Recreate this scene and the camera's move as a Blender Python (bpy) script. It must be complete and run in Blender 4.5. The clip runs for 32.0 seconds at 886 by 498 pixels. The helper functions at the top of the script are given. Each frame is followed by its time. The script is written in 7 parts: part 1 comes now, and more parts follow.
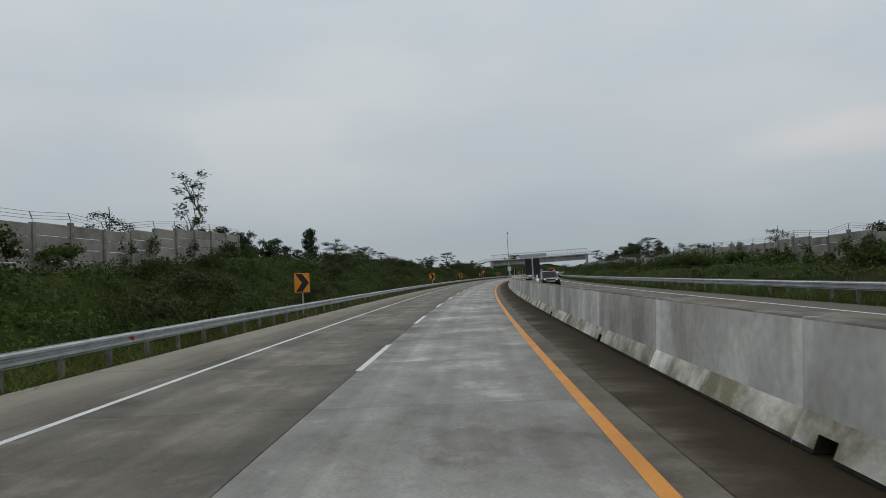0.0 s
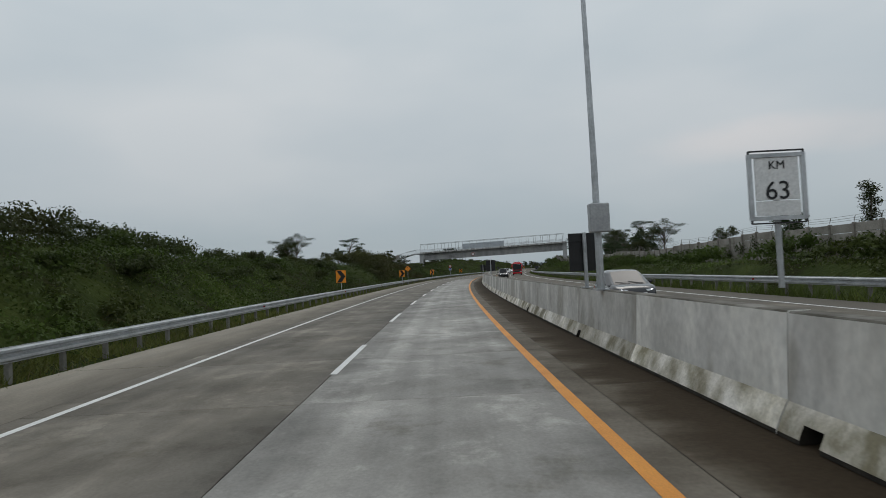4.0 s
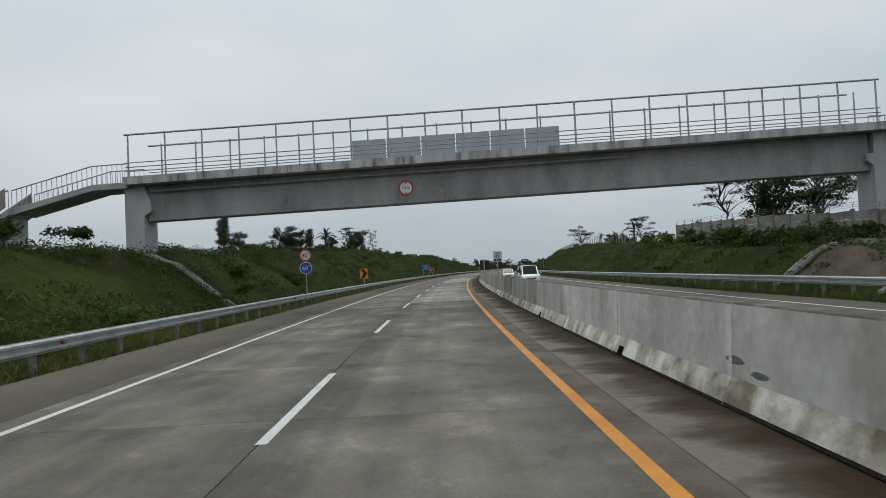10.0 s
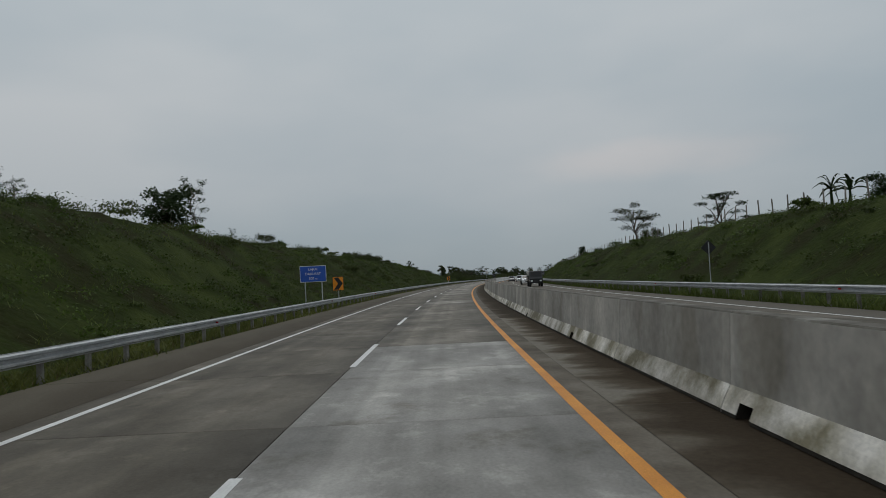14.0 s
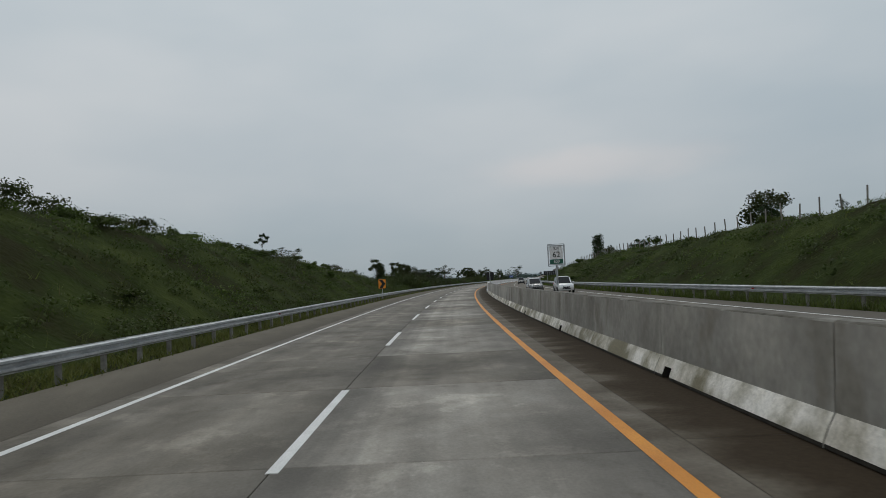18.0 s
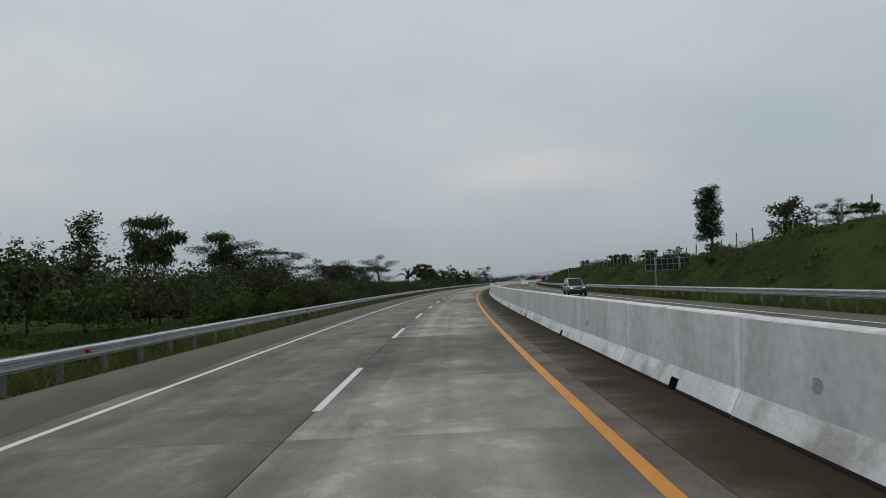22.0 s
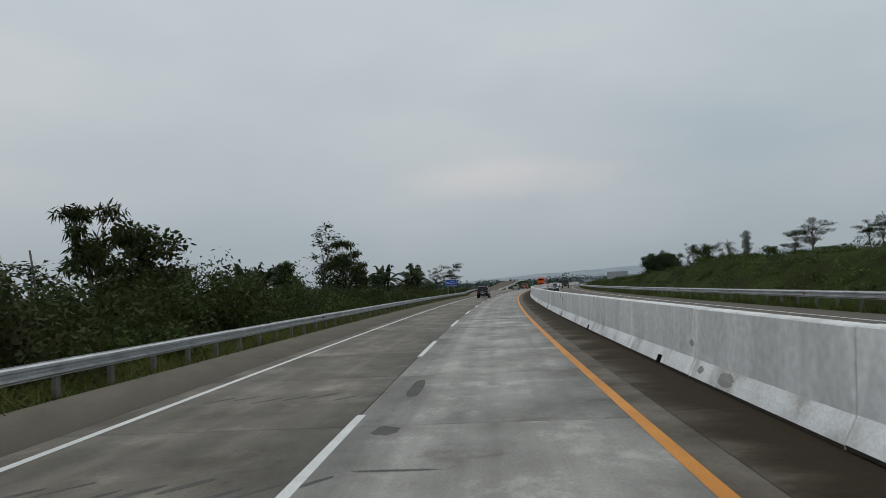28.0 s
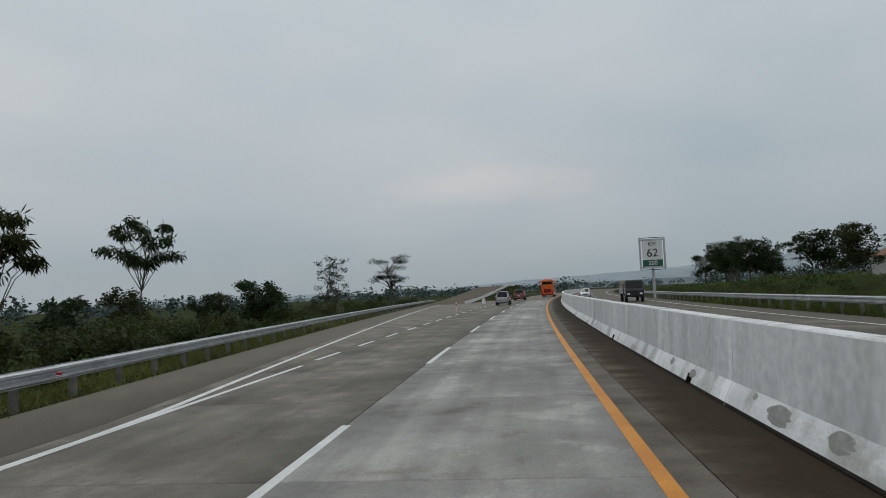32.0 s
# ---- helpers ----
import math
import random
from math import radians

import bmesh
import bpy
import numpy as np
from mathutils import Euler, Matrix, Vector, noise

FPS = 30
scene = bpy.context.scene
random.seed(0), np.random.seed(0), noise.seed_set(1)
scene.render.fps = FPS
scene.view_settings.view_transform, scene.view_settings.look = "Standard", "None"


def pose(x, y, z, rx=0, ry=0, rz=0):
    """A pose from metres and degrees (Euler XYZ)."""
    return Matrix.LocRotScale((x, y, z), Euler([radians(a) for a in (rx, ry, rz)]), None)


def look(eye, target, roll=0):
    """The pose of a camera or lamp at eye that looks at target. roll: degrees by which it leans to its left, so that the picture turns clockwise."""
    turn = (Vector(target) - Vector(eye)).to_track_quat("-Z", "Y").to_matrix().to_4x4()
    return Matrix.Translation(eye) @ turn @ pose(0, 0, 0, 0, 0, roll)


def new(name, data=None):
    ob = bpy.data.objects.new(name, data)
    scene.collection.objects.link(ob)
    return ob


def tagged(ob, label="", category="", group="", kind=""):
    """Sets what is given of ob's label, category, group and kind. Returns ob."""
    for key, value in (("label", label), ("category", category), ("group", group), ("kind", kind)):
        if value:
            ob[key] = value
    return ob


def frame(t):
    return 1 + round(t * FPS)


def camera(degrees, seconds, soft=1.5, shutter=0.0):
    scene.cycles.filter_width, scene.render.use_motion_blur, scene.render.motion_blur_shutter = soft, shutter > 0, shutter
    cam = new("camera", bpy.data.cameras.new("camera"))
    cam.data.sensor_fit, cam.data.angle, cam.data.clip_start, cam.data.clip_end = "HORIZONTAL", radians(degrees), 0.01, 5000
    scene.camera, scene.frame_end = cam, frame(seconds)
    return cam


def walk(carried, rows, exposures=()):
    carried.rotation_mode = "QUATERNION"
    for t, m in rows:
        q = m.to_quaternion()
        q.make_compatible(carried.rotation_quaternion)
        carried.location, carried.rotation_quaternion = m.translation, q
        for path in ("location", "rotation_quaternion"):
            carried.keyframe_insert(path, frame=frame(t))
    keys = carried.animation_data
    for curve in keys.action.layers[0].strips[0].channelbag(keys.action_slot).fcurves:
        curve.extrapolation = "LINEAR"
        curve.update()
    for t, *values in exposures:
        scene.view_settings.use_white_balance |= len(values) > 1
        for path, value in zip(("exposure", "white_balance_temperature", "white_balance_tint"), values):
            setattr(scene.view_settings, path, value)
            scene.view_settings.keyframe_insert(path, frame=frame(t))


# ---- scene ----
# The road is an arc of constant bend: s runs along it, off to the right of the dashed lane line.
BEND = 0.00064
RAD = 1 / BEND


def at(s, off, z=0.0):
    a = BEND * s
    return Vector((RAD - (RAD - off) * math.cos(a), (RAD - off) * math.sin(a), z))


def place(s, off, z=0.0, turn=0.0):
    """A pose on the road: x to the right, y ahead along the road, z up; turn in degrees to the left."""
    return Matrix.Translation(at(s, off, z)) @ pose(0, 0, 0, 0, 0, turn - math.degrees(BEND * s))


# ---- camera: seconds, s, off, yaw to the right of the road, pitch up, lean to the right ----
CAMERA_HEIGHT = 1.79
DRIVE = [
    (0, 0.08, 2.19, -1.77, 2.32, 2.71),
    (1, 26.05, 1.97, -0.06, 2.02, 2.67),
    (2, 52.44, 2.02, 0.82, 1.92, 2.78),
    (3, 78.61, 2.03, 0.71, 1.98, 2.81),
    (6, 158.00, 1.95, 0.46, 1.77, 2.85),
    (7, 184.62, 1.90, 0.26, 1.95, 2.69),
    (8, 211.57, 1.84, 0.19, 2.05, 2.82),
    (9, 238.77, 1.78, 0.38, 1.90, 2.80),
    (10, 266.06, 1.92, 0.82, 1.78, 2.76),
    (11, 293.39, 1.88, 1.19, 1.84, 2.74),
    (12, 320.52, 1.95, 0.95, 1.87, 2.73),
    (13, 348.08, 1.98, 0.80, 2.04, 2.77),
    (14, 375.97, 1.95, 0.41, 2.52, 2.75),
    (17, 459.50, 1.70, 0.17, 2.68, 2.77),
    (18, 487.77, 1.68, 0.37, 2.72, 2.76),
    (19, 515.90, 1.86, 0.68, 2.74, 2.76),
    (20, 544.56, 1.94, 0.62, 2.77, 2.71),
    (21, 572.87, 2.00, 0.35, 2.78, 2.73),
    (22, 601.47, 1.93, 0.02, 2.88, 2.65),
    (23, 630.26, 1.80, -0.25, 2.83, 2.65),
    (24, 659.15, 1.47, -0.62, 2.88, 2.67),
    (24.5, 673.50, 1.34, -0.56, 2.98, 2.58),
    (27, 746.22, 1.60, -2.96, 3.34, 2.68),
    (28, 775.66, 1.82, -3.35, 3.25, 2.66),
    (29, 804.68, 2.25, -4.37, 3.51, 2.78),
    (30, 834.45, 2.39, -5.52, 3.55, 2.69),
    (31, 864.15, 2.40, -5.83, 3.65, 2.63),
    (32, 893.02, 2.47, -6.24, 3.78, 2.70),
]
cam = camera(66.7, 32.0, soft=0.6, shutter=0.04)
walk(cam, [(t, Matrix.Translation(at(s, off, CAMERA_HEIGHT)) @ pose(0, 0, 0, 0, 0, -math.degrees(BEND * s) - yaw)
            @ pose(0, 0, 0, 90 + pitch) @ pose(0, 0, 0, 0, 0, -lean)) for t, s, off, yaw, pitch, lean in DRIVE],
     exposures=[(0, -0.06), (7, -0.03), (9, 0.08), (10, 0.18), (10.5, 0.26), (11, 0.4), (11.5, 0.24), (12, 0.03), (13, -0.1), (14, -0.34), (16, -0.2), (18, -0.14), (20, -0.13), (27, -0.1), (28, -0.12), (29, -0.17), (32, -0.16)])

# ---- world: an overcast sky with a soft, weak sun ----
world = bpy.data.worlds.new("overcast_sky")
scene.world = world
world.use_nodes = True
wt = world.node_tree
wt.nodes.clear()


def wnode(kind, **values):
    n = wt.nodes.new(kind)
    for key, value in values.items():
        n.inputs[key].default_value = value
    return n


w_out = wnode("ShaderNodeOutputWorld")
w_bg = wnode("ShaderNodeBackground", Strength=1.0)
w_co = wnode("ShaderNodeTexCoord")
w_sep = wnode("ShaderNodeSeparateXYZ")
wt.links.new(w_co.outputs["Generated"], w_sep.inputs[0])
w_ramp = wnode("ShaderNodeValToRGB")
els = w_ramp.color_ramp.elements
els[0].position, els[0].color = 0.0, (0.37, 0.412, 0.442, 1)
els[1].position, els[1].color = 1.0, (0.575, 0.612, 0.638, 1)
for p, c in ((0.04, (0.385, 0.43, 0.462, 1)), (0.12, (0.455, 0.495, 0.523, 1)), (0.25, (0.54, 0.578, 0.602, 1)), (0.45, (0.605, 0.652, 0.68, 1))):
    e = els.new(p)
    e.color = c
wt.links.new(w_sep.outputs["Z"], w_ramp.inputs[0])
w_map = wnode("ShaderNodeMapping", Scale=(1.0, 1.0, 2.6))
wt.links.new(w_co.outputs["Generated"], w_map.inputs[0])
w_noise = wnode("ShaderNodeTexNoise", Scale=1.9, Detail=4.0, Roughness=0.45)
wt.links.new(w_map.outputs[0], w_noise.inputs["Vector"])
w_cr = wnode("ShaderNodeValToRGB")
w_cr.color_ramp.elements[0].position, w_cr.color_ramp.elements[0].color = 0.32, (0.83, 0.885, 0.915, 1)
w_cr.color_ramp.elements[1].position, w_cr.color_ramp.elements[1].color = 0.68, (1.09, 1.07, 1.055, 1)
wt.links.new(w_noise.outputs[0], w_cr.inputs[0])
w_mul = wt.nodes.new("ShaderNodeMix")
w_mul.data_type, w_mul.blend_type = "RGBA", "MULTIPLY"
w_mul.inputs[0].default_value = 1.0
wt.links.new(w_ramp.outputs[0], w_mul.inputs[6])
wt.links.new(w_cr.outputs[0], w_mul.inputs[7])
# one long, faintly pink bank of thin cloud low in the distance
CLOUD_AZ, CLOUD_EL = radians(32), radians(9.0)
w_tilt = wnode("ShaderNodeVectorMath")
w_tilt.operation = "DOT_PRODUCT"
w_tilt.inputs[1].default_value = (math.cos(CLOUD_AZ), -math.sin(CLOUD_AZ), 0.0)
wt.links.new(w_co.outputs["Generated"], w_tilt.inputs[0])


def wmath(op, a, b):
    n = wt.nodes.new("ShaderNodeMath")
    n.operation = op
    for i, q in enumerate((a, b)):
        if isinstance(q, (int, float)):
            n.inputs[i].default_value = q
        else:
            wt.links.new(q, n.inputs[i])
    return n.outputs[0]


w_u = wmath("DIVIDE", w_tilt.outputs["Value"], 0.2)
w_v = wmath("DIVIDE", wmath("SUBTRACT", w_sep.outputs["Z"], math.sin(CLOUD_EL)), 0.034)
w_fray = wnode("ShaderNodeTexNoise", Scale=9.0, Detail=4.0)
wt.links.new(w_map.outputs[0], w_fray.inputs["Vector"])
w_far = wmath("ADD", wmath("ADD", wmath("MULTIPLY", w_u, w_u), wmath("MULTIPLY", w_v, w_v)), wmath("MULTIPLY", w_fray.outputs[0], 1.6))
w_bank = wnode("ShaderNodeMapRange")
w_bank.interpolation_type = "SMOOTHSTEP"
w_bank.inputs[1].default_value, w_bank.inputs[2].default_value, w_bank.inputs[3].default_value, w_bank.inputs[4].default_value = 0.6, 2.0, 1.0, 0.0
wt.links.new(w_far, w_bank.inputs[0])
w_pink = wt.nodes.new("ShaderNodeMix")
w_pink.data_type, w_pink.blend_type = "RGBA", "MULTIPLY"
w_pink.inputs[7].default_value = (1.13, 1.06, 1.03, 1)
wt.links.new(w_bank.outputs[0], w_pink.inputs[0])
wt.links.new(w_mul.outputs[2], w_pink.inputs[6])
SUN_EL, SUN_AZ = radians(52), radians(200)
w_sky = wt.nodes.new("ShaderNodeTexSky")
w_sky.sky_type, w_sky.sun_disc, w_sky.sun_elevation, w_sky.sun_rotation = "NISHITA", False, SUN_EL, SUN_AZ
w_add = wt.nodes.new("ShaderNodeMix")
w_add.data_type, w_add.blend_type = "RGBA", "ADD"
w_add.inputs[0].default_value = 0.006
wt.links.new(w_pink.outputs[2], w_add.inputs[6])
wt.links.new(w_sky.outputs[0], w_add.inputs[7])
wt.links.new(w_add.outputs[2], w_bg.inputs["Color"])
wt.links.new(w_bg.outputs[0], w_out.inputs[0])
sun = new("sun", bpy.data.lights.new("sun", "SUN"))
sun.data.energy, sun.data.angle, sun.data.color = 0.5, radians(25), (1.0, 0.96, 0.9)
sun.matrix_world = look((0, 0, 50), (50 * math.cos(SUN_EL) * math.sin(SUN_AZ), 50 * math.cos(SUN_EL) * math.cos(SUN_AZ), 50 - 50 * math.sin(SUN_EL)))


# ---- materials ----
def material(name, tones, rough=0.7, scale=1.0, fine=30.0, bump=0.0, metal=0.0, spread=0.0, island=0.0, streak=None, emit=None, coat=0.0, spec=0.4, hard=0.18, deep=0.02):
    """tones: two or three colours that a broad noise mixes; fine: the grain's scale; spread: change of brightness from object to object,
    island: from piece to piece within a mesh; streak: stretch of the broad noise along x, y, z."""
    m = bpy.data.materials.new(name)
    m.use_nodes = True
    nt = m.node_tree
    b = nt.nodes["Principled BSDF"]
    b.inputs["Roughness"].default_value, b.inputs["Metallic"].default_value = rough, metal
    b.inputs["Specular IOR Level"].default_value = spec
    b.inputs["Coat Weight"].default_value = coat
    co = nt.nodes.new("ShaderNodeTexCoord")
    vec = co.outputs["Object"]
    info = None
    if spread:
        info = nt.nodes.new("ShaderNodeObjectInfo")
        mul = nt.nodes.new("ShaderNodeMath")
        mul.operation = "MULTIPLY"
        mul.inputs[1].default_value = 91.0
        nt.links.new(info.outputs["Random"], mul.inputs[0])
        add = nt.nodes.new("ShaderNodeVectorMath")
        nt.links.new(vec, add.inputs[0])
        nt.links.new(mul.outputs[0], add.inputs[1])
        vec = add.outputs[0]
    broad_vec = vec
    if streak:
        mp = nt.nodes.new("ShaderNodeMapping")
        mp.inputs["Scale"].default_value = streak
        nt.links.new(vec, mp.inputs[0])
        broad_vec = mp.outputs[0]
    n1 = nt.nodes.new("ShaderNodeTexNoise")
    n1.inputs["Scale"].default_value, n1.inputs["Detail"].default_value, n1.inputs["Roughness"].default_value = scale, 5.0, 0.6
    nt.links.new(broad_vec, n1.inputs["Vector"])
    ramp = nt.nodes.new("ShaderNodeValToRGB")
    el = ramp.color_ramp.elements
    el[0].position, el[1].position = 0.5 - hard, 0.5 + hard
    el[0].color, el[1].color = (*tones[0], 1), (*tones[-1], 1)
    if len(tones) == 3:
        e = el.new(0.5)
        e.color = (*tones[1], 1)
    nt.links.new(n1.outputs[0], ramp.inputs[0])
    n2 = nt.nodes.new("ShaderNodeTexNoise")
    n2.inputs["Scale"].default_value, n2.inputs["Detail"].default_value = fine, 3.0
    nt.links.new(vec, n2.inputs["Vector"])
    mr = nt.nodes.new("ShaderNodeMapRange")
    mr.inputs[1].default_value, mr.inputs[2].default_value, mr.inputs[3].default_value, mr.inputs[4].default_value = 0.25, 0.75, 0.86, 1.14
    nt.links.new(n2.outputs[0], mr.inputs[0])
    value = mr.outputs[0]
    for amount, kind in ((spread, "object"), (island, "island")):
        if not amount:
            continue
        if kind == "object":
            rnd = info.outputs["Random"]
        else:
            rnd = nt.nodes.new("ShaderNodeNewGeometry").outputs["Random Per Island"]
        r2 = nt.nodes.new("ShaderNodeMapRange")
        r2.inputs[3].default_value, r2.inputs[4].default_value = 1 - amount, 1 + amount
        nt.links.new(rnd, r2.inputs[0])
        mm = nt.nodes.new("ShaderNodeMath")
        mm.operation = "MULTIPLY"
        nt.links.new(value, mm.inputs[0])
        nt.links.new(r2.outputs[0], mm.inputs[1])
        value = mm.outputs[0]
    mx = nt.nodes.new("ShaderNodeVectorMath")
    mx.operation = "SCALE"
    nt.links.new(ramp.outputs[0], mx.inputs[0])
    nt.links.new(value, mx.inputs[3])
    nt.links.new(mx.outputs[0], b.inputs["Base Color"])
    if bump:
        bp = nt.nodes.new("ShaderNodeBump")
        bp.inputs["Strength"].default_value, bp.inputs["Distance"].default_value = bump, deep
        nt.links.new(n2.outputs[0], bp.inputs["Height"])
        nt.links.new(bp.outputs[0], b.inputs["Normal"])
    if emit:
        b.inputs["Emission Color"].default_value, b.inputs["Emission Strength"].default_value = (*emit[:3], 1), emit[3]
    return m


def leafy(name, dark, light, rough=0.6, wilt=0.15):
    brown = tuple((1 - wilt) * a + wilt * b for a, b in zip(dark, (0.07, 0.056, 0.018)))
    m = material(name, (brown, dark, light), rough, 0.15, 3.0, island=0.2, hard=0.13)
    b = m.node_tree.nodes["Principled BSDF"]
    b.inputs["Specular IOR Level"].default_value = 0.1
    nt = m.node_tree
    thin = nt.nodes.new("ShaderNodeBsdfTranslucent")
    nt.links.new(b.inputs["Base Color"].links[0].from_socket, thin.inputs["Color"])
    mix = nt.nodes.new("ShaderNodeMixShader")
    mix.inputs[0].default_value = 0.3
    geo = nt.nodes.new("ShaderNodeNewGeometry")
    soft = nt.nodes.new("ShaderNodeVectorMath")
    soft.operation = "MULTIPLY_ADD"
    soft.inputs[1].default_value, soft.inputs[2].default_value = (0.55, 0.55, 0.55), (0.0, 0.0, 0.75)
    nt.links.new(geo.outputs["Normal"], soft.inputs[0])
    unit_n = nt.nodes.new("ShaderNodeVectorMath")
    unit_n.operation = "NORMALIZE"
    nt.links.new(soft.outputs[0], unit_n.inputs[0])
    nt.links.new(unit_n.outputs[0], b.inputs["Normal"])
    nt.links.new(b.outputs[0], mix.inputs[1])
    nt.links.new(thin.outputs[0], mix.inputs[2])
    nt.links.new(mix.outputs[0], nt.nodes["Material Output"].inputs["Surface"])
    return m




def slab_material(name, dark, mid, light, tint, margin=0.66):
    """Worn concrete: cloudy patches drawn out across the lane, long faint wheel tracks, grain, and a change from slab to slab."""
    m = material(name, (dark, mid, light), 0.72, 0.8, 26, 0.25, spread=tint, streak=(0.95, 0.5, 1), spec=0.25)
    nt = m.node_tree
    b = nt.nodes["Principled BSDF"]
    old = b.inputs["Base Color"].links[0].from_socket
    co = nt.nodes.new("ShaderNodeTexCoord")
    mp = nt.nodes.new("ShaderNodeMapping")
    mp.inputs["Scale"].default_value = (1.6, 0.05, 1.0)
    nt.links.new(co.outputs["Object"], mp.inputs[0])
    n = nt.nodes.new("ShaderNodeTexNoise")
    n.inputs["Scale"].default_value, n.inputs["Detail"].default_value = 1.1, 4.0
    nt.links.new(mp.outputs[0], n.inputs["Vector"])
    r = nt.nodes.new("ShaderNodeMapRange")
    r.inputs[1].default_value, r.inputs[2].default_value, r.inputs[3].default_value, r.inputs[4].default_value = 0.3, 0.7, 0.78, 1.18
    nt.links.new(n.outputs[0], r.inputs[0])
    # grime along the lane's edges, cleaner where the wheels run
    sep = nt.nodes.new("ShaderNodeSeparateXYZ")
    nt.links.new(co.outputs["Object"], sep.inputs[0])
    wob = nt.nodes.new("ShaderNodeMath")
    wob.operation = "MULTIPLY_ADD"
    wob.inputs[1].default_value, wob.inputs[2].default_value = 1.3, -0.65
    nt.links.new(n.outputs[0], wob.inputs[0])
    acr = nt.nodes.new("ShaderNodeMath")
    acr.operation = "ADD"
    nt.links.new(sep.outputs["X"], acr.inputs[0])
    nt.links.new(wob.outputs[0], acr.inputs[1])
    lane_x = nt.nodes.new("ShaderNodeMapRange")
    lane_x.inputs[1].default_value, lane_x.inputs[2].default_value = -4.2, 4.2
    nt.links.new(acr.outputs[0], lane_x.inputs[0])
    cross = nt.nodes.new("ShaderNodeValToRGB")
    ce = cross.color_ramp.elements
    ce[0].position, ce[0].color = 0.0, (0.85, 0.84, 0.82, 1)
    ce[1].position, ce[1].color = 1.0, (0.7, 0.67, 0.62, 1)
    for pos, val in ((0.1, 0.98), (0.22, 1.08), (0.3, 0.98), (0.38, 1.05), (0.45, 0.4 + 0.6 * margin), (0.5, margin), (0.55, 0.45 + 0.55 * margin), (0.61, 1.08), (0.72, 1.04), (0.81, 1.08), (0.85, 0.6 + 0.4 * margin), (0.89, margin + 0.08), (0.94, margin)):
        e = ce.new(pos)
        e.color = (val, val, val, 1)
    nt.links.new(lane_x.outputs[0], cross.inputs[0])
    # ragged pale scuffs and dark smears drawn across the lane
    sm = nt.nodes.new("ShaderNodeMapping")
    sm.inputs["Scale"].default_value = (0.75, 0.62, 1.0)
    oi = nt.nodes.new("ShaderNodeObjectInfo")
    om = nt.nodes.new("ShaderNodeMath")
    om.operation = "MULTIPLY"
    om.inputs[1].default_value = 57.0
    nt.links.new(oi.outputs["Random"], om.inputs[0])
    nt.links.new(co.outputs["Object"], sm.inputs[0])
    nt.links.new(om.outputs[0], sm.inputs["Location"])
    sn = nt.nodes.new("ShaderNodeTexNoise")
    sn.inputs["Scale"].default_value, sn.inputs["Detail"].default_value, sn.inputs["Roughness"].default_value = 0.8, 7.0, 0.7
    nt.links.new(sm.outputs[0], sn.inputs["Vector"])
    scuff = nt.nodes.new("ShaderNodeValToRGB")
    se = scuff.color_ramp.elements
    se[0].position, se[0].color = 0.34, (0.66, 0.64, 0.6, 1)
    se[1].position, se[1].color = 0.68, (1.5, 1.51, 1.52, 1)
    for pos, val in ((0.42, 0.9), (0.47, 0.97), (0.55, 1.02), (0.59, 1.26)):
        e = se.new(pos)
        e.color = (val, val, val, 1)
    nt.links.new(sn.outputs[0], scuff.inputs[0])
    both_c = nt.nodes.new("ShaderNodeMix")
    both_c.data_type, both_c.blend_type = "RGBA", "MULTIPLY"
    both_c.inputs[0].default_value = 1.0
    nt.links.new(cross.outputs[0], both_c.inputs[6])
    nt.links.new(scuff.outputs[0], both_c.inputs[7])
    tinted = nt.nodes.new("ShaderNodeMix")
    tinted.data_type, tinted.blend_type = "RGBA", "MULTIPLY"
    tinted.inputs[0].default_value = 1.0
    nt.links.new(old, tinted.inputs[6])
    nt.links.new(both_c.outputs[2], tinted.inputs[7])
    old = tinted.outputs[2]
    v = nt.nodes.new("ShaderNodeTexNoise")
    v.inputs["Scale"].default_value, v.inputs["Detail"].default_value = 0.22, 3.0
    geo = nt.nodes.new("ShaderNodeNewGeometry")
    nt.links.new(geo.outputs["Position"], v.inputs["Vector"])
    r2 = nt.nodes.new("ShaderNodeMapRange")
    r2.inputs[1].default_value, r2.inputs[2].default_value, r2.inputs[3].default_value, r2.inputs[4].default_value = 0.35, 0.65, 0.86, 1.13
    nt.links.new(v.outputs[0], r2.inputs[0])
    k = nt.nodes.new("ShaderNodeMath")
    k.operation = "MULTIPLY"
    nt.links.new(r.outputs[0], k.inputs[0])
    nt.links.new(r2.outputs[0], k.inputs[1])
    mx = nt.nodes.new("ShaderNodeVectorMath")
    mx.operation = "SCALE"
    nt.links.new(old, mx.inputs[0])
    nt.links.new(k.outputs[0], mx.inputs[3])
    nt.links.new(mx.outputs[0], b.inputs["Base Color"])
    return m


M_SLAB = slab_material("lane_concrete", (0.176, 0.160, 0.136), (0.244, 0.224, 0.193), (0.325, 0.302, 0.265), 0.07)
M_SLAB_NEW = slab_material("pale_lane_concrete", (0.207, 0.198, 0.181), (0.277, 0.266, 0.245), (0.356, 0.342, 0.319), 0.07, 0.84)
M_SLAB_DIRTY = slab_material("lane_concrete_dirty", (0.077, 0.065, 0.048), (0.114, 0.099, 0.076), (0.166, 0.147, 0.118), 0.07)
M_SLAB_OLD = slab_material("lane_concrete_worn", (0.103, 0.090, 0.070), (0.153, 0.136, 0.110), (0.213, 0.193, 0.161), 0.07)


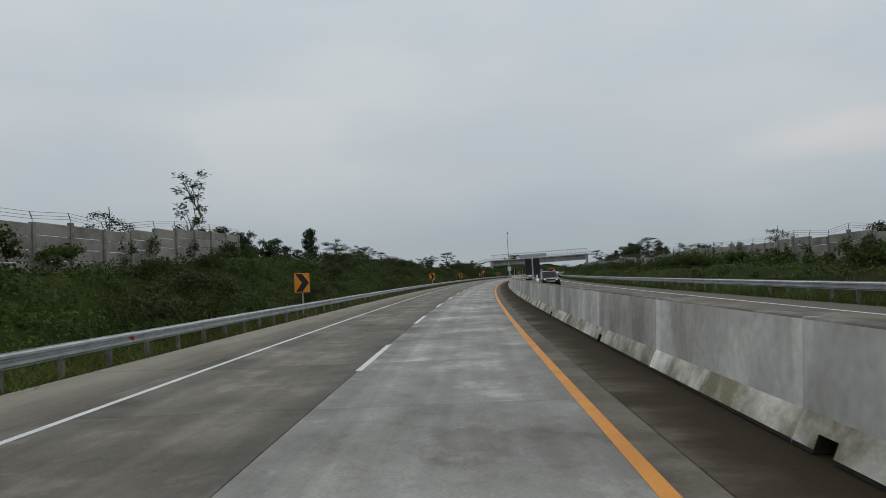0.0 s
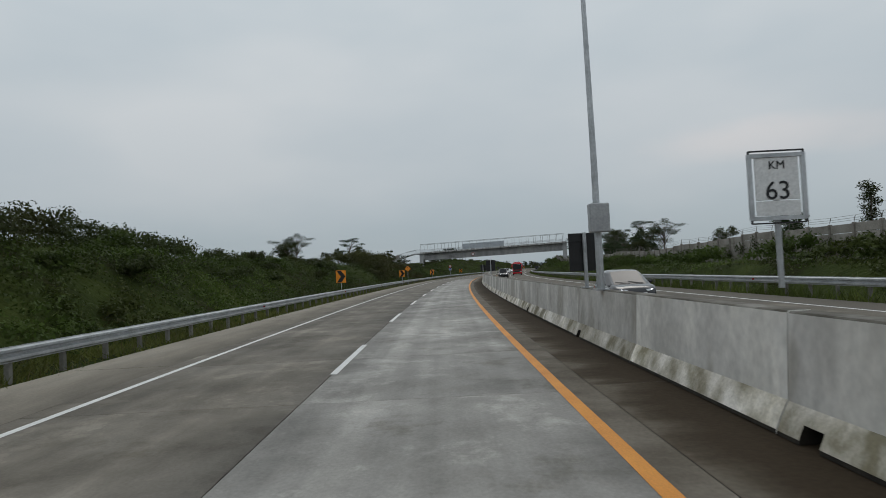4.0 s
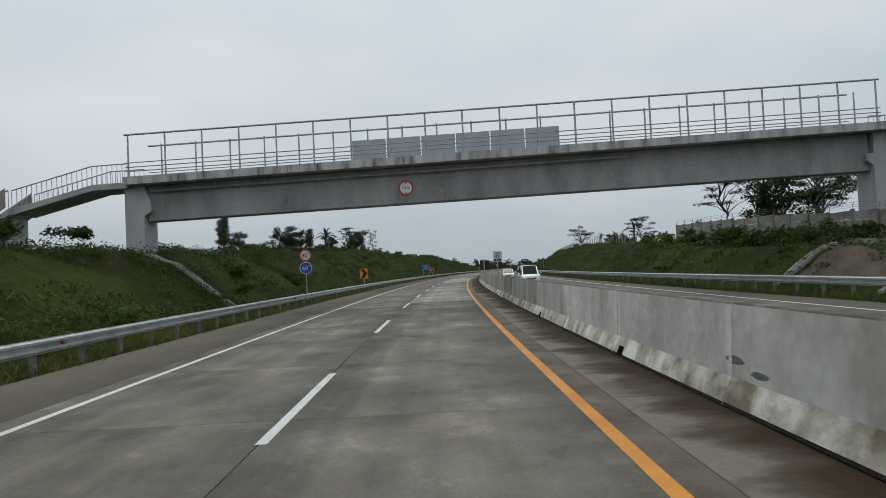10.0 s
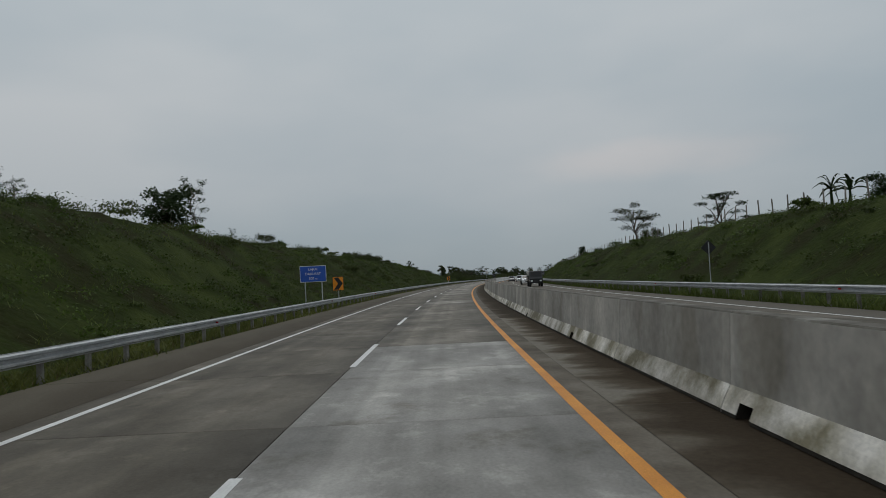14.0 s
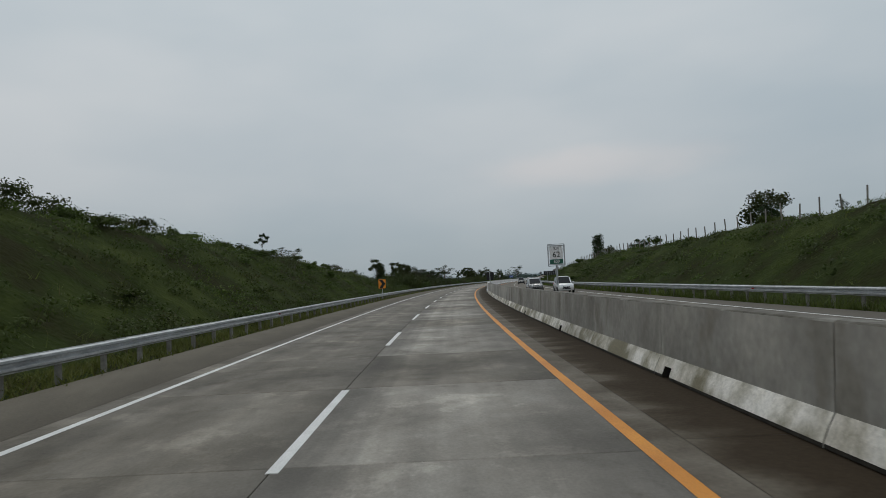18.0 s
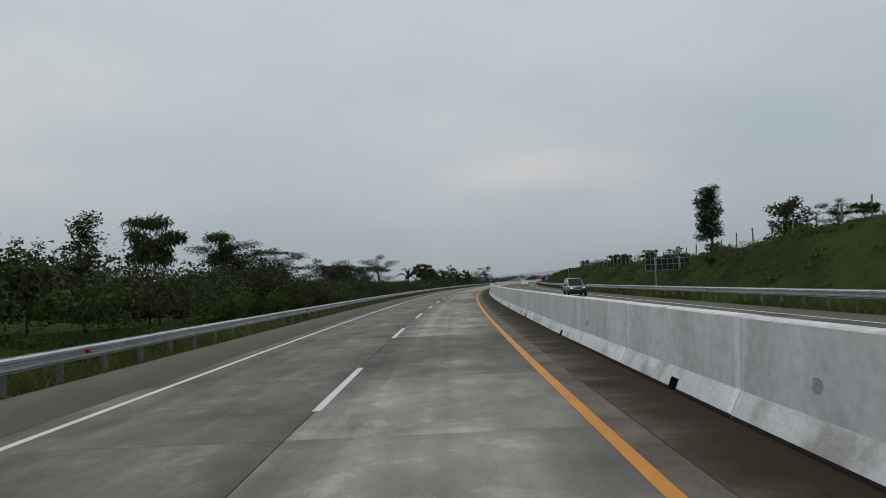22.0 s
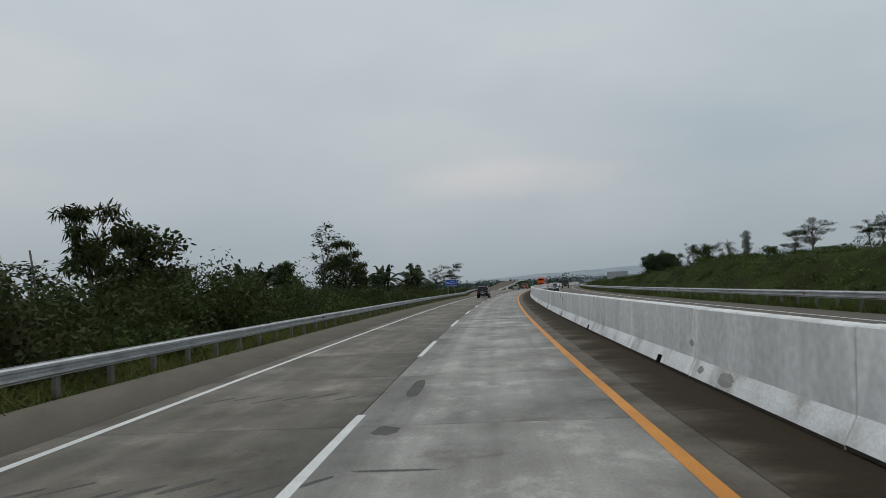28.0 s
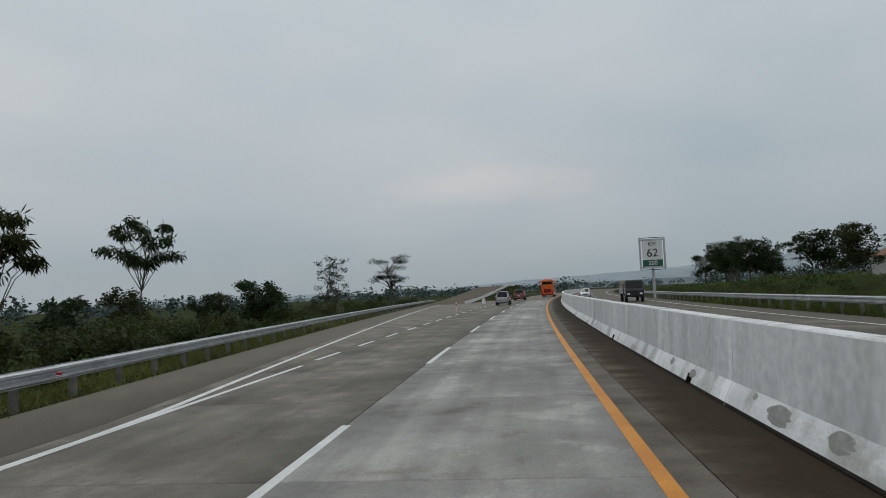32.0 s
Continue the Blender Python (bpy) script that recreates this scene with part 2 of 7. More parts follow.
def shoulder_material(name, inner, mid, outer):
    """Outer shoulder: dark beside the line, dusty and paler towards the grass, in ragged drawn-out patches."""
    m = material(name, (mid, mid), 0.88, 0.5, 18, 0.3, spec=0.12)
    nt = m.node_tree
    b = nt.nodes["Principled BSDF"]
    old = b.inputs["Base Color"].links[0].from_socket
    geo = nt.nodes.new("ShaderNodeNewGeometry")
    rel = nt.nodes.new("ShaderNodeVectorMath")
    rel.operation = "SUBTRACT"
    rel.inputs[1].default_value = (RAD, 0.0, 0.0)
    nt.links.new(geo.outputs["Position"], rel.inputs[0])
    far = nt.nodes.new("ShaderNodeVectorMath")
    far.operation = "LENGTH"
    nt.links.new(rel.outputs[0], far.inputs[0])
    n = nt.nodes.new("ShaderNodeTexNoise")
    n.inputs["Scale"].default_value, n.inputs["Detail"].default_value, n.inputs["Roughness"].default_value = 0.55, 6.0, 0.6
    mp = nt.nodes.new("ShaderNodeMapping")
    mp.inputs["Scale"].default_value = (2.2, 0.55, 1.0)
    nt.links.new(geo.outputs["Position"], mp.inputs[0])
    nt.links.new(mp.outputs[0], n.inputs["Vector"])
    w = nt.nodes.new("ShaderNodeMath")
    w.operation = "MULTIPLY_ADD"
    w.inputs[1].default_value = 3.4
    nt.links.new(n.outputs[0], w.inputs[0])
    nt.links.new(far.outputs["Value"], w.inputs[2])
    k = nt.nodes.new("ShaderNodeMapRange")
    k.inputs[1].default_value, k.inputs[2].default_value = RAD + 4.1 + 1.1, RAD + 6.45 + 2.0
    nt.links.new(w.outputs[0], k.inputs[0])
    ramp = nt.nodes.new("ShaderNodeValToRGB")
    el = ramp.color_ramp.elements
    el[0].position, el[0].color = 0.05, (*inner, 1)
    el[1].position, el[1].color = 0.92, (*outer, 1)
    e = el.new(0.42)
    e.color = (*mid, 1)
    nt.links.new(k.outputs[0], ramp.inputs[0])
    grain = nt.nodes.new("ShaderNodeVectorMath")
    grain.operation = "DIVIDE"
    nt.links.new(old, grain.inputs[0])
    grain.inputs[1].default_value = mid
    out = nt.nodes.new("ShaderNodeVectorMath")
    out.operation = "MULTIPLY"
    nt.links.new(ramp.outputs[0], out.inputs[0])
    nt.links.new(grain.outputs[0], out.inputs[1])
    nt.links.new(out.outputs[0], b.inputs["Base Color"])
    return m


M_SHOULDER_DIRTY = shoulder_material("dirty_shoulder_concrete", (0.07, 0.058, 0.042), (0.088, 0.075, 0.056), (0.125, 0.109, 0.083))
M_SHOULDER = shoulder_material("shoulder_concrete", (0.135, 0.122, 0.102), (0.21, 0.188, 0.155), (0.33, 0.3, 0.25))


def inner_material(name, pale, mid, wet, shift):
    """Pale silt beside the lane, wet dirt towards the barrier, with ragged tongues between them."""
    m = material(name, (mid, mid), 0.88, 0.5, 16, 0.3, spread=0.08, spec=0.08)
    nt = m.node_tree
    b = nt.nodes["Principled BSDF"]
    old = b.inputs["Base Color"].links[0].from_socket
    co = nt.nodes.new("ShaderNodeTexCoord")
    sep = nt.nodes.new("ShaderNodeSeparateXYZ")
    nt.links.new(co.outputs["Object"], sep.inputs[0])
    oi = nt.nodes.new("ShaderNodeObjectInfo")
    om = nt.nodes.new("ShaderNodeMath")
    om.operation = "MULTIPLY"
    om.inputs[1].default_value = 77.0
    nt.links.new(oi.outputs["Random"], om.inputs[0])
    mp = nt.nodes.new("ShaderNodeMapping")
    mp.inputs["Scale"].default_value = (0.5, 1.0, 1.0)
    nt.links.new(co.outputs["Object"], mp.inputs[0])
    nt.links.new(om.outputs[0], mp.inputs["Location"])
    n = nt.nodes.new("ShaderNodeTexNoise")
    n.inputs["Scale"].default_value, n.inputs["Detail"].default_value, n.inputs["Roughness"].default_value = 0.9, 6.0, 0.55
    nt.links.new(mp.outputs[0], n.inputs["Vector"])
    k = nt.nodes.new("ShaderNodeMapRange")
    k.inputs[1].default_value, k.inputs[2].default_value = 4.17, 5.3
    nt.links.new(sep.outputs["X"], k.inputs[0])
    j = nt.nodes.new("ShaderNodeMath")
    j.operation = "MULTIPLY_ADD"
    j.inputs[1].default_value, j.inputs[2].default_value = 2.2, shift - 1.1
    nt.links.new(n.outputs[0], j.inputs[0])
    q = nt.nodes.new("ShaderNodeMath")
    q.operation = "ADD"
    nt.links.new(k.outputs[0], q.inputs[0])
    nt.links.new(j.outputs[0], q.inputs[1])
    ramp = nt.nodes.new("ShaderNodeValToRGB")
    el = ramp.color_ramp.elements
    el[0].position, el[0].color = 0.2, (*pale, 1)
    el[1].position, el[1].color = 0.85, (*wet, 1)
    for pos, c in ((0.36, tuple(0.5 * a + 0.5 * d for a, d in zip(pale, mid))), (0.5, mid)):
        e = el.new(pos)
        e.color = (*c, 1)
    nt.links.new(q.outputs[0], ramp.inputs[0])
    grain = nt.nodes.new("ShaderNodeVectorMath")
    grain.operation = "DIVIDE"
    nt.links.new(old, grain.inputs[0])
    grain.inputs[1].default_value = mid
    out = nt.nodes.new("ShaderNodeVectorMath")
    out.operation = "MULTIPLY"
    nt.links.new(ramp.outputs[0], out.inputs[0])
    nt.links.new(grain.outputs[0], out.inputs[1])
    nt.links.new(out.outputs[0], b.inputs["Base Color"])
    return m


M_INNER = inner_material("dirty_inner_shoulder", (0.125, 0.108, 0.084), (0.07, 0.056, 0.04), (0.046, 0.034, 0.022), 0.3)
M_INNER_SILT = inner_material("silted_inner_shoulder", (0.215, 0.196, 0.163), (0.105, 0.086, 0.063), (0.055, 0.04, 0.025), 0.12)
M_GRIME = material("grime_beside_line", ((0.089, 0.074, 0.055), (0.140, 0.121, 0.096), (0.196, 0.174, 0.143)), 0.8, 0.9, 20, 0.2, spec=0.15)
# mud of the barrier foot and drains, blackened further for the shade there
M_MUD_SHADE = material("black_mud", ((0.014, 0.011, 0.008), (0.036, 0.029, 0.021)), 0.8, 4.0, 20, 0.3)
M_TAR = material("tar_smear", ((0.035, 0.034, 0.034), (0.07, 0.068, 0.064)), 0.75, 2.0, 18, 0.2, spec=0.15)
M_SMEAR = material("worn_rubber_smear", ((0.085, 0.081, 0.074), (0.115, 0.11, 0.1)), 0.75, 2.0, 18, 0.2, spec=0.15)
M_SHOULDER_DARK = shoulder_material("dark_shoulder_concrete", (0.1, 0.088, 0.07), (0.122, 0.108, 0.086), (0.172, 0.153, 0.122))
M_JOINT = material("joint_sealant", ((0.05, 0.048, 0.045), (0.09, 0.086, 0.08)), 0.8, 1.0)
M_WHITE = material("white_road_paint", ((0.62, 0.62, 0.6), (0.78, 0.78, 0.76)), 0.6, 1.2, 40, 0.2)
M_YELLOW = material("yellow_road_paint", ((0.56, 0.2, 0.012), (0.72, 0.29, 0.022)), 0.6, 0.8, 40, 0.2)


def run_down(m, low, k=1.0):
    """Adds rain streaks that run down the face and stains about the ends of a block."""
    nt = m.node_tree
    b = nt.nodes["Principled BSDF"]
    old = b.inputs["Base Color"].links[0].from_socket
    co = nt.nodes.new("ShaderNodeTexCoord")
    oi = nt.nodes.new("ShaderNodeObjectInfo")
    om = nt.nodes.new("ShaderNodeMath")
    om.operation = "MULTIPLY"
    om.inputs[1].default_value = 63.0
    nt.links.new(oi.outputs["Random"], om.inputs[0])
    mp = nt.nodes.new("ShaderNodeMapping")
    mp.inputs["Scale"].default_value = (0.3, 0.8, 0.42)
    nt.links.new(co.outputs["Object"], mp.inputs[0])
    nt.links.new(om.outputs[0], mp.inputs["Location"])
    n = nt.nodes.new("ShaderNodeTexNoise")
    n.inputs["Scale"].default_value, n.inputs["Detail"].default_value, n.inputs["Roughness"].default_value = 1.0, 3.5, 0.5
    nt.links.new(mp.outputs[0], n.inputs["Vector"])
    ramp = nt.nodes.new("ShaderNodeValToRGB")
    el = ramp.color_ramp.elements
    el[0].position, el[0].color = 0.36, (low, low * (1 - 0.025 * k), low * (1 - 0.07 * k), 1)
    el[1].position, el[1].color = 0.64, (1 + 0.2 * k, 1 + 0.2 * k, 1 + 0.19 * k, 1)
    for pos, val in ((0.44, 1 - 0.07 * k), (0.52, 1.0), (0.57, 1 + 0.04 * k)):
        e = el.new(pos)
        e.color = (val, val, val, 1)
    nt.links.new(n.outputs[0], ramp.inputs[0])
    sep = nt.nodes.new("ShaderNodeSeparateXYZ")
    nt.links.new(co.outputs["Object"], sep.inputs[0])
    ab = nt.nodes.new("ShaderNodeMath")
    ab.operation = "ABSOLUTE"
    nt.links.new(sep.outputs["Y"], ab.inputs[0])
    wob = nt.nodes.new("ShaderNodeMath")
    wob.operation = "MULTIPLY_ADD"
    wob.inputs[1].default_value = 0.9
    nt.links.new(n.outputs[0], wob.inputs[0])
    nt.links.new(ab.outputs[0], wob.inputs[2])
    end = nt.nodes.new("ShaderNodeMapRange")
    end.inputs[1].default_value, end.inputs[2].default_value, end.inputs[3].default_value, end.inputs[4].default_value = 2.88, 2.94, 1.0, 1.14
    nt.links.new(wob.outputs[0], end.inputs[0])
    sc = nt.nodes.new("ShaderNodeVectorMath")
    sc.operation = "SCALE"
    nt.links.new(ramp.outputs[0], sc.inputs[0])
    nt.links.new(end.outputs[0], sc.inputs[3])
    mx = nt.nodes.new("ShaderNodeVectorMath")
    mx.operation = "MULTIPLY"
    nt.links.new(old, mx.inputs[0])
    nt.links.new(sc.outputs[0], mx.inputs[1])
    nt.links.new(mx.outputs[0], b.inputs["Base Color"])


M_BARRIER = material("barrier_concrete", ((0.31, 0.292, 0.262), (0.395, 0.374, 0.338), (0.475, 0.453, 0.415)), 0.8, 0.8, 7, 0.08, spread=0.12, streak=(1, 0.8, 0.7), spec=0.25)
M_BARRIER_DULL = material("dull_barrier_concrete", ((0.23, 0.215, 0.19), (0.3, 0.283, 0.252), (0.37, 0.35, 0.318)), 0.8, 0.8, 7, 0.08, spread=0.1, streak=(1, 0.8, 0.7), spec=0.25)
M_BARRIER_PALE = material("pale_barrier_concrete", ((0.44, 0.425, 0.395), (0.55, 0.535, 0.505), (0.63, 0.616, 0.588)), 0.8, 0.8, 7, 0.08, spread=0.1, streak=(1, 0.8, 0.7), spec=0.25)
M_BARRIER_WHITE = material("whitewashed_barrier", ((0.56, 0.556, 0.55), (0.68, 0.68, 0.68), (0.74, 0.74, 0.74)), 0.7, 0.9, 7, 0.06, spread=0.06, streak=(1, 1.6, 0.5))
M_SKIRT = material("barrier_skirt_worn", ((0.224, 0.200, 0.134), (0.492, 0.459, 0.387), (0.782, 0.745, 0.686)), 0.8, 1.1, 25, 0.3, spread=0.15, hard=0.12)
M_SKIRT_WHITE = material("barrier_skirt_white", ((0.46, 0.45, 0.42), (0.76, 0.764, 0.768), (0.84, 0.844, 0.848)), 0.75, 0.8, 25, 0.3, spread=0.05, hard=0.13)
for bm_ in (M_BARRIER, M_BARRIER_DULL, M_BARRIER_PALE, M_BARRIER_WHITE, M_SKIRT, M_SKIRT_WHITE):
    run_down(bm_, *((0.72, 1.0) if bm_ in (M_BARRIER, M_BARRIER_DULL, M_BARRIER_PALE) else (0.84, 0.8) if bm_ is M_SKIRT else (0.92, 0.3)))
M_TOP = material("mossy_barrier_top", ((0.07, 0.062, 0.047), (0.13, 0.12, 0.1), (0.24, 0.23, 0.205)), 0.9, 1.6, 12, 0.3, spread=0.12)
M_WHITE_TOP = material("whitewashed_barrier_top", ((0.55, 0.545, 0.53), (0.76, 0.76, 0.76), (0.84, 0.84, 0.84)), 0.8, 1.4, 12, 0.2, spread=0.05)
M_STAIN = material("damp_grey_stain", ((0.26, 0.255, 0.235), (0.4, 0.395, 0.37)), 0.85, 3.0, 16, 0.2)
M_SCUFF = material("dark_scuff", ((0.1, 0.1, 0.1), (0.22, 0.218, 0.21)), 0.8, 4.0, 18, 0.2)
M_GALV = material("galvanised_steel", ((0.34, 0.355, 0.37), (0.52, 0.54, 0.555)), 0.42, 1.5, 14, 0.05, metal=0.55, spread=0.06)
M_POST = material("weathered_post", ((0.12, 0.112, 0.095), (0.24, 0.23, 0.205)), 0.75, 3.0, 20, 0.1, spread=0.12)
M_GRASS = material("grass_ground", ((0.025, 0.026, 0.009), (0.029, 0.041, 0.01), (0.046, 0.06, 0.015)), 0.95, 0.22, 4.0, 1.0, spec=0.05, deep=0.12, hard=0.13)
M_LEAF = leafy("shrub_leaves", (0.044, 0.07, 0.012), (0.074, 0.114, 0.02), wilt=0.3)
M_GREEN_GRASS = leafy("green_grass", (0.07, 0.094, 0.018), (0.118, 0.15, 0.032))
M_VERGE = leafy("short_verge_grass", (0.1, 0.115, 0.024), (0.16, 0.175, 0.04))
M_WEED = leafy("dark_weeds", (0.034, 0.05, 0.012), (0.054, 0.08, 0.017), wilt=0.5)
M_OLIVE = leafy("olive_shrub_leaves", (0.05, 0.054, 0.016), (0.074, 0.082, 0.024), wilt=0.35)
M_LEAF2 = leafy("tree_leaves", (0.026, 0.048, 0.015), (0.054, 0.09, 0.025))
M_LEAF3 = leafy("dark_leaves", (0.036, 0.05, 0.0135), (0.06, 0.082, 0.02), wilt=0.35)
M_DRY = leafy("dry_grass", (0.12, 0.1, 0.045), (0.11, 0.115, 0.045))
M_BANANA = leafy("banana_leaf", (0.02, 0.038, 0.011), (0.036, 0.06, 0.018))
M_BARK = material("bark", ((0.08, 0.065, 0.05), (0.16, 0.14, 0.115)), 0.9, 3.0, 30, 0.5)
M_BRIDGE = material("bridge_concrete", ((0.27, 0.275, 0.28), (0.37, 0.375, 0.38), (0.44, 0.44, 0.44)), 0.8, 0.5, 12, 0.2, streak=(1, 1, 0.4))
M_GIRDER = material("girder_concrete", ((0.2, 0.2, 0.2), (0.28, 0.28, 0.28), (0.35, 0.35, 0.345)), 0.85, 0.6, 12, 0.2, streak=(1, 1, 0.4))
M_BRIDGE_STAIN = material("stained_parapet", ((0.12, 0.115, 0.11), (0.42, 0.415, 0.41), (0.56, 0.56, 0.56)), 0.85, 1.1, 16, 0.3, streak=(1.6, 1, 0.25))
M_STEEL = material("grey_painted_steel", ((0.3, 0.31, 0.32), (0.42, 0.43, 0.44)), 0.5, 2.0, 20, metal=0.4)
M_MESH = material("translucent_screen", ((0.33, 0.36, 0.39), (0.4, 0.43, 0.46)), 0.6, 0.6, 20)
M_ORANGE = material("orange_sign_sheet", ((0.78, 0.25, 0.015), (0.86, 0.32, 0.025)), 0.45, 1.5)
M_BLACK = material("black_sheet", ((0.012, 0.012, 0.013), (0.024, 0.024, 0.026)), 0.5, 2.0)
M_BACK = material("dark_sign_back", ((0.01, 0.0105, 0.0115), (0.02, 0.02, 0.0215)), 0.5, 2.0)
M_BLUE = material("blue_sign_sheet", ((0.02, 0.085, 0.42), (0.03, 0.11, 0.5)), 0.4, 1.0)
M_BALE = material("dirty_wrapped_bale", ((0.34, 0.31, 0.27), (0.62, 0.6, 0.57), (0.74, 0.73, 0.71)), 0.8, 2.0, 14, 0.5, spread=0.12)
M_SIGNWHITE = material("white_sign_sheet", ((0.66, 0.67, 0.67), (0.76, 0.76, 0.76)), 0.45, 1.5)
M_RED = material("red_sign_sheet", ((0.5, 0.015, 0.015), (0.6, 0.03, 0.025)), 0.45, 1.5)
M_GREEN = material("green_sign_sheet", ((0.015, 0.09, 0.06), (0.02, 0.12, 0.08)), 0.45, 1.5)
M_FENCE = material("fence_panel_concrete", ((0.17, 0.155, 0.13), (0.27, 0.252, 0.222), (0.34, 0.322, 0.288)), 0.9, 0.7, 14, 0.3, spread=0.1)
M_FENCEPOST = material("fence_post_concrete", ((0.15, 0.135, 0.115), (0.27, 0.25, 0.22)), 0.9, 2.0, 20, 0.3, spread=0.12)
M_GLASS = material("dark_car_glass", ((0.006, 0.007, 0.008), (0.011, 0.012, 0.014)), 0.05, 0.5, spec=0.3)
M_TYRE = material("tyre_rubber", ((0.012, 0.012, 0.012), (0.025, 0.025, 0.025)), 0.85, 6.0)
M_RIM = material("alloy_rim", ((0.5, 0.5, 0.52), (0.65, 0.65, 0.67)), 0.35, 4.0, metal=0.15)
M_CHROME = material("chrome_trim", ((0.75, 0.75, 0.76), (0.85, 0.85, 0.86)), 0.15, 4.0, metal=0.4)
M_TAIL = material("red_tail_lens", ((0.4, 0.01, 0.01), (0.5, 0.02, 0.02)), 0.2, 4.0, coat=0.5)
M_LAMP = material("headlamp_lens", ((0.7, 0.72, 0.75), (0.8, 0.82, 0.85)), 0.15, 4.0, coat=0.5)
M_CLEAR = material("clear_lamp_lens", ((0.1, 0.1, 0.105), (0.32, 0.32, 0.33)), 0.15, 7.0, coat=0.5)
M_LIT = material("lit_headlamp", ((0.8, 0.8, 0.8), (0.9, 0.9, 0.9)), 0.2, 4.0, emit=(0.9, 0.95, 1.0, 3.0))
M_PLASTIC = material("black_plastic", ((0.015, 0.015, 0.016), (0.03, 0.03, 0.03)), 0.6, 5.0)
M_SOIL = material("bare_soil", ((0.07, 0.052, 0.034), (0.14, 0.112, 0.08)), 0.95, 0.6, 14, 0.5)
# distance haze is mixed into these base colours; no hazy air is modelled
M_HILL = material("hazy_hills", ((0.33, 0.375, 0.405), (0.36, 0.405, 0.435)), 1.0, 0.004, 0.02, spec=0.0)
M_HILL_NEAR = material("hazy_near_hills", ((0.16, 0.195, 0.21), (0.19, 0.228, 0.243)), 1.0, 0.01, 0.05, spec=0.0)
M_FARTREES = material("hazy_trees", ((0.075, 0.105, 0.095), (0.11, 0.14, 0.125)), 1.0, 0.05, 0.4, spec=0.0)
M_ROOF = material("clay_roof", ((0.2, 0.1, 0.065), (0.28, 0.15, 0.1)), 0.9, 0.5)
M_WALL = material("pale_house_wall", ((0.42, 0.41, 0.38), (0.52, 0.5, 0.47)), 0.9, 0.3)


def paint(name, c, metal=0.0):
    return material(name, (tuple(v * 0.94 for v in c), c), 0.22, 0.6, 60, metal=metal, coat=0.5, spec=0.35)


P_BLACK = material("black_car_paint", ((0.004, 0.004, 0.0045), (0.005, 0.005, 0.0055)), 0.2, 0.6, 60, coat=0.25, spec=0.15)
P_WHITE = paint("white_car_paint", (0.72, 0.73, 0.74))
P_SILVER = paint("silver_car_paint", (0.36, 0.37, 0.38), 0.5)
P_STEEL = paint("steel_grey_car_paint", (0.16, 0.16, 0.165), 0.4)
P_GREY = paint("grey_car_paint", (0.03, 0.031, 0.034), 0.2)
P_BLUE = paint("dark_blue_car_paint", (0.03, 0.05, 0.085), 0.4)
P_RED = paint("red_bus_paint", (0.5, 0.012, 0.022))
P_ORANGE = paint("orange_bus_paint", (0.7, 0.13, 0.02))
P_MAROON = paint("maroon_car_paint", (0.2, 0.06, 0.05), 0.3)


# ---- mesh helpers: a shape is (vertices, faces) ----
def box(cx, cy, cz, sx, sy, sz):
    v = [(cx + i * sx / 2, cy + j * sy / 2, cz + k * sz / 2) for i in (-1, 1) for j in (-1, 1) for k in (-1, 1)]
    return v, [(0, 1, 3, 2), (4, 6, 7, 5), (0, 4, 5, 1), (2, 3, 7, 6), (0, 2, 6, 4), (1, 5, 7, 3)]


def tube(points, radii, n=8):
    """A tapered tube through points, closed at both ends."""
    v, f = [], []
    pts = [Vector(p) for p in points]
    for i, p in enumerate(pts):
        d = (pts[min(i + 1, len(pts) - 1)] - pts[max(i - 1, 0)]).normalized()
        a = d.orthogonal().normalized() if abs(d.z) > 0.99 else Vector((0, 0, 1)).cross(d).normalized()
        b = d.cross(a)
        r = radii[i] if isinstance(radii, (list, tuple)) else radii
        for k in range(n):
            w = 2 * math.pi * k / n
            v.append(tuple(p + r * (math.cos(w) * a + math.sin(w) * b)))
    for i in range(len(pts) - 1):
        for k in range(n):
            f.append((i * n + k, i * n + (k + 1) % n, (i + 1) * n + (k + 1) % n, (i + 1) * n + k))
    f.append(tuple(range(n - 1, -1, -1)))
    f.append(tuple((len(pts) - 1) * n + k for k in range(n)))
    return v, f


def prism(outline, axis, a, b):
    """A flat outline of (u, v) drawn out along x, y or z from a to b."""
    def put(u, w, d):
        return {"x": (d, u, w), "y": (u, d, w), "z": (u, w, d)}[axis]
    n = len(outline)
    v = [put(u, w, a) for u, w in outline] + [put(u, w, b) for u, w in outline]
    f = [(i, (i + 1) % n, n + (i + 1) % n, n + i) for i in range(n)]
    return v, f + [tuple(range(n - 1, -1, -1)), tuple(range(n, 2 * n))]


def both(*shapes):
    v, f = [], []
    for sv, sf in shapes:
        k = len(v)
        v += sv
        f += [tuple(i + k for i in q) for q in sf]
    return v, f


def ring_loft(rings, closed=True):
    n = len(rings[0])
    v = [p for r in rings for p in r]
    f = [(i * n + k, i * n + (k + 1) % n, (i + 1) * n + (k + 1) % n, (i + 1) * n + k) for i in range(len(rings) - 1) for k in range(n)]
    if closed:
        f += [tuple(range(n - 1, -1, -1)), tuple((len(rings) - 1) * n + k for k in range(n))]
    return v, f


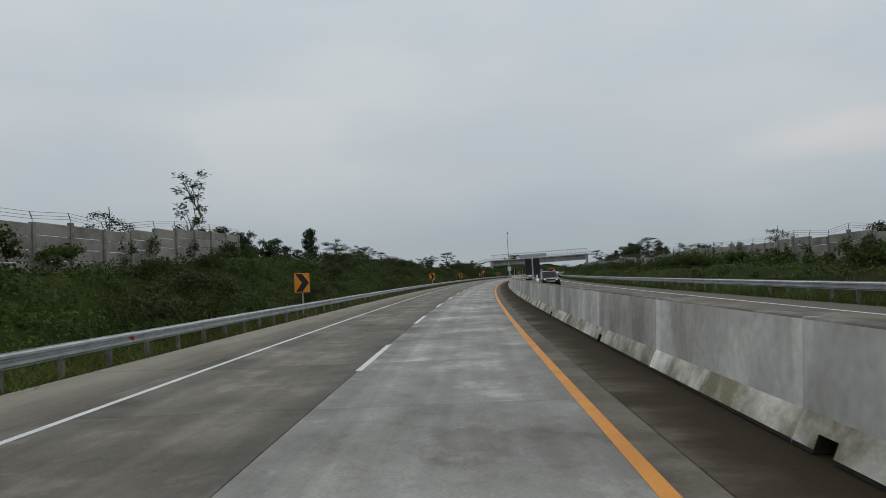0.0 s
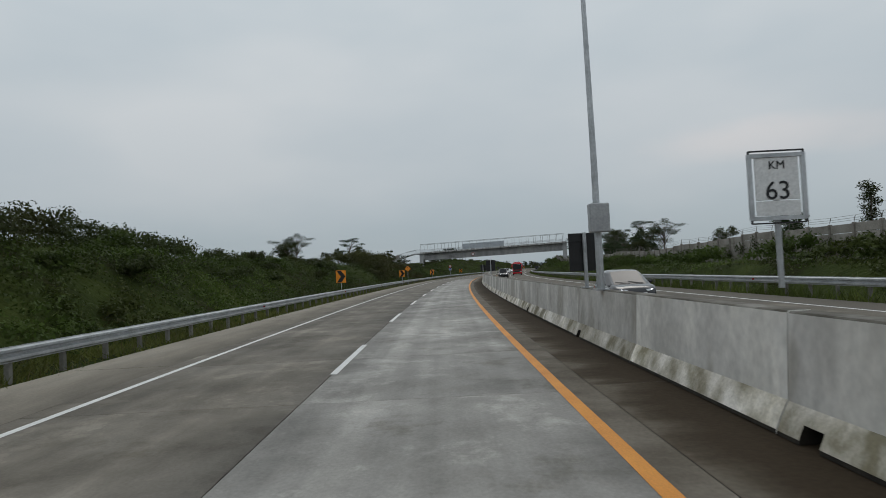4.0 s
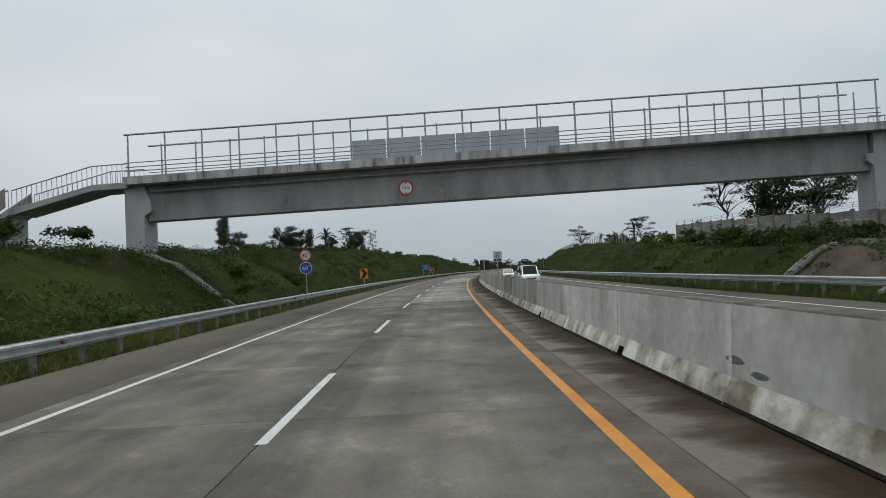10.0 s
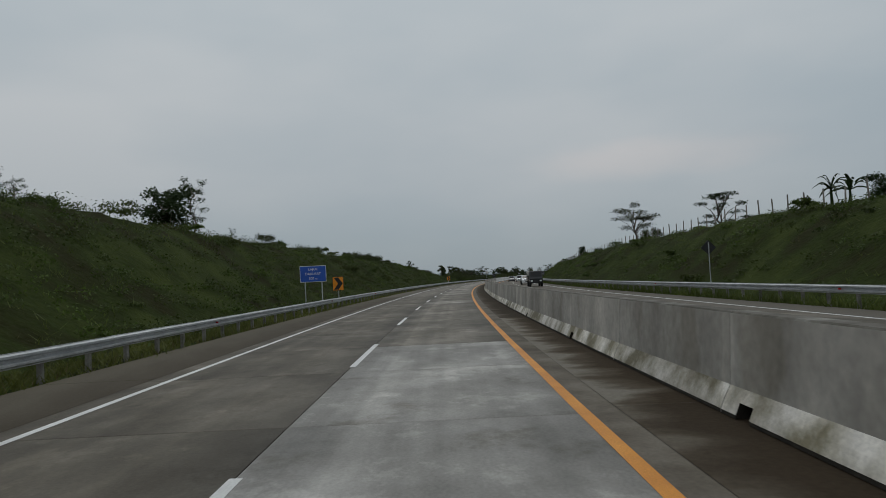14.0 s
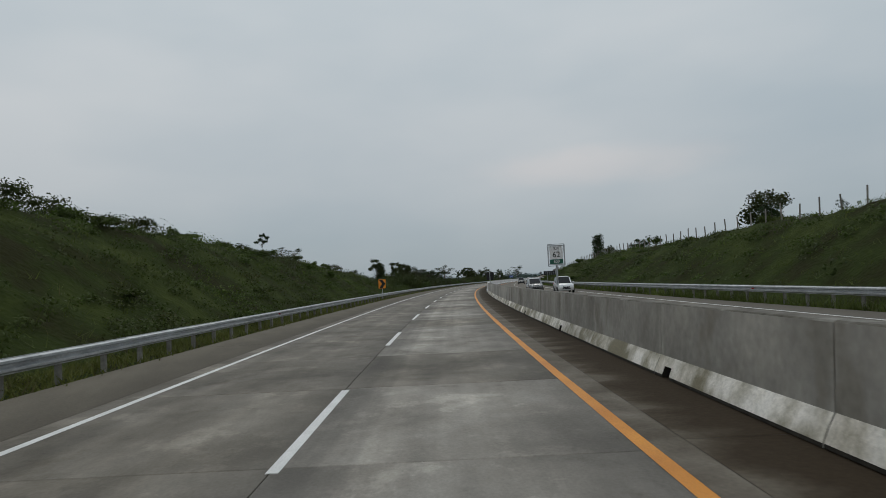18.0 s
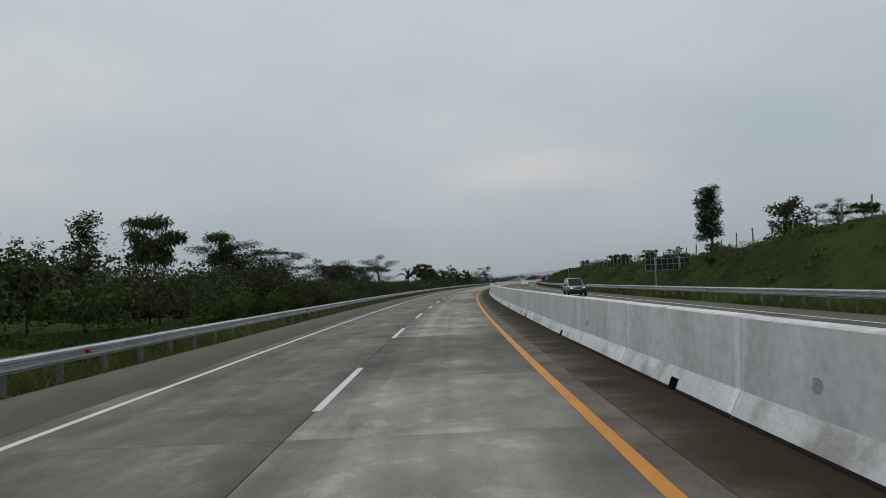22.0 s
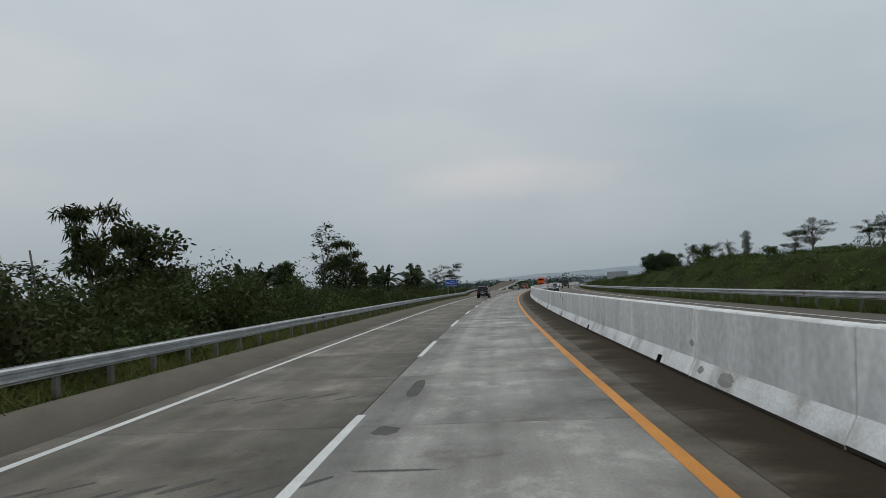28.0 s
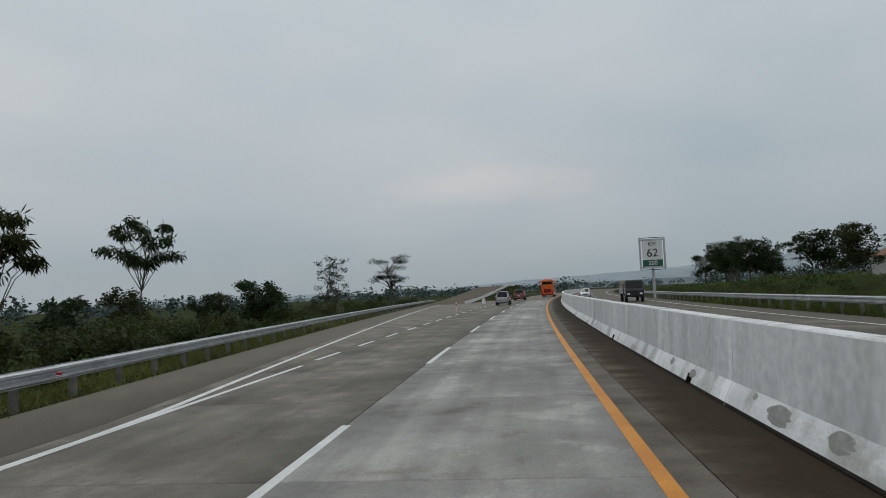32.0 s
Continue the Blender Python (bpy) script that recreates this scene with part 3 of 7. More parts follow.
def mesh(name, shape, mat, bevel=0.0, smooth=False, segments=1):
    me = bpy.data.meshes.new(name)
    bm = bmesh.new()
    vs = [bm.verts.new(p) for p in shape[0]]
    for q in shape[1]:
        bm.faces.new([vs[i] for i in q])
    bmesh.ops.recalc_face_normals(bm, faces=bm.faces)
    if bevel:
        bmesh.ops.bevel(bm, geom=list(bm.edges), offset=bevel, segments=segments, affect="EDGES", clamp_overlap=True)
    for q in bm.faces:
        q.smooth = smooth
    bm.to_mesh(me)
    bm.free()
    me.materials.append(mat)
    return me


def quads(name, corners, mat):
    """A mesh of loose polygons from an array (pieces, corners, 3)."""
    n, k, _ = corners.shape
    me = bpy.data.meshes.new(name)
    me.vertices.add(n * k)
    me.vertices.foreach_set("co", corners.astype(np.float32).ravel())
    me.loops.add(n * k)
    me.loops.foreach_set("vertex_index", np.arange(n * k, dtype=np.int32))
    me.polygons.add(n)
    me.polygons.foreach_set("loop_start", np.arange(0, n * k, k, dtype=np.int32))
    me.update(calc_edges=True)
    me.materials.append(mat)
    return me


def thing(name, label, category, m=None, group="", kind=""):
    ob = tagged(new(name), label, category, group, kind)
    if m is not None:
        ob.matrix_basis = m
    return ob


def part(name, me, parent, label="", m=None):
    ob = new(name, me)
    ob.parent = parent
    if m is not None:
        ob.matrix_basis = m
    if label:
        ob["label"] = label
    return ob


def letters(text, size, mat, depth=0.004):
    """Raised writing in the x-z plane, facing -y, centred."""
    cu = bpy.data.curves.new("writing", "FONT")
    cu.body, cu.size, cu.align_x, cu.align_y, cu.extrude = text, size, "CENTER", "CENTER", depth
    ob = bpy.data.objects.new("writing", cu)
    scene.collection.objects.link(ob)
    dg = bpy.context.evaluated_depsgraph_get()
    me = bpy.data.meshes.new_from_object(ob.evaluated_get(dg))
    bpy.data.objects.remove(ob)
    me.transform(pose(0, 0, 0, 90))
    me.materials.clear()
    me.materials.append(mat)
    return me


# ---- the lie of the land ----
LEFT_RISE = [(-200, 2.4), (20, 2.5), (35, 3.0), (60, 3.6), (85, 3.9), (120, 3.9), (145, 3.5), (180, 3.1), (215, 3.3), (285, 3.1), (320, 3.8), (340, 4.6), (370, 5.4),
             (400, 6.4), (430, 6.6), (460, 6.4), (490, 5.9), (520, 6.0), (545, 5.2), (565, 4.5), (580, 3.5), (600, 1.9), (620, 0.6), (660, -0.4), (720, -0.9), (900, -1.2), (1300, -0.5)]
RIGHT_RISE = [(-200, 1.1), (60, 1.4), (200, 1.2), (270, 1.4), (300, 2.0), (330, 3.1), (360, 4.1), (390, 5.0), (420, 5.5), (450, 5.9), (500, 5.5), (550, 4.9), (600, 4.8),
              (640, 4.5), (662, 3.1), (720, 2.9), (840, 3.1), (862, 2.9), (880, 2.1), (930, 1.6), (1000, 1.1), (1400, 0.3)]


def along(table, s):
    return float(np.interp(s, [a for a, _ in table], [b for _, b in table]))


def parting(s):
    """How far the edge of the road bears off to the left where the escape lane leaves it."""
    return 0.0 if s < 903 else 0.105 * (s - 903) if s < 1010 else 11.2


def rough(s, off, size=1.0):
    return noise.noise(Vector((s * 0.06, off * 0.06, 1.7))) * size + 0.45 * size * noise.noise(Vector((s * 0.21, off * 0.21, 4.1)))


def ground(s, off):
    if off < 5.8:
        out = -off - 6.5 - parting(s)
        rise = along(LEFT_RISE, s)
    else:
        out = off - 16.6
        rise = along(RIGHT_RISE, s)
    if out <= 0:
        return -0.12
    if out < 1.8:
        return -0.12 + 0.04 * out / 1.8 + 0.05 * rough(s * 4, off * 4)
    run = 1.5 * max(abs(rise), 0.3)
    k = min((out - 1.8) / run, 1.0)
    k = k * k * (3 - 2 * k) * 0.35 + k * 0.65
    z = -0.08 + rise * k
    bumps = min((out - 1.8) / 2.5, 1.0)
    z += bumps * (0.32 * rough(s, off) + 0.26 * noise.noise(Vector((s * 0.55, off * 0.75, 6.3))) + 0.12 * noise.noise(Vector((s * 1.2, off * 1.5, 2.9))))
    if out > 25:
        z -= min((out - 25) / 60, 1.0) * max(rise - 0.6, 0.0) * 0.75 * (1 if off > 5.8 else 0.8)
    return z


def sheet(name, s_values, offs, height, mat):
    """A sheet over a grid of s and off."""
    v = [tuple(at(s, o, height(s, o))) for s in s_values for o in offs]
    n = len(offs)
    f = [(i * n + j, i * n + j + 1, (i + 1) * n + j + 1, (i + 1) * n + j) for i in range(len(s_values) - 1) for j in range(n - 1)]
    me = bpy.data.meshes.new(name)
    me.from_pydata(v, [], f)
    me.polygons.foreach_set("use_smooth", [True] * len(f))
    me.materials.append(mat)
    return me


s_land = [-900, -500, -250, -120] + [-60 + 1.5 * i for i in range(740)] + [1080, 1130, 1200, 1300, 1450, 1700, 2000]
o_land = [-2200, -1500, -900, -500, -300, -180, -110, -75, -55, -45, -38, -32, -28] + [-25 + 0.72 * i for i in range(27)] + [-5.5, 0, 5.8, 11.5, 16.4, 17.4, 18.4] + [19.4 + 0.8 * i for i in range(17)] \
    + [34, 38, 44, 55, 75, 110, 180, 300, 480, 700, 1000, 1300]
land = tagged(new("ground", sheet("ground", s_land, o_land, ground, M_GRASS)), "green grassy land with cut slopes beside the motorway", "ground", kind="structure")

# ---- road: base, joints, slabs, markings ----
S0, S1 = -45.0, 1300.0


def strip(name, o0, o1, z, mat, a=S0, b=S1, step=5.0, drift=None):
    n = max(1, round((b - a) / step))
    ss = [a + (b - a) * i / n for i in range(n + 1)]
    if drift:
        v, f = [], []
        for s in ss:
            v += [tuple(at(s, o0 - drift(s), z)), tuple(at(s, o1 - drift(s), z))]
        f = [(2 * i, 2 * i + 1, 2 * i + 3, 2 * i + 2) for i in range(len(ss) - 1)]
        me = bpy.data.meshes.new(name)
        me.from_pydata(v, [], f)
        me.materials.append(mat)
        return me
    return sheet(name, ss, [o0, o1], lambda s, o: z, mat)


road = tagged(new("road", strip("road", -4.2, 16.7, -0.03, M_JOINT)), "grey concrete motorway carriageway with dark joints", "road", kind="structure")
for i in range(90):
    a = S0 + 15 * i
    part("shoulder_slab", strip("shoulder_slab", -6.45, -4.11, -0.004, M_SHOULDER, a + 0.01, a + 14.985) if a < 890 else
         strip("shoulder_slab", -6.45, -4.11, -0.004, M_SHOULDER, a + 0.01, a + 14.985, 3, parting), road, "brown dusty outer shoulder")
    if a > 250:
        bpy.data.meshes[road.children[-1].data.name].materials[0] = M_SHOULDER_DIRTY if 320 < a < 450 else M_SHOULDER_DARK
# the paved wedge between the road and the escape lane
wv, wf = [], []
for i in range(40):
    s = 895 + i * 3.2
    wv += [tuple(at(s, -4.11 - parting(s) - 0.02, -0.006)), tuple(at(s, -4.10, -0.006))]
    if i:
        wf.append((2 * i - 2, 2 * i - 1, 2 * i + 1, 2 * i))
me = bpy.data.meshes.new("escape_lane_paving")
me.from_pydata(wv, [], wf)
me.materials.append(M_SLAB)
part("escape_lane_paving", me, road)
def inner_mesh(mat):
    h = 4.995
    v, f = [], []
    for j in range(5):
        y = -h + 2 * h * j / 4
        drop = BEND * y * y / 2
        v += [(4.17 + drop, y * (1 - BEND * 4.17), 0.0), (5.62 + drop, y * (1 - BEND * 5.62), 0.0)]
        if j:
            f.append((2 * j - 2, 2 * j - 1, 2 * j + 1, 2 * j))
    return mesh("inner_shoulder", (v, f), mat)


inner_dirt, inner_silt = inner_mesh(M_INNER), inner_mesh(M_INNER_SILT)
for i in range(110):
    a = S0 + 10 * i
    part("inner_shoulder", inner_silt if 195 < a < 312 or 375 < a < 400 else inner_dirt, road, "dark dirty inner shoulder with patches of silt", m=place(a + 5, 0, -0.006))
tagged(part("distant_inner_shoulder", strip("distant_inner_shoulder", 4.17, 5.62, -0.006, M_GRIME, S0 + 1100, S1), road), kind="stuff")
part("opposite_carriageway", strip("opposite_carriageway", 5.6, 14.9, -0.006, M_SLAB_OLD), road)
part("opposite_shoulder", strip("opposite_shoulder", 14.9, 16.7, -0.008, M_SHOULDER), road)


def slab_mesh(name, o0, o1, length, mat):
    """A slab with its own thickness and rounded arrises, narrower on the inside of the bend; y runs ahead."""
    e = 0.012
    h = length / 2 - 0.006
    c = (o0 + o1) / 2
    p = []
    for x, y in ((o0 + 0.006, -h), (o1 - 0.006, -h), (o1 - 0.006, h), (o0 + 0.006, h)):
        p.append((x, y * (1 - BEND * x)))
    inner = [(x + (e if x < c else -e), y + (e if y < 0 else -e)) for x, y in p]
    v = [(x, y, -0.025) for x, y in p] + [(x, y, -0.006) for x, y in p] + [(x, y, 0.0) for x, y in inner]
    f = [(0, 1, 5, 4), (1, 2, 6, 5), (2, 3, 7, 6), (3, 0, 4, 7), (4, 5, 9, 8), (5, 6, 10, 9), (6, 7, 11, 10), (7, 4, 8, 11), (8, 9, 10, 11)]
    return mesh(name, (v, f), mat)


SLAB = 5.0
JOINT = -0.09
slab_l = slab_mesh("slab", -4.1, JOINT, SLAB, M_SLAB_OLD)
slab_dirty = slab_mesh("slab", -4.1, JOINT, SLAB, M_SLAB_DIRTY)
slab_r = slab_mesh("slab", JOINT, 4.16, SLAB, M_SLAB)
slab_pale = slab_mesh("slab", JOINT, 4.16, SLAB, M_SLAB_NEW)
slab_dark = slab_mesh("slab", JOINT, 4.16, SLAB, M_SLAB_OLD)
PALE = {6, 7, 8, 14, 15, 66, 67, 77, 78, 79, 80, 81, 82, 83, 155, 156, 157, 158}
DARK = {52, 53, 55, 56, 57, 59, 60, 61, 62, 63, 64, 65, 73, 74, 75, 76}
for i in range(206):
    m = place(-22.9 + SLAB * i, 0)
    part("slab", slab_dirty if 71 <= i <= 94 else slab_l, road, m=m)
    part("slab", slab_pale if i in PALE or i < 53 or i > 152 else slab_dark if i in DARK or 77 <= i <= 94 and i % 7 != 6 or 95 <= i <= 125 and i % 3 == 0 or 126 <= i <= 165 and i % 9 in (2, 3) else slab_r, road, m=m)
tagged(part("distant_lanes", strip("distant_lanes", -4.1, 4.16, 0.0, M_SLAB, 1002.6, S1), road), kind="stuff")

# markings, 4 mm of paint
dash_me = mesh("lane_dash", box(0, 2.5, 0.003, 0.13, 5.0, 0.006), M_WHITE)
for i in range(-3, 75):
    part("lane_dash", dash_me, road, m=place(13.41 + 13 * i, -0.06))
for a in range(-45, 910, 35):
    part("edge_line", strip("edge_line", -3.69, -3.55, 0.004, M_WHITE, a, min(a + 35, 911)), road)
edge_dash = mesh("edge_dash", box(0, 1.25, 0.003, 0.14, 2.5, 0.006), M_WHITE)
for i in range(18):
    part("edge_dash", edge_dash, road, m=place(912.5 + 5 * i, -3.72))
part("edge_line", strip("edge_line", -3.79, -3.65, 0.004, M_WHITE, 1003, 1300), road)
part("escape_lane_line", strip("escape_lane_line", -3.72, -3.56, 0.006, M_WHITE, 900, 1012, 2, parting), road)
for a in range(-45, 1255, 35):
    part("yellow_line", strip("yellow_line", 3.6, 3.77, 0.004, M_YELLOW, a, a + 35), road)
    part("edge_grime", strip("edge_grime", 3.775, 4.15, 0.0025, M_GRIME, a, a + 35), road, "dirt beside the yellow line")
    part("opposite_edge_line", strip("opposite_edge_line", 14.62, 14.78, 0.004, M_WHITE, a, a + 35), road)
for i in range(-3, 90):
    part("opposite_dash", dash_me, road, m=place(6 + 13 * i, 11.05))
part("opposite_yellow_line", strip("opposite_yellow_line", 7.3, 7.48, 0.004, M_YELLOW), road)

# ---- median barrier, block by block ----
BLOCK = 5.242
BX = 5.28
FULL = [(BX, 0.0), (BX + 0.002, 0.045), (BX + 0.06, 0.182), (BX + 0.14, 0.33), (BX + 0.19, 1.2), (BX + 0.21, 1.22), (BX + 0.43, 1.22), (BX + 0.45, 1.2), (BX + 0.5, 0.33), (BX + 0.638, 0.045), (BX + 0.64, 0.0)]
CUT = [(BX + 0.4, 0.0), (BX + 0.4, 0.15), (BX + 0.06, 0.182)] + FULL[3:]


def block_mesh(notch, body, skirt, white=False):
    h = BLOCK / 2 - 0.009
    n0 = -0.62 if white else h - 0.75
    ys = [(-h, FULL), (h, FULL)] if not notch else [(-h, FULL), (n0, FULL), (n0 + 0.002, CUT), (n0 + 0.34, CUT), (n0 + 0.342, FULL), (h, FULL)]
    shape = ring_loft([[(x, y * (1 - BEND * x), z) for x, z in prof] for y, prof in ys])
    me = mesh("block", shape, body)
    me.materials.append(skirt)
    me.materials.append(M_MUD_SHADE)
    me.materials.append(M_WHITE_TOP if white else M_TOP)
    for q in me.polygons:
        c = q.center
        # foot strip: dirt and the shadow gap's darkness, put into one colour
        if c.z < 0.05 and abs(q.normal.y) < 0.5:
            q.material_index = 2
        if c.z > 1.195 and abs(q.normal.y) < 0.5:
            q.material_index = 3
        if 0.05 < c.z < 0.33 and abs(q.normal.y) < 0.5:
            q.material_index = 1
        # drain notch: muddy walls coloured black for the shade inside the hole
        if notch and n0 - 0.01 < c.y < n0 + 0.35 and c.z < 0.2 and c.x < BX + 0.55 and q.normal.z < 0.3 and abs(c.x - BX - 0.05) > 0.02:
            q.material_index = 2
    return me


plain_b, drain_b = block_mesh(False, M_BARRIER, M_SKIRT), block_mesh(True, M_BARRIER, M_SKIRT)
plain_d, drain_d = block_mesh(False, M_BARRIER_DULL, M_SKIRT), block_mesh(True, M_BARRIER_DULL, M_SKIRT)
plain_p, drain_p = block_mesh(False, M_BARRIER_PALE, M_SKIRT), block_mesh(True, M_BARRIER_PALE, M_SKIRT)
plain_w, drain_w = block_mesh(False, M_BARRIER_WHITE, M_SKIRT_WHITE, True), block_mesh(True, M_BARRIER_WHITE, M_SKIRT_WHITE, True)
barrier = thing("median_barrier", "long grey concrete median barrier with worn pale foot", "barrier", kind="structure")
for i in range(230):
    s = 38.3 + BLOCK * (i - 12.5)
    white = s > 577
    dr = i % 2 == 0
    pale = s < 205 or 268 < s < 292
    part("block", (drain_w if dr else plain_w) if white else (drain_p if dr else plain_p) if pale else (drain_d if dr else plain_d) if 487 < s < 532 else (drain_b if dr else plain_b), barrier, "whitewashed concrete block" if white else "",
         m=place(s, 0, random.uniform(0, 0.012), random.uniform(-0.06, 0.06)))


def face_x(z):
    """How far the barrier's near face stands at height z."""
    return BX + float(np.interp(z, [0.0, 0.045, 0.182, 0.33, 1.2], [0.0, 0.002, 0.06, 0.14, 0.19]))


def stain(s, z, long, tall, mat, seed, label):
    """A ragged thin patch that follows the barrier's face."""
    r = random.Random(seed)
    rows, v, f = 9, [], []
    for k in range(rows):
        u = -1 + 2 * k / (rows - 1)
        h = min(max(z + 0.5 * tall * u, 0.06), 1.18)
        reach = 0.5 * long * math.sqrt(max(1 - 0.92 * u * u, 0.0))
        v += [(face_x(h) - d, y, h) for y in (-reach * r.uniform(0.7, 1.15), reach * r.uniform(0.7, 1.15)) for d in (-0.003, 0.005)]
        if k:
            a, b = 4 * k - 4, 4 * k
            f += [(a + 1, a + 3, b + 3, b + 1), (a, a + 1, b + 1, b), (a + 3, a + 2, b + 2, b + 3)]
    part("stain", mesh("stain", (v, f), mat), barrier, label, m=place(s, 0))


for k, (s, z, long, tall, mat) in enumerate(((668.2, 0.55, 0.2, 0.13, M_SCUFF), (679.3, 0.5, 0.22, 0.12, M_STAIN), (788.1, 0.59, 0.26, 0.12, M_STAIN), (786.2, 0.19, 0.7, 0.2, M_STAIN),
                                             (787.4, 0.2, 0.3, 0.12, M_STAIN), (274.1, 0.55, 0.5, 0.1, M_SCUFF), (273.5, 0.45, 0.45, 0.08, M_SCUFF), (359.1, 0.66, 0.05, 0.05, M_SCUFF),
                                             (901.3, 0.2, 0.75, 0.22, M_STAIN), (899.8, 0.22, 0.55, 0.2, M_STAIN), (902.2, 0.28, 0.16, 0.08, M_STAIN),
                                             (907.0, 0.24, 0.3, 0.14, M_STAIN), (905.3, 0.2, 0.4, 0.14, M_STAIN), (608.0, 0.64, 0.2, 0.16, M_STAIN), (618.8, 0.6, 0.24, 0.14, M_STAIN), (875.8, 0.8, 0.3, 0.7, M_STAIN), (639.2, 0.16, 0.5, 0.18, M_STAIN), (637.7, 0.13, 0.25, 0.1, M_STAIN), (636.3, 0.16, 0.4, 0.2, M_STAIN), (638.1, 0.67, 0.2, 0.1, M_STAIN), (637.8, 0.75, 0.07, 0.7, M_STAIN), (812.5, 1.05, 0.6, 0.2, M_STAIN), (811.4, 0.9, 0.35, 0.3, M_STAIN))):
    stain(s, z, long, tall, mat, 70 + k, "dark scuff on the concrete face" if mat is M_SCUFF else "damp grey stain on the concrete")


# ---- guardrails: corrugated beams on posts ----
def beam_profile(side):
    pts = [(0.0, -0.17), (0.0, -0.145), (0.085, -0.11), (0.085, -0.06), (0.0, -0.02), (0.0, 0.02), (0.085, 0.06), (0.085, 0.11), (0.0, 0.145), (0.0, 0.165)]
    return [(side * x, z) for x, z in pts] + [(side * (x - 0.012), z) for x, z in reversed(pts)]


def guardrail(name, label, off, side, z, drift=None):
    rail = thing(name, label, "guardrail")
    beam = mesh("beam", ring_loft([[(x, y, zz) for x, zz in beam_profile(side)] for y in (-2.08, 2.08)]), M_GALV)
    post = mesh("post", box(-side * 0.13, 0, -0.36, 0.11, 0.14, 0.86), M_POST, 0.012)
    glint = mesh("reflector", box(side * 0.05, 0, 0.0, 0.08, 0.11, 0.06), M_TAIL, 0.012)
    more = []
    for i in range(265):
        s = -40 + 4 * i
        d = drift(s) if drift else 0
        turn = math.degrees(math.atan((drift(s + 2) - drift(s - 2)) / 4)) if drift else 0
        if i % 6 == 2 and i < 240:
            part("reflector", glint, rail, "small dull red reflector", m=place(s + 1.9, off - d, z))
        part("beam", beam, rail, m=place(s, off - d, z + random.uniform(-0.004, 0.004), turn + random.uniform(-0.04, 0.04)))
    for i in range(530):
        s = -41 + 2 * i
        d = drift(s) if drift else 0
        if 5 < i < 300:
            part("post", post, rail, m=place(s, off - d, z))
        else:
            more.append((s, off - d))
    vs = [box(-side * 0.13, 0, -0.33, 0.11, 0.14, 0.92) for _ in more]
    joined = both(*[([tuple(place(s, o, z) @ Vector(p)) for p in sh[0]], sh[1]) for sh, (s, o) in zip(vs, more)])
    me = bpy.data.meshes.new("distant_rail_support")
    me.from_pydata(joined[0], [], joined[1])
    me.materials.append(M_POST)
    tagged(part("distant_rail_support", me, rail), kind="stuff")
    return rail


guardrail("guardrail", "galvanised corrugated steel guardrail along the outer shoulder", -6.95, 1, 0.53, parting)
guardrail("guardrail", "galvanised corrugated steel guardrail beside the opposite carriageway", 17.0, -1, 0.68)


# ---- tar bands, rubber smears and scuffs on the lanes ----
def smear(s, off, along_road, across, slant, mat, seed):
    """A ragged flat patch two millimetres thick; slant turns it on the road."""
    r = random.Random(seed)
    n = 14
    pts = []
    for k in range(n):
        a = 2 * math.pi * k / n
        c, d = math.cos(a), math.sin(a)
        q = (abs(c) ** 3.2 + abs(d) ** 3.2) ** (-1 / 3.2) * r.uniform(0.8, 1.12)
        pts.append((c * q * across / 2, d * q * along_road / 2))
    part("smear", mesh("smear", prism(pts, "z", 0.0005, 0.0025), mat), road, "dark worn patch on the concrete", m=place(s, off, 0.0, slant))


for k, (s0, o0, o1, n) in enumerate(((781.9, -2.75, 0.1, 8), (787.2, -2.9, -0.2, 7))):
    for j in range(n):
        smear(s0 + 0.2 * math.sin(j * 2.1), o0 + (o1 - o0) * j / (n - 1), 0.62 + 0.12 * math.sin(3.3 * j), 0.09 + 0.03 * math.sin(5 * j), -38, M_SMEAR, 10 * k + j)
for k, (s, o, a, c, tone) in enumerate(((784.3, 0.45, 0.55, 0.34, M_SMEAR), (787.9, 0.47, 2.0, 0.26, M_SMEAR), (782.4, 0.85, 0.08, 0.9, M_SMEAR), (811.5, 1.85, 0.34, 3.2, M_TAR), (871.6, 2.9, 0.1, 0.7, M_SMEAR),
                                        (100.2, -2.2, 0.3, 1.4, M_SMEAR), (88.0, -1.0, 0.25, 2.2, M_SMEAR), (304.55, 1.9, 0.1, 3.2, M_SMEAR), (359.6, 2.0, 0.1, 3.2, M_SMEAR), (742.6, 2.0, 0.1, 3.6, M_SMEAR),
                                        (480.5, -1.2, 0.12, 2.4, M_SMEAR))):
    smear(s, o, a, c, 0, tone, 40 + k)


stick = thing("stick", "short dark broken stick lying on the shoulder", "stick", place(672.0, -4.88, 0.02, 70))
part("branch", mesh("branch", tube([(0, -0.45, 0), (0.05, -0.1, 0.015), (0.0, 0.2, 0.0), (0.06, 0.5, 0.01)], [0.018, 0.026, 0.024, 0.012], 6), M_BARK), stick)

# ---- footbridge over both carriageways ----
bridge = thing("footbridge", "grey concrete footbridge with steel railings over the motorway", "footbridge", place(304.8, 0, 0))
GL, GR = -15.0, 26.6
def deck_z(x):
    """Underside of the deck slab, which climbs to the right."""
    return 7.4 + (x - GL) * 0.0235


def span(x0, x1, n, low, high, y0, y1):
    xs = [x0 + (x1 - x0) * i / n for i in range(n + 1)]
    return ring_loft([[(x, y0, low(x)), (x, y1, low(x)), (x, y1, high(x)), (x, y0, high(x))] for x in xs])


part("girder", mesh("girder", span(GL + 0.3, GR - 0.3, 16, lambda x: 5.35 + (x - GL) * 0.021, lambda x: deck_z(x) - 0.02, -0.55, 0.55), M_GIRDER, 0.03), bridge)
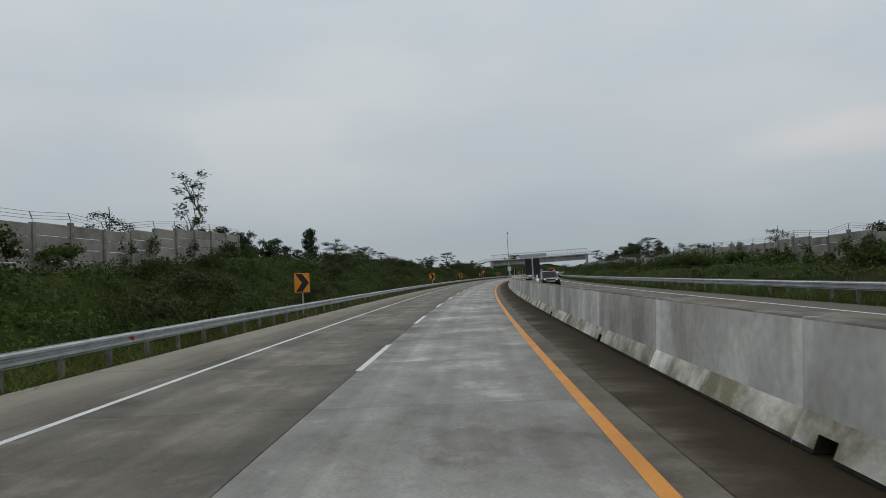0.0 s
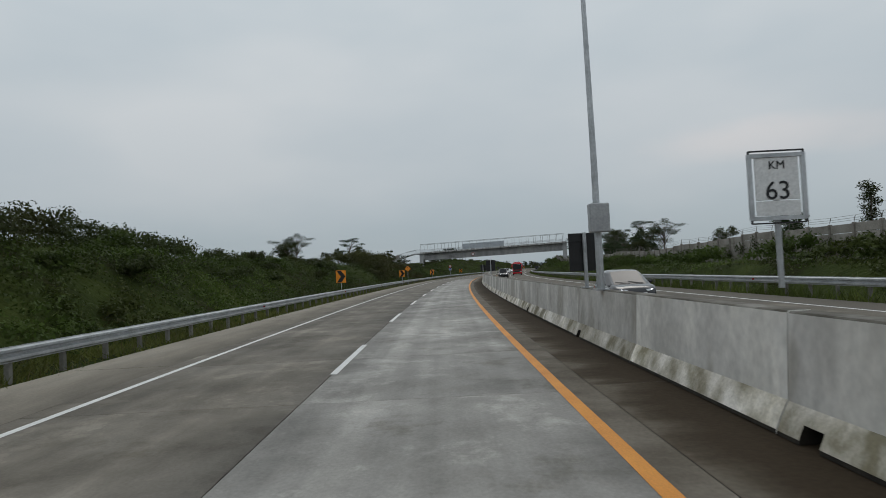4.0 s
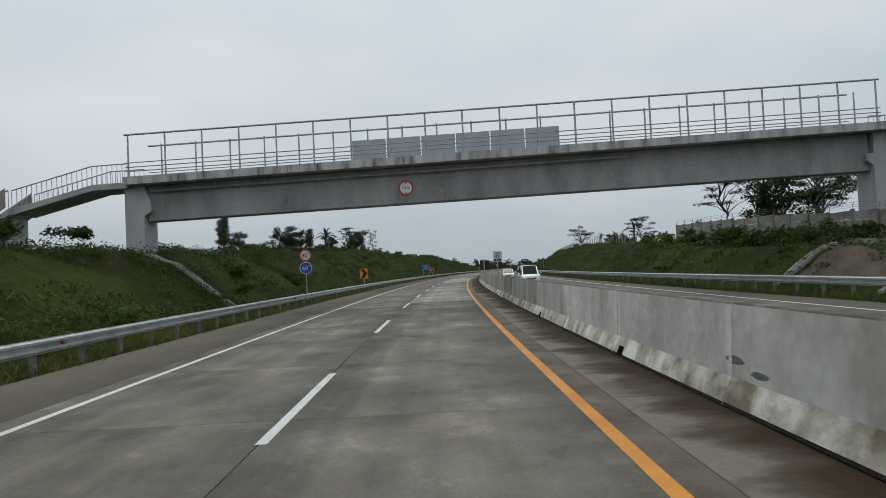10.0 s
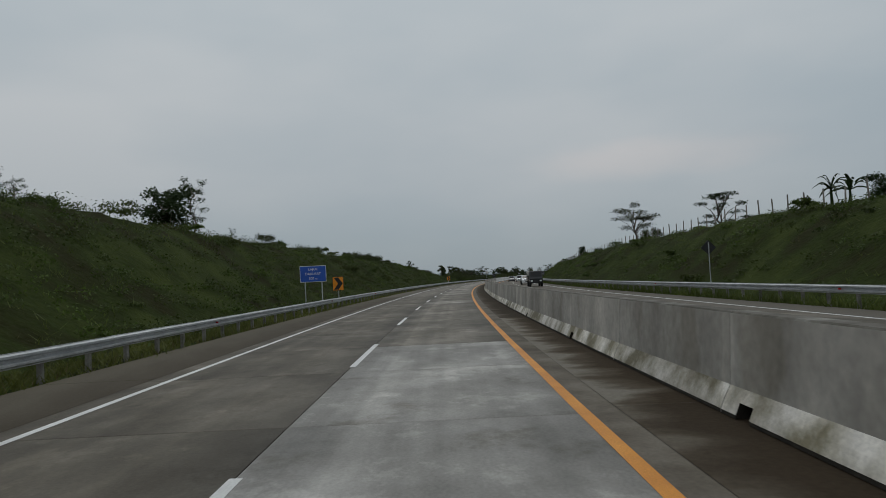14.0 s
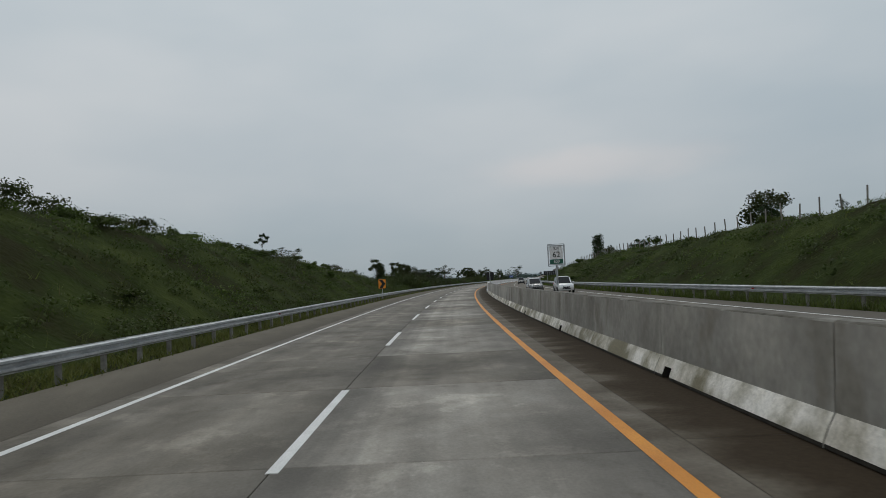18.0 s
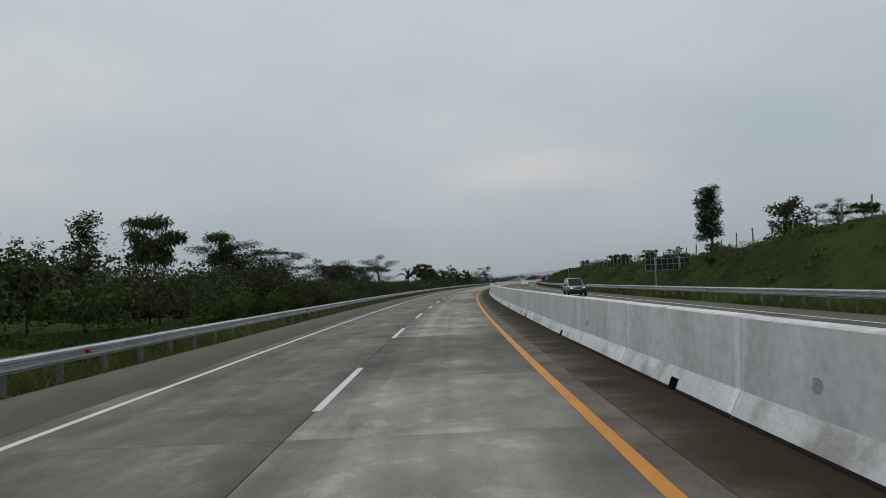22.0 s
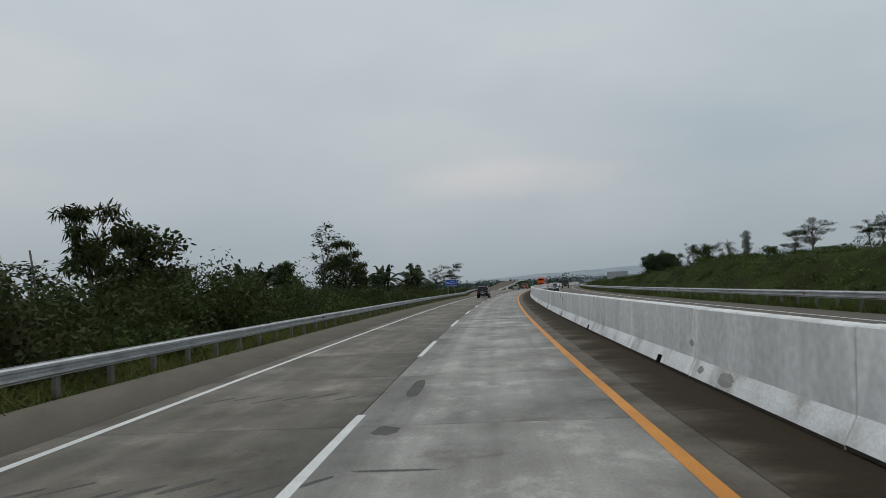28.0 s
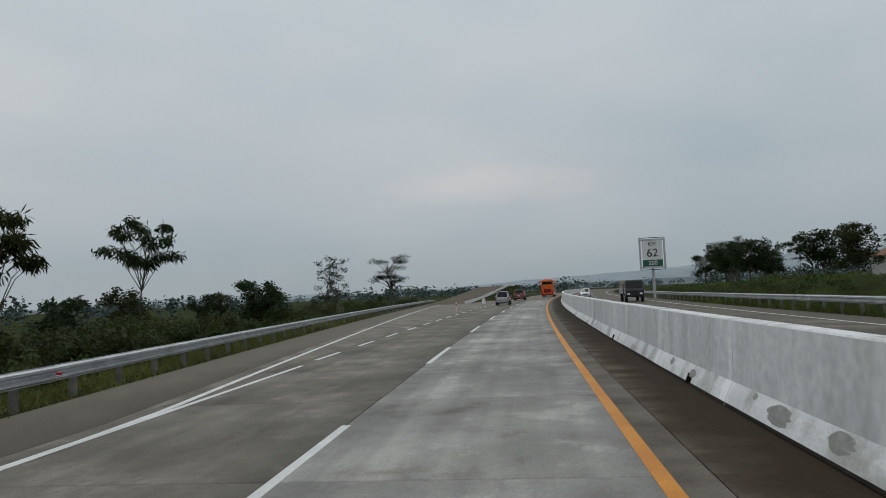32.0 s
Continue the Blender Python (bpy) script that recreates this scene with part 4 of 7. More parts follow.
part("deck", mesh("deck", span(GL - 0.6, GR + 0.8, 16, lambda x: deck_z(x), lambda x: deck_z(x) + 0.22, -1.6, 1.6), M_BRIDGE, 0.02), bridge)
for y in (-1.62, 1.5):
    for i in range(14):
        a = GL - 0.6 + 3.07 * i
        part("parapet", mesh("parapet", span(a + 0.006, a + 3.06, 2, lambda x: deck_z(x) - 0.02, lambda x: deck_z(x) + 0.42, y, y + 0.12), M_BRIDGE_STAIN), bridge, "rain-stained concrete edge panel")
for y in (-1.5, 1.5):
    for h in ((2.78, 0.055), (0.72, 0.03), (0.95, 0.03), (1.2, 0.03)) if y < 0 else ((2.7, 0.055), (0.8, 0.03), (1.1, 0.03)):
        part("rail", mesh("rail", tube([(GL - 0.5 + 2.1 * i, y, deck_z(GL - 0.5 + 2.1 * i) + h[0]) for i in range(21)], h[1], 6), M_STEEL), bridge)
    for i in range(21):
        x = GL - 0.3 + 2.08 * i + (0.6 if y > 0 else 0)
        part("rail_post", mesh("rail_post", tube([(x, y, deck_z(x) + 0.35), (x, y, deck_z(x) + 2.8)], 0.05, 6), M_STEEL), bridge)
for i in range(6):
    x = -3.2 + 2.08 * i
    part("screen_panel", mesh("screen_panel", span(x + 0.03, x + 2.05, 1, lambda q: deck_z(q) + 0.55, lambda q: deck_z(q) + 2.1, 1.42, 1.44), M_MESH), bridge, "pale translucent screen panel")
part("drain_pipe", mesh("drain_pipe", tube([(GL + 0.6 + 1.5 * i, -0.85, deck_z(GL + 0.6 + 1.5 * i) - 0.38) for i in range(19)], 0.05, 6), M_STEEL), bridge)
for i in range(10):
    x = GL + 1.5 + 2.8 * i
    part("pipe_hanger", mesh("pipe_hanger", tube([(x, -0.85, deck_z(x) - 0.36), (x, -0.85, deck_z(x) + 0.05)], 0.015, 5), M_STEEL), bridge)
for x, foot, sgn in ((GL - 0.35, 2.0, -1), (GR + 0.3, 1.2, 1)):
    t = deck_z(x)
    out = [(x - 0.55, foot - 1.0), (x + 0.55, foot - 1.0), (x + 0.55, t - 1.75), (x + (0.55 if sgn > 0 else 0.95), t - 1.5), (x + (0.55 if sgn > 0 else 0.95), t - 0.95 if sgn < 0 else t), (x + 0.55, t), (x - 0.55, t)]
    if sgn > 0:
        out = [(x - 0.55, foot - 1.0), (x + 0.55, foot - 1.0), (x + 0.55, t), (x - 0.5, t), (x - 0.5, t - 1.2), (x - 0.95, t - 1.2), (x - 0.95, t - 1.6), (x - 0.55, t - 1.9)]
    part("pier", mesh("pier", prism(out, "y", -0.85, 0.85), M_BRIDGE, 0.03), bridge)


BALUSTER = mesh("baluster", tube([(0, 0, -0.02), (0, 0, 1.05)], 0.018, 4), M_STEEL)


def ramp(points, width, nice, y=0.0):
    """An approach: sloping slabs with a baluster rail on both sides."""
    for (xa, za), (xb, zb) in zip(points, points[1:]):
        part("ramp_slab", mesh("ramp_slab", ring_loft([[(x, y - width / 2, z - 0.35), (x, y + width / 2, z - 0.35), (x, y + width / 2, z), (x, y - width / 2, z)] for x, z in ((xa, za), (xb, zb))]), M_BRIDGE, 0.02), bridge)
        n = max(2, int(abs(xb - xa) / (0.28 if nice else 0.9)))
        for yy in (y - width / 2 + 0.05, y + width / 2 - 0.05):
            rail = part("handrail", mesh("handrail", tube([(xa, yy, za + 1.05), (xb, yy, zb + 1.05)], 0.035, 6), M_STEEL), bridge)
            for i in range(n + 1):
                part("baluster", BALUSTER, rail, m=pose(xa + (xb - xa) * i / n, yy, za + (zb - za) * i / n))


zl, zr = deck_z(GL - 0.6) + 0.2, deck_z(GR + 0.8) + 0.2
ramp([(GL - 0.6, zl), (GL - 2.6, zl - 0.05), (GL - 7.2, zl - 1.2)], 2.2, True)
ramp([(GL - 7.2, zl - 1.2), (GL - 12.0, zl - 4.2)], 2.2, False, -0.3)
for yy in (-1.5, 0.9):
    part("stair_panel", mesh("stair_panel", ring_loft([[(x, yy, z), (x, yy + 0.06, z), (x, yy + 0.06, z + 1.1), (x, yy, z + 1.1)] for x, z in ((GL - 7.3, zl - 1.15), (GL - 12.0, zl - 4.1))]), M_FENCE, 0.01), bridge, "solid grey stair side panel")
ramp([(GR + 0.8, zr), (GR + 2.4, zr), (GR + 12.5, zr - 2.5), (GR + 15.0, zr - 2.5)], 2.2, True)
part("ramp_pier", mesh("ramp_pier", prism([(GR + 13.0, 0.0), (GR + 14.2, 0.0), (GR + 14.2, zr - 2.85), (GR + 13.0, zr - 2.85)], "y", -0.6, 0.6), M_BRIDGE, 0.03), bridge)
part("ramp_pier", mesh("ramp_pier", prism([(GL - 8.6, 1.5), (GL - 7.4, 1.5), (GL - 7.4, zl - 1.6), (GL - 8.6, zl - 1.9)], "y", -0.7, 0.7), M_BRIDGE, 0.03), bridge)
# paved drains and bare ground under the bridge
for s, o0, o1, lab in ((291.6, 18.6, 24.5, "pale concrete drain chute on the bank"), (300.4, 18.6, 24.5, "pale concrete drain chute on the bank"), (301.5, -8.6, -14.0, "pale concrete drain chute on the bank")):
    ch = thing("drain_chute", lab, "drain", group="drain chutes under the footbridge")
    n = 8
    rings = []
    for i in range(n + 1):
        o = o0 + (o1 - o0) * i / n
        z = ground(s, o)
        rings.append([tuple(at(s - 0.35, o, z - 0.2)), tuple(at(s + 0.35, o, z - 0.2)), tuple(at(s + 0.35, o, z + 0.16)), tuple(at(s + 0.2, o, z + 0.16)), tuple(at(s + 0.15, o, z + 0.03)), tuple(at(s - 0.15, o, z + 0.03)), tuple(at(s - 0.2, o, z + 0.16)), tuple(at(s - 0.35, o, z + 0.16))])
    part("channel", mesh("channel", ring_loft(rings), M_FENCE), ch)
ss = [292.1 + 0.9 * i for i in range(9)]
oo = [19.0 + 0.8 * i for i in range(14)]
tagged(new("bare_bank", sheet("bare_bank", ss, oo, lambda s, o: ground(s, o) + 0.1 + 0.06 * rough(9 * s, 9 * o), M_SOIL)), "bare brown soil and rubble under the footbridge", "soil", kind="structure")


# ---- signs ----
def disc(r, y0, y1, n=28, cx=0.0, cz=0.0):
    return prism([(cx + r * math.cos(2 * math.pi * i / n), cz + r * math.sin(2 * math.pi * i / n)) for i in range(n)], "y", y0, y1)


round_sign = thing("clearance_sign", "round white height-limit sign with red rim on the girder", "road sign", place(304.8 - 0.6, 0.06, 6.55))
part("rim", mesh("rim", disc(0.42, -0.02, 0.02), M_RED), round_sign)
part("face", mesh("face", disc(0.34, -0.026, -0.0205), M_SIGNWHITE), round_sign)
part("arrow", mesh("arrow", prism([(-0.06, 0.32), (0.06, 0.32), (0, 0.2)], "y", -0.031, -0.0265), M_BLACK), round_sign)
part("arrow", mesh("arrow", prism([(-0.06, -0.32), (0.06, -0.32), (0, -0.2)], "y", -0.031, -0.0265), M_BLACK), round_sign)
part("writing", letters("4.2 m", 0.2, M_BLACK), round_sign, m=pose(0, -0.03, 0))


def chevron_sign(s, off=-7.35, z=1.8):
    g = ground(s, off)
    t = thing("chevron_sign", "orange board with black chevron arrow on a grey post", "road sign", place(s, off, g, random.uniform(-4, 4)), "chevron signs along the bend")
    h = z - g
    part("post", mesh("post", tube([(0, 0.06, -0.2), (0, 0.06, h + 0.5)], 0.045, 8), M_GALV), t)
    part("board", mesh("board", box(0, 0, h, 0.92, 0.02, 1.14), M_BLACK, 0.006), t, "black-edged board")
    part("face", mesh("face", box(0, -0.012, h, 0.86, 0.008, 1.08), M_ORANGE), t)
    part("chevron", mesh("chevron", prism([(-0.36, h + 0.5), (0.02, h + 0.5), (0.4, h), (0.02, h - 0.5), (-0.36, h - 0.5), (0.0, h)], "y", -0.021, -0.0165), M_BLACK), t)
    return t


for s in (37.2, 112.1, 162.5, 212.0, 263.4, 338.2, 431.0, 568.1):
    chevron_sign(s)


def median_board(s):
    t = thing("median_board", "dark backs of two sign boards on a grey post", "road sign", place(s, BX + 0.3, 1.22, random.uniform(-3, 3)), "boards on the median barrier")
    part("post", mesh("post", tube([(0, 0.0, -0.005), (0, 0.0, 1.36)], 0.05, 8), M_GALV), t)
    part("base_plate", mesh("base_plate", box(0, 0, 0.01, 0.24, 0.24, 0.02), M_GALV), t)
    for sx in (-1, 1):
        b = part("panel", mesh("panel", box(sx * 0.21, 0, 0, 0.41, 0.025, 0.94), M_BACK, 0.004), t, "dark board seen from behind", m=pose(0, 0.07, 0.88, 0, 0, sx * -12))
        for z in (-0.28, 0.28):
            part("brace", mesh("brace", box(sx * 0.2, -0.024, z, 0.36, 0.02, 0.03), M_BACK), b)
    return t


for s in (38.8, 121.6, 164.4, 216.2, 264.4, 338.0, 569.8):
    median_board(s)


def km_sign(s, top, bottom):
    t = thing("kilometre_sign", "white and green kilometre board in a grey frame", "road sign", place(s, BX + 0.28, 1.22, random.uniform(-2, 2)), "kilometre boards on the median barrier")
    part("post", mesh("post", tube([(0, 0.05, -0.005), (0, 0.05, 1.4)], 0.04, 8), M_GALV), t)
    fr = both(box(-0.34, 0, 1.28, 0.05, 0.05, 0.84), box(0.34, 0, 1.28, 0.05, 0.05, 0.84), box(0, 0, 1.68, 0.68, 0.05, 0.05), box(0, 0, 0.88, 0.68, 0.05, 0.05))
    part("frame", mesh("frame", fr, M_GALV), t)
    part("face", mesh("face", box(0, 0, 1.38, 0.56, 0.02, 0.54), M_SIGNWHITE, 0.004), t)
    part("lower_face", mesh("lower_face", box(0, 0, 1.005, 0.56, 0.02, 0.19), M_GREEN if bottom else M_SIGNWHITE), t)
    part("border", mesh("border", both(box(-0.285, -0.004, 1.28, 0.014, 0.03, 0.75), box(0.285, -0.004, 1.28, 0.014, 0.03, 0.75), box(0, -0.004, 1.655, 0.57, 0.03, 0.014), box(0, -0.004, 0.9, 0.57, 0.03, 0.014)), M_BLACK), t)
    part("writing", letters("KM", 0.15, M_BLACK), t, m=pose(0, -0.015, 1.55))
    part("writing", letters(top, 0.33, M_BLACK), t, m=pose(0, -0.015, 1.29 if bottom else 1.22))
    if bottom:
        part("writing", letters(bottom, 0.17, M_SIGNWHITE), t, "pale numerals", m=pose(0, -0.015, 1.005))
    for ob in t.children[1:]:
        ob.matrix_basis = pose(0, 0, 0.23) @ Matrix.Diagonal((0.82, 0.82, 0.82, 1)) @ ob.matrix_basis


for s, a, b in ((111.9, "63", ""), (311.8, "62", "800"), (511.1, "62", "600"), (710.0, "62", "400"), (909.4, "62", "200")):
    km_sign(s, a, b)


def blue_sign(s, off, lines, arrow, w=2.05, h=1.1, z=2.55):
    g = ground(s, off)
    t = thing("blue_sign", "blue direction board with white writing on two posts", "road sign", place(s, off, g, 2), "blue boards beside the road")
    zc = z - g
    for x in (-0.62, 0.62):
        part("post", mesh("post", tube([(x, 0.06, -0.2), (x, 0.06, zc + 0.5)], 0.045, 8), M_GALV), t)
    part("board", mesh("board", box(0, 0, zc, w, 0.02, h), M_SIGNWHITE, 0.006), t, "white-edged board")
    part("face", mesh("face", box(0, -0.012, zc, w - 0.07, 0.008, h - 0.07), M_BLUE), t)
    n = len(lines)
    for i, line in enumerate(lines):
        part("writing", letters(line, 0.3 if n == 2 else 0.25, M_SIGNWHITE), t, m=pose(0.2 if arrow else 0, -0.018, zc + (n - 1) * 0.17 - 0.34 * i))
    if arrow:
        part("arrow", mesh("arrow", both(prism([(-0.8, zc + 0.16), (-0.45, zc + 0.16), (-0.57, zc + 0.05), (-0.45, zc - 0.1), (-0.55, zc - 0.2), (-0.68, zc - 0.06), (-0.8, zc - 0.18)], "y", -0.022, -0.0165)), M_SIGNWHITE), t)


blue_sign(425.7, -8.2, ["LAJUR", "DARURAT", "500 m"], False, 1.95, 1.2, 2.6)
blue_sign(895.7, -8.7, ["LAJUR", "DARURAT"], True)

warn = thing("clearance_warning", "orange diamond height warning on a thin post", "road sign", place(219.8, -7.3, -0.1))
part("post", mesh("post", tube([(0, 0.05, -0.2), (0, 0.05, 2.9)], 0.035, 8), M_GALV), warn)
part("board", mesh("board", prism([(-0.55, 2.7), (0, 2.15), (0.55, 2.7), (0, 3.25)], "y", -0.012, 0.012), M_BLACK), warn, "black-edged diamond")
part("face", mesh("face", prism([(-0.51, 2.7), (0, 2.19), (0.51, 2.7), (0, 3.21)], "y", -0.018, -0.0125), M_ORANGE), warn)
part("writing", letters("5 m", 0.26, M_RED), warn, m=pose(0, -0.022, 2.7))
for z, d in ((3.0, -1), (2.4, 1)):
    part("arrow", mesh("arrow", prism([(-0.09, z), (0.09, z), (0, z + 0.15 * d)], "y", -0.024, -0.0185), M_BLACK), warn)

lim = thing("speed_signs", "red-rimmed eighty and blue sixty speed discs on one post", "road sign", place(314.6, -8.1, ground(314.6, -8.1), 4))
part("post", mesh("post", tube([(0, 0.06, -0.2), (0, 0.06, 3.7)], 0.04, 8), M_GALV), lim)
for z, rim, face, num, col in ((3.42, M_RED, M_SIGNWHITE, "80", M_BLACK), (2.5, M_SIGNWHITE, M_BLUE, "60", M_SIGNWHITE)):
    d = part("rim", mesh("rim", disc(0.45, -0.012, 0.012), rim), lim, "round rim", m=pose(0, 0, z))
    part("face", mesh("face", disc(0.4 if num == "60" else 0.35, -0.018, -0.0125), face), d)
    part("writing", letters(num, 0.42, col), d, m=pose(-0.06, -0.022, -0.03))
    part("writing", letters("km", 0.15, col), d, m=pose(0.26, -0.022, 0.13))

# camera mast on the median
mast = thing("camera_mast", "tall grey steel mast with a small camera on top", "mast", place(119.5, BX + 0.16, 1.22))
part("pole", mesh("pole", tube([(0, 0, -0.01), (0, 0, 3), (-0.04, 0, 7.6)], [0.085, 0.07, 0.045], 10), M_GALV), mast)
part("cabinet", mesh("cabinet", box(0.0, -0.16, 1.55, 0.42, 0.26, 0.62), M_STEEL, 0.02), mast)
part("base_plate", mesh("base_plate", box(0, 0, 0.015, 0.3, 0.3, 0.03), M_GALV), mast)
part("camera_head", mesh("camera_head", both(box(-0.02, -0.1, 7.62, 0.14, 0.34, 0.14), tube([(0.04, 0, 7.45), (0.04, 0, 7.75)], 0.1, 10)), M_PLASTIC, 0.01), mast)
part("lightning_rod", mesh("lightning_rod", tube([(-0.04, 0, 7.6), (-0.04, 0, 8.5)], 0.012, 5), M_GALV), mast)

# sign backs beyond the opposite carriageway
vms = thing("sign_gantry", "dark back of a wide board on two steel posts", "road sign", place(661.5, 18.55, ground(661.5, 21.5) - 1.55))
for x in (0.85, 3.0):
    part("post", mesh("post", tube([(x, 0, -0.4), (x, 0, 2.75)], 0.06, 8), M_GALV), vms)
part("board", mesh("board", box(1.95, 0.12, 2.1, 3.9, 0.05, 1.1), M_BACK, 0.01), vms)
for x in np.linspace(0.02, 3.88, 9):
    part("stiffener", mesh("stiffener", box(float(x), 0.075, 2.1, 0.035, 0.035, 1.08), M_STEEL), vms)
for z in (1.6, 2.1, 2.6):
    part("crossbar", mesh("crossbar", box(1.95, 0.045, z, 3.9, 0.03, 0.04), M_STEEL), vms)
bill = thing("billboard", "pale grey back of a wide billboard on posts", "billboard", place(912.1, 22.2, ground(912.1, 22.2)))
for x in (-1.5, 0.2, 1.6):
    part("post", mesh("post", tube([(x, 0.05, -0.4), (x, 0.05, 1.6)], 0.06, 8), M_GALV), bill)
part("board", mesh("board", box(0, 0, 0.95, 4.0, 0.06, 1.4), M_MESH, 0.01), bill)
part("edge", mesh("edge", both(box(0, -0.045, 1.62, 4.0, 0.03, 0.05), box(0, -0.045, 0.28, 4.0, 0.03, 0.05)), M_STEEL), bill)
for s, o in ((421.0, 19.2), (716.9, 18.8)):
    dia = thing("diamond_sign", "dark back of a diamond warning sign on a post", "road sign", place(s, o, ground(s, o)), "diamond signs facing the other way")
    part("post", mesh("post", tube([(0, -0.05, -0.3), (0, -0.05, 3.1)], 0.04, 8), M_GALV), dia)
    part("board", mesh("board", prism([(-0.5, 2.75), (0, 2.25), (0.5, 2.75), (0, 3.25)], "y", -0.012, 0.012), M_BACK), dia)

# ---- fences ----
panel_me = mesh("panel", box(0, 0, 0.25, 2.3, 0.06, 0.48), M_FENCE, 0.01)
post_me = mesh("post", box(0, 0, 0.95, 0.2, 0.2, 2.3), M_FENCEPOST, 0.02)
bracket_me = mesh("wire_bracket", tube([(0, 0, 2.1), (0, 0, 2.2), (-0.14, 0, 2.48)], 0.02, 5), M_POST)


def panel_fence(name, label, s0, s1, off, rows, step=2.4, lean=0.0):
    f = thing(name, label, "fence")
    n = int((s1 - s0) / step)
    tops = []
    for i in range(n + 1):
        s = s0 + step * i
        o = off + lean * (s - s0)
        z = ground(s, o) - 0.05
        m = place(s, o, z, 90)
        post = part("post", post_me, f, m=m)
        part("wire_bracket", bracket_me, post)
        tops.append(m @ Vector((-0.14, 0, 2.48)))
        if i < n:
            z2 = (z + ground(s + step, o) - 0.05) / 2
            for r in range(rows):
                part("panel", panel_me, f, m=place(s + step / 2, o, z2 + 0.05 + 0.5 * r, 90))
    for h in (0.0, 0.14, 0.26):
        part("barbed_wire", mesh("barbed_wire", tube([(p.x, p.y, p.z - h) for p in tops], 0.008, 4), M_POST), f)


panel_fence("panel_fence", "grey-brown concrete panel fence with barbed wire above the bank", 8, 48, -14.3, 4)
panel_fence("panel_fence", "grey concrete panel fence near the footbridge stairs", 258, 292, -22.5, 4)
panel_fence("panel_fence", "long concrete panel fence with overgrown posts", 24, 176, 24.2, 4)
panel_fence("panel_fence", "long concrete panel fence with overgrown posts", 180, 337, 25.5, 4)
stake_me = mesh("stake", tube([(0, 0, -0.4), (0.0, 0, 1.2)], 0.055, 6), M_FENCEPOST)
stakes = thing("stake_fence", "line of thin concrete stakes along the bank top", "fence")
for i in range(150):
    s = 346 + 2.6 * i
    o = 18.9 + 1.5 * along(RIGHT_RISE, s)
    part("stake", stake_me, stakes, m=place(s, o, ground(s, o)) @ pose(0, 0, 0, random.uniform(-3, 3), random.uniform(-4, 4)))
stakes_l = thing("stake_fence", "line of thin stakes above the grassy bank", "fence")
for i in range(22):
    s = 338 + 3.0 * i
    o = -12.5 - 1.5 * along(LEFT_RISE, s)
    part("stake", stake_me, stakes_l, m=place(s, o, ground(s, o)) @ pose(0, 0, 0, random.uniform(-3, 3), random.uniform(-4, 4)))

# ---- escape lane: rising gravel bed at its end ----
rv, rf = [], []
for i in range(24):
    s = 1000 + 4 * i
    z = 0.0 + 3.0 * min(i / 16, 1) ** 1.4
    rv += [tuple(at(s, -18.5, -0.3)), tuple(at(s, -17.0, z + 0.02)), tuple(at(s, -10.0, z)), tuple(at(s, -8.0, -0.3))]
    if i:
        k = 4 * i
        rf += [(k - 4, k - 3, k + 1, k), (k - 3, k - 2, k + 2, k + 1), (k - 2, k - 1, k + 3, k + 2)]
me = bpy.data.meshes.new("escape_ramp")
me.from_pydata(rv, [], rf)
me.materials.append(M_SOIL)
me.materials.append(M_GRASS)
for q in me.polygons:
    q.material_index = 0 if q.index % 3 == 1 else 1
tagged(new("escape_ramp", me), "rising gravel bed of the emergency escape lane", "escape ramp", kind="structure")
kerb = thing("kerb", "white painted concrete kerb beside the escape ramp", "kerb")
for i in range(20):
    s = 1000 + 4 * i
    part("kerbstone", mesh("kerbstone", box(0, 2, 0.15, 0.25, 3.96, 0.5), M_SIGNWHITE, 0.02), kerb, m=place(s, -9.8, 3.0 * min(i / 16, 1) ** 1.4))
nose = thing("marker_post", "white marker post at the lane split", "marker post", place(957, -4.85, -0.01))
part("post", mesh("post", tube([(0, 0, 0), (0, 0, 0.9)], 0.06, 10), M_SIGNWHITE), nose)
part("band", mesh("band", tube([(0, 0, 0.6), (0, 0, 0.75)], 0.064, 10), M_RED), nose)
for i in range(6):
    w = thing("water_barrier", "red and white plastic barrier at the ramp foot", "barrier", place(990 + 2.2 * i, -5.6 - 0.25 * i, -0.005, 10), "plastic barriers at the ramp")
    part("body", mesh("body", prism([(-0.25, 0), (0.25, 0), (0.12, 0.75), (-0.12, 0.75)], "y", 0.0, 1.8), M_RED if i % 2 else M_SIGNWHITE, 0.03), w)


# ---- vegetation ----
rng = np.random.default_rng(7)


def unit(n):
    v = rng.normal(size=(n, 3))
    return v / np.linalg.norm(v, axis=1, keepdims=True)


def leaves(centres, length, width, droop=0.3, flat=0.5):
    """Pointed leaf blades (four corners each) at the centres, in random directions; flat: how level they lie."""
    n = len(centres)
    d = unit(n)
    d[:, 2] = d[:, 2] * (1 - flat) - droop * rng.random(n)
    d /= np.linalg.norm(d, axis=1, keepdims=True)
    up = unit(n) * (1 - flat) + np.array([0, 0, 1.0]) * flat
    side = np.cross(d, up)
    side /= np.maximum(np.linalg.norm(side, axis=1, keepdims=True), 1e-6)
    ln = (length * rng.uniform(0.6, 1.3, n))[:, None]
    wd = (width * rng.uniform(0.6, 1.3, n))[:, None]
    mid = centres + d * ln * 0.45
    return np.stack([centres - d * ln * 0.05, mid - side * wd / 2, centres + d * ln, mid + side * wd / 2], axis=1)


def ball(n, centre, radii, shell=0.55):
    r = rng.uniform(shell, 1.0, n)[:, None]
    return np.array(centre) + unit(n) * r * np.array(radii)


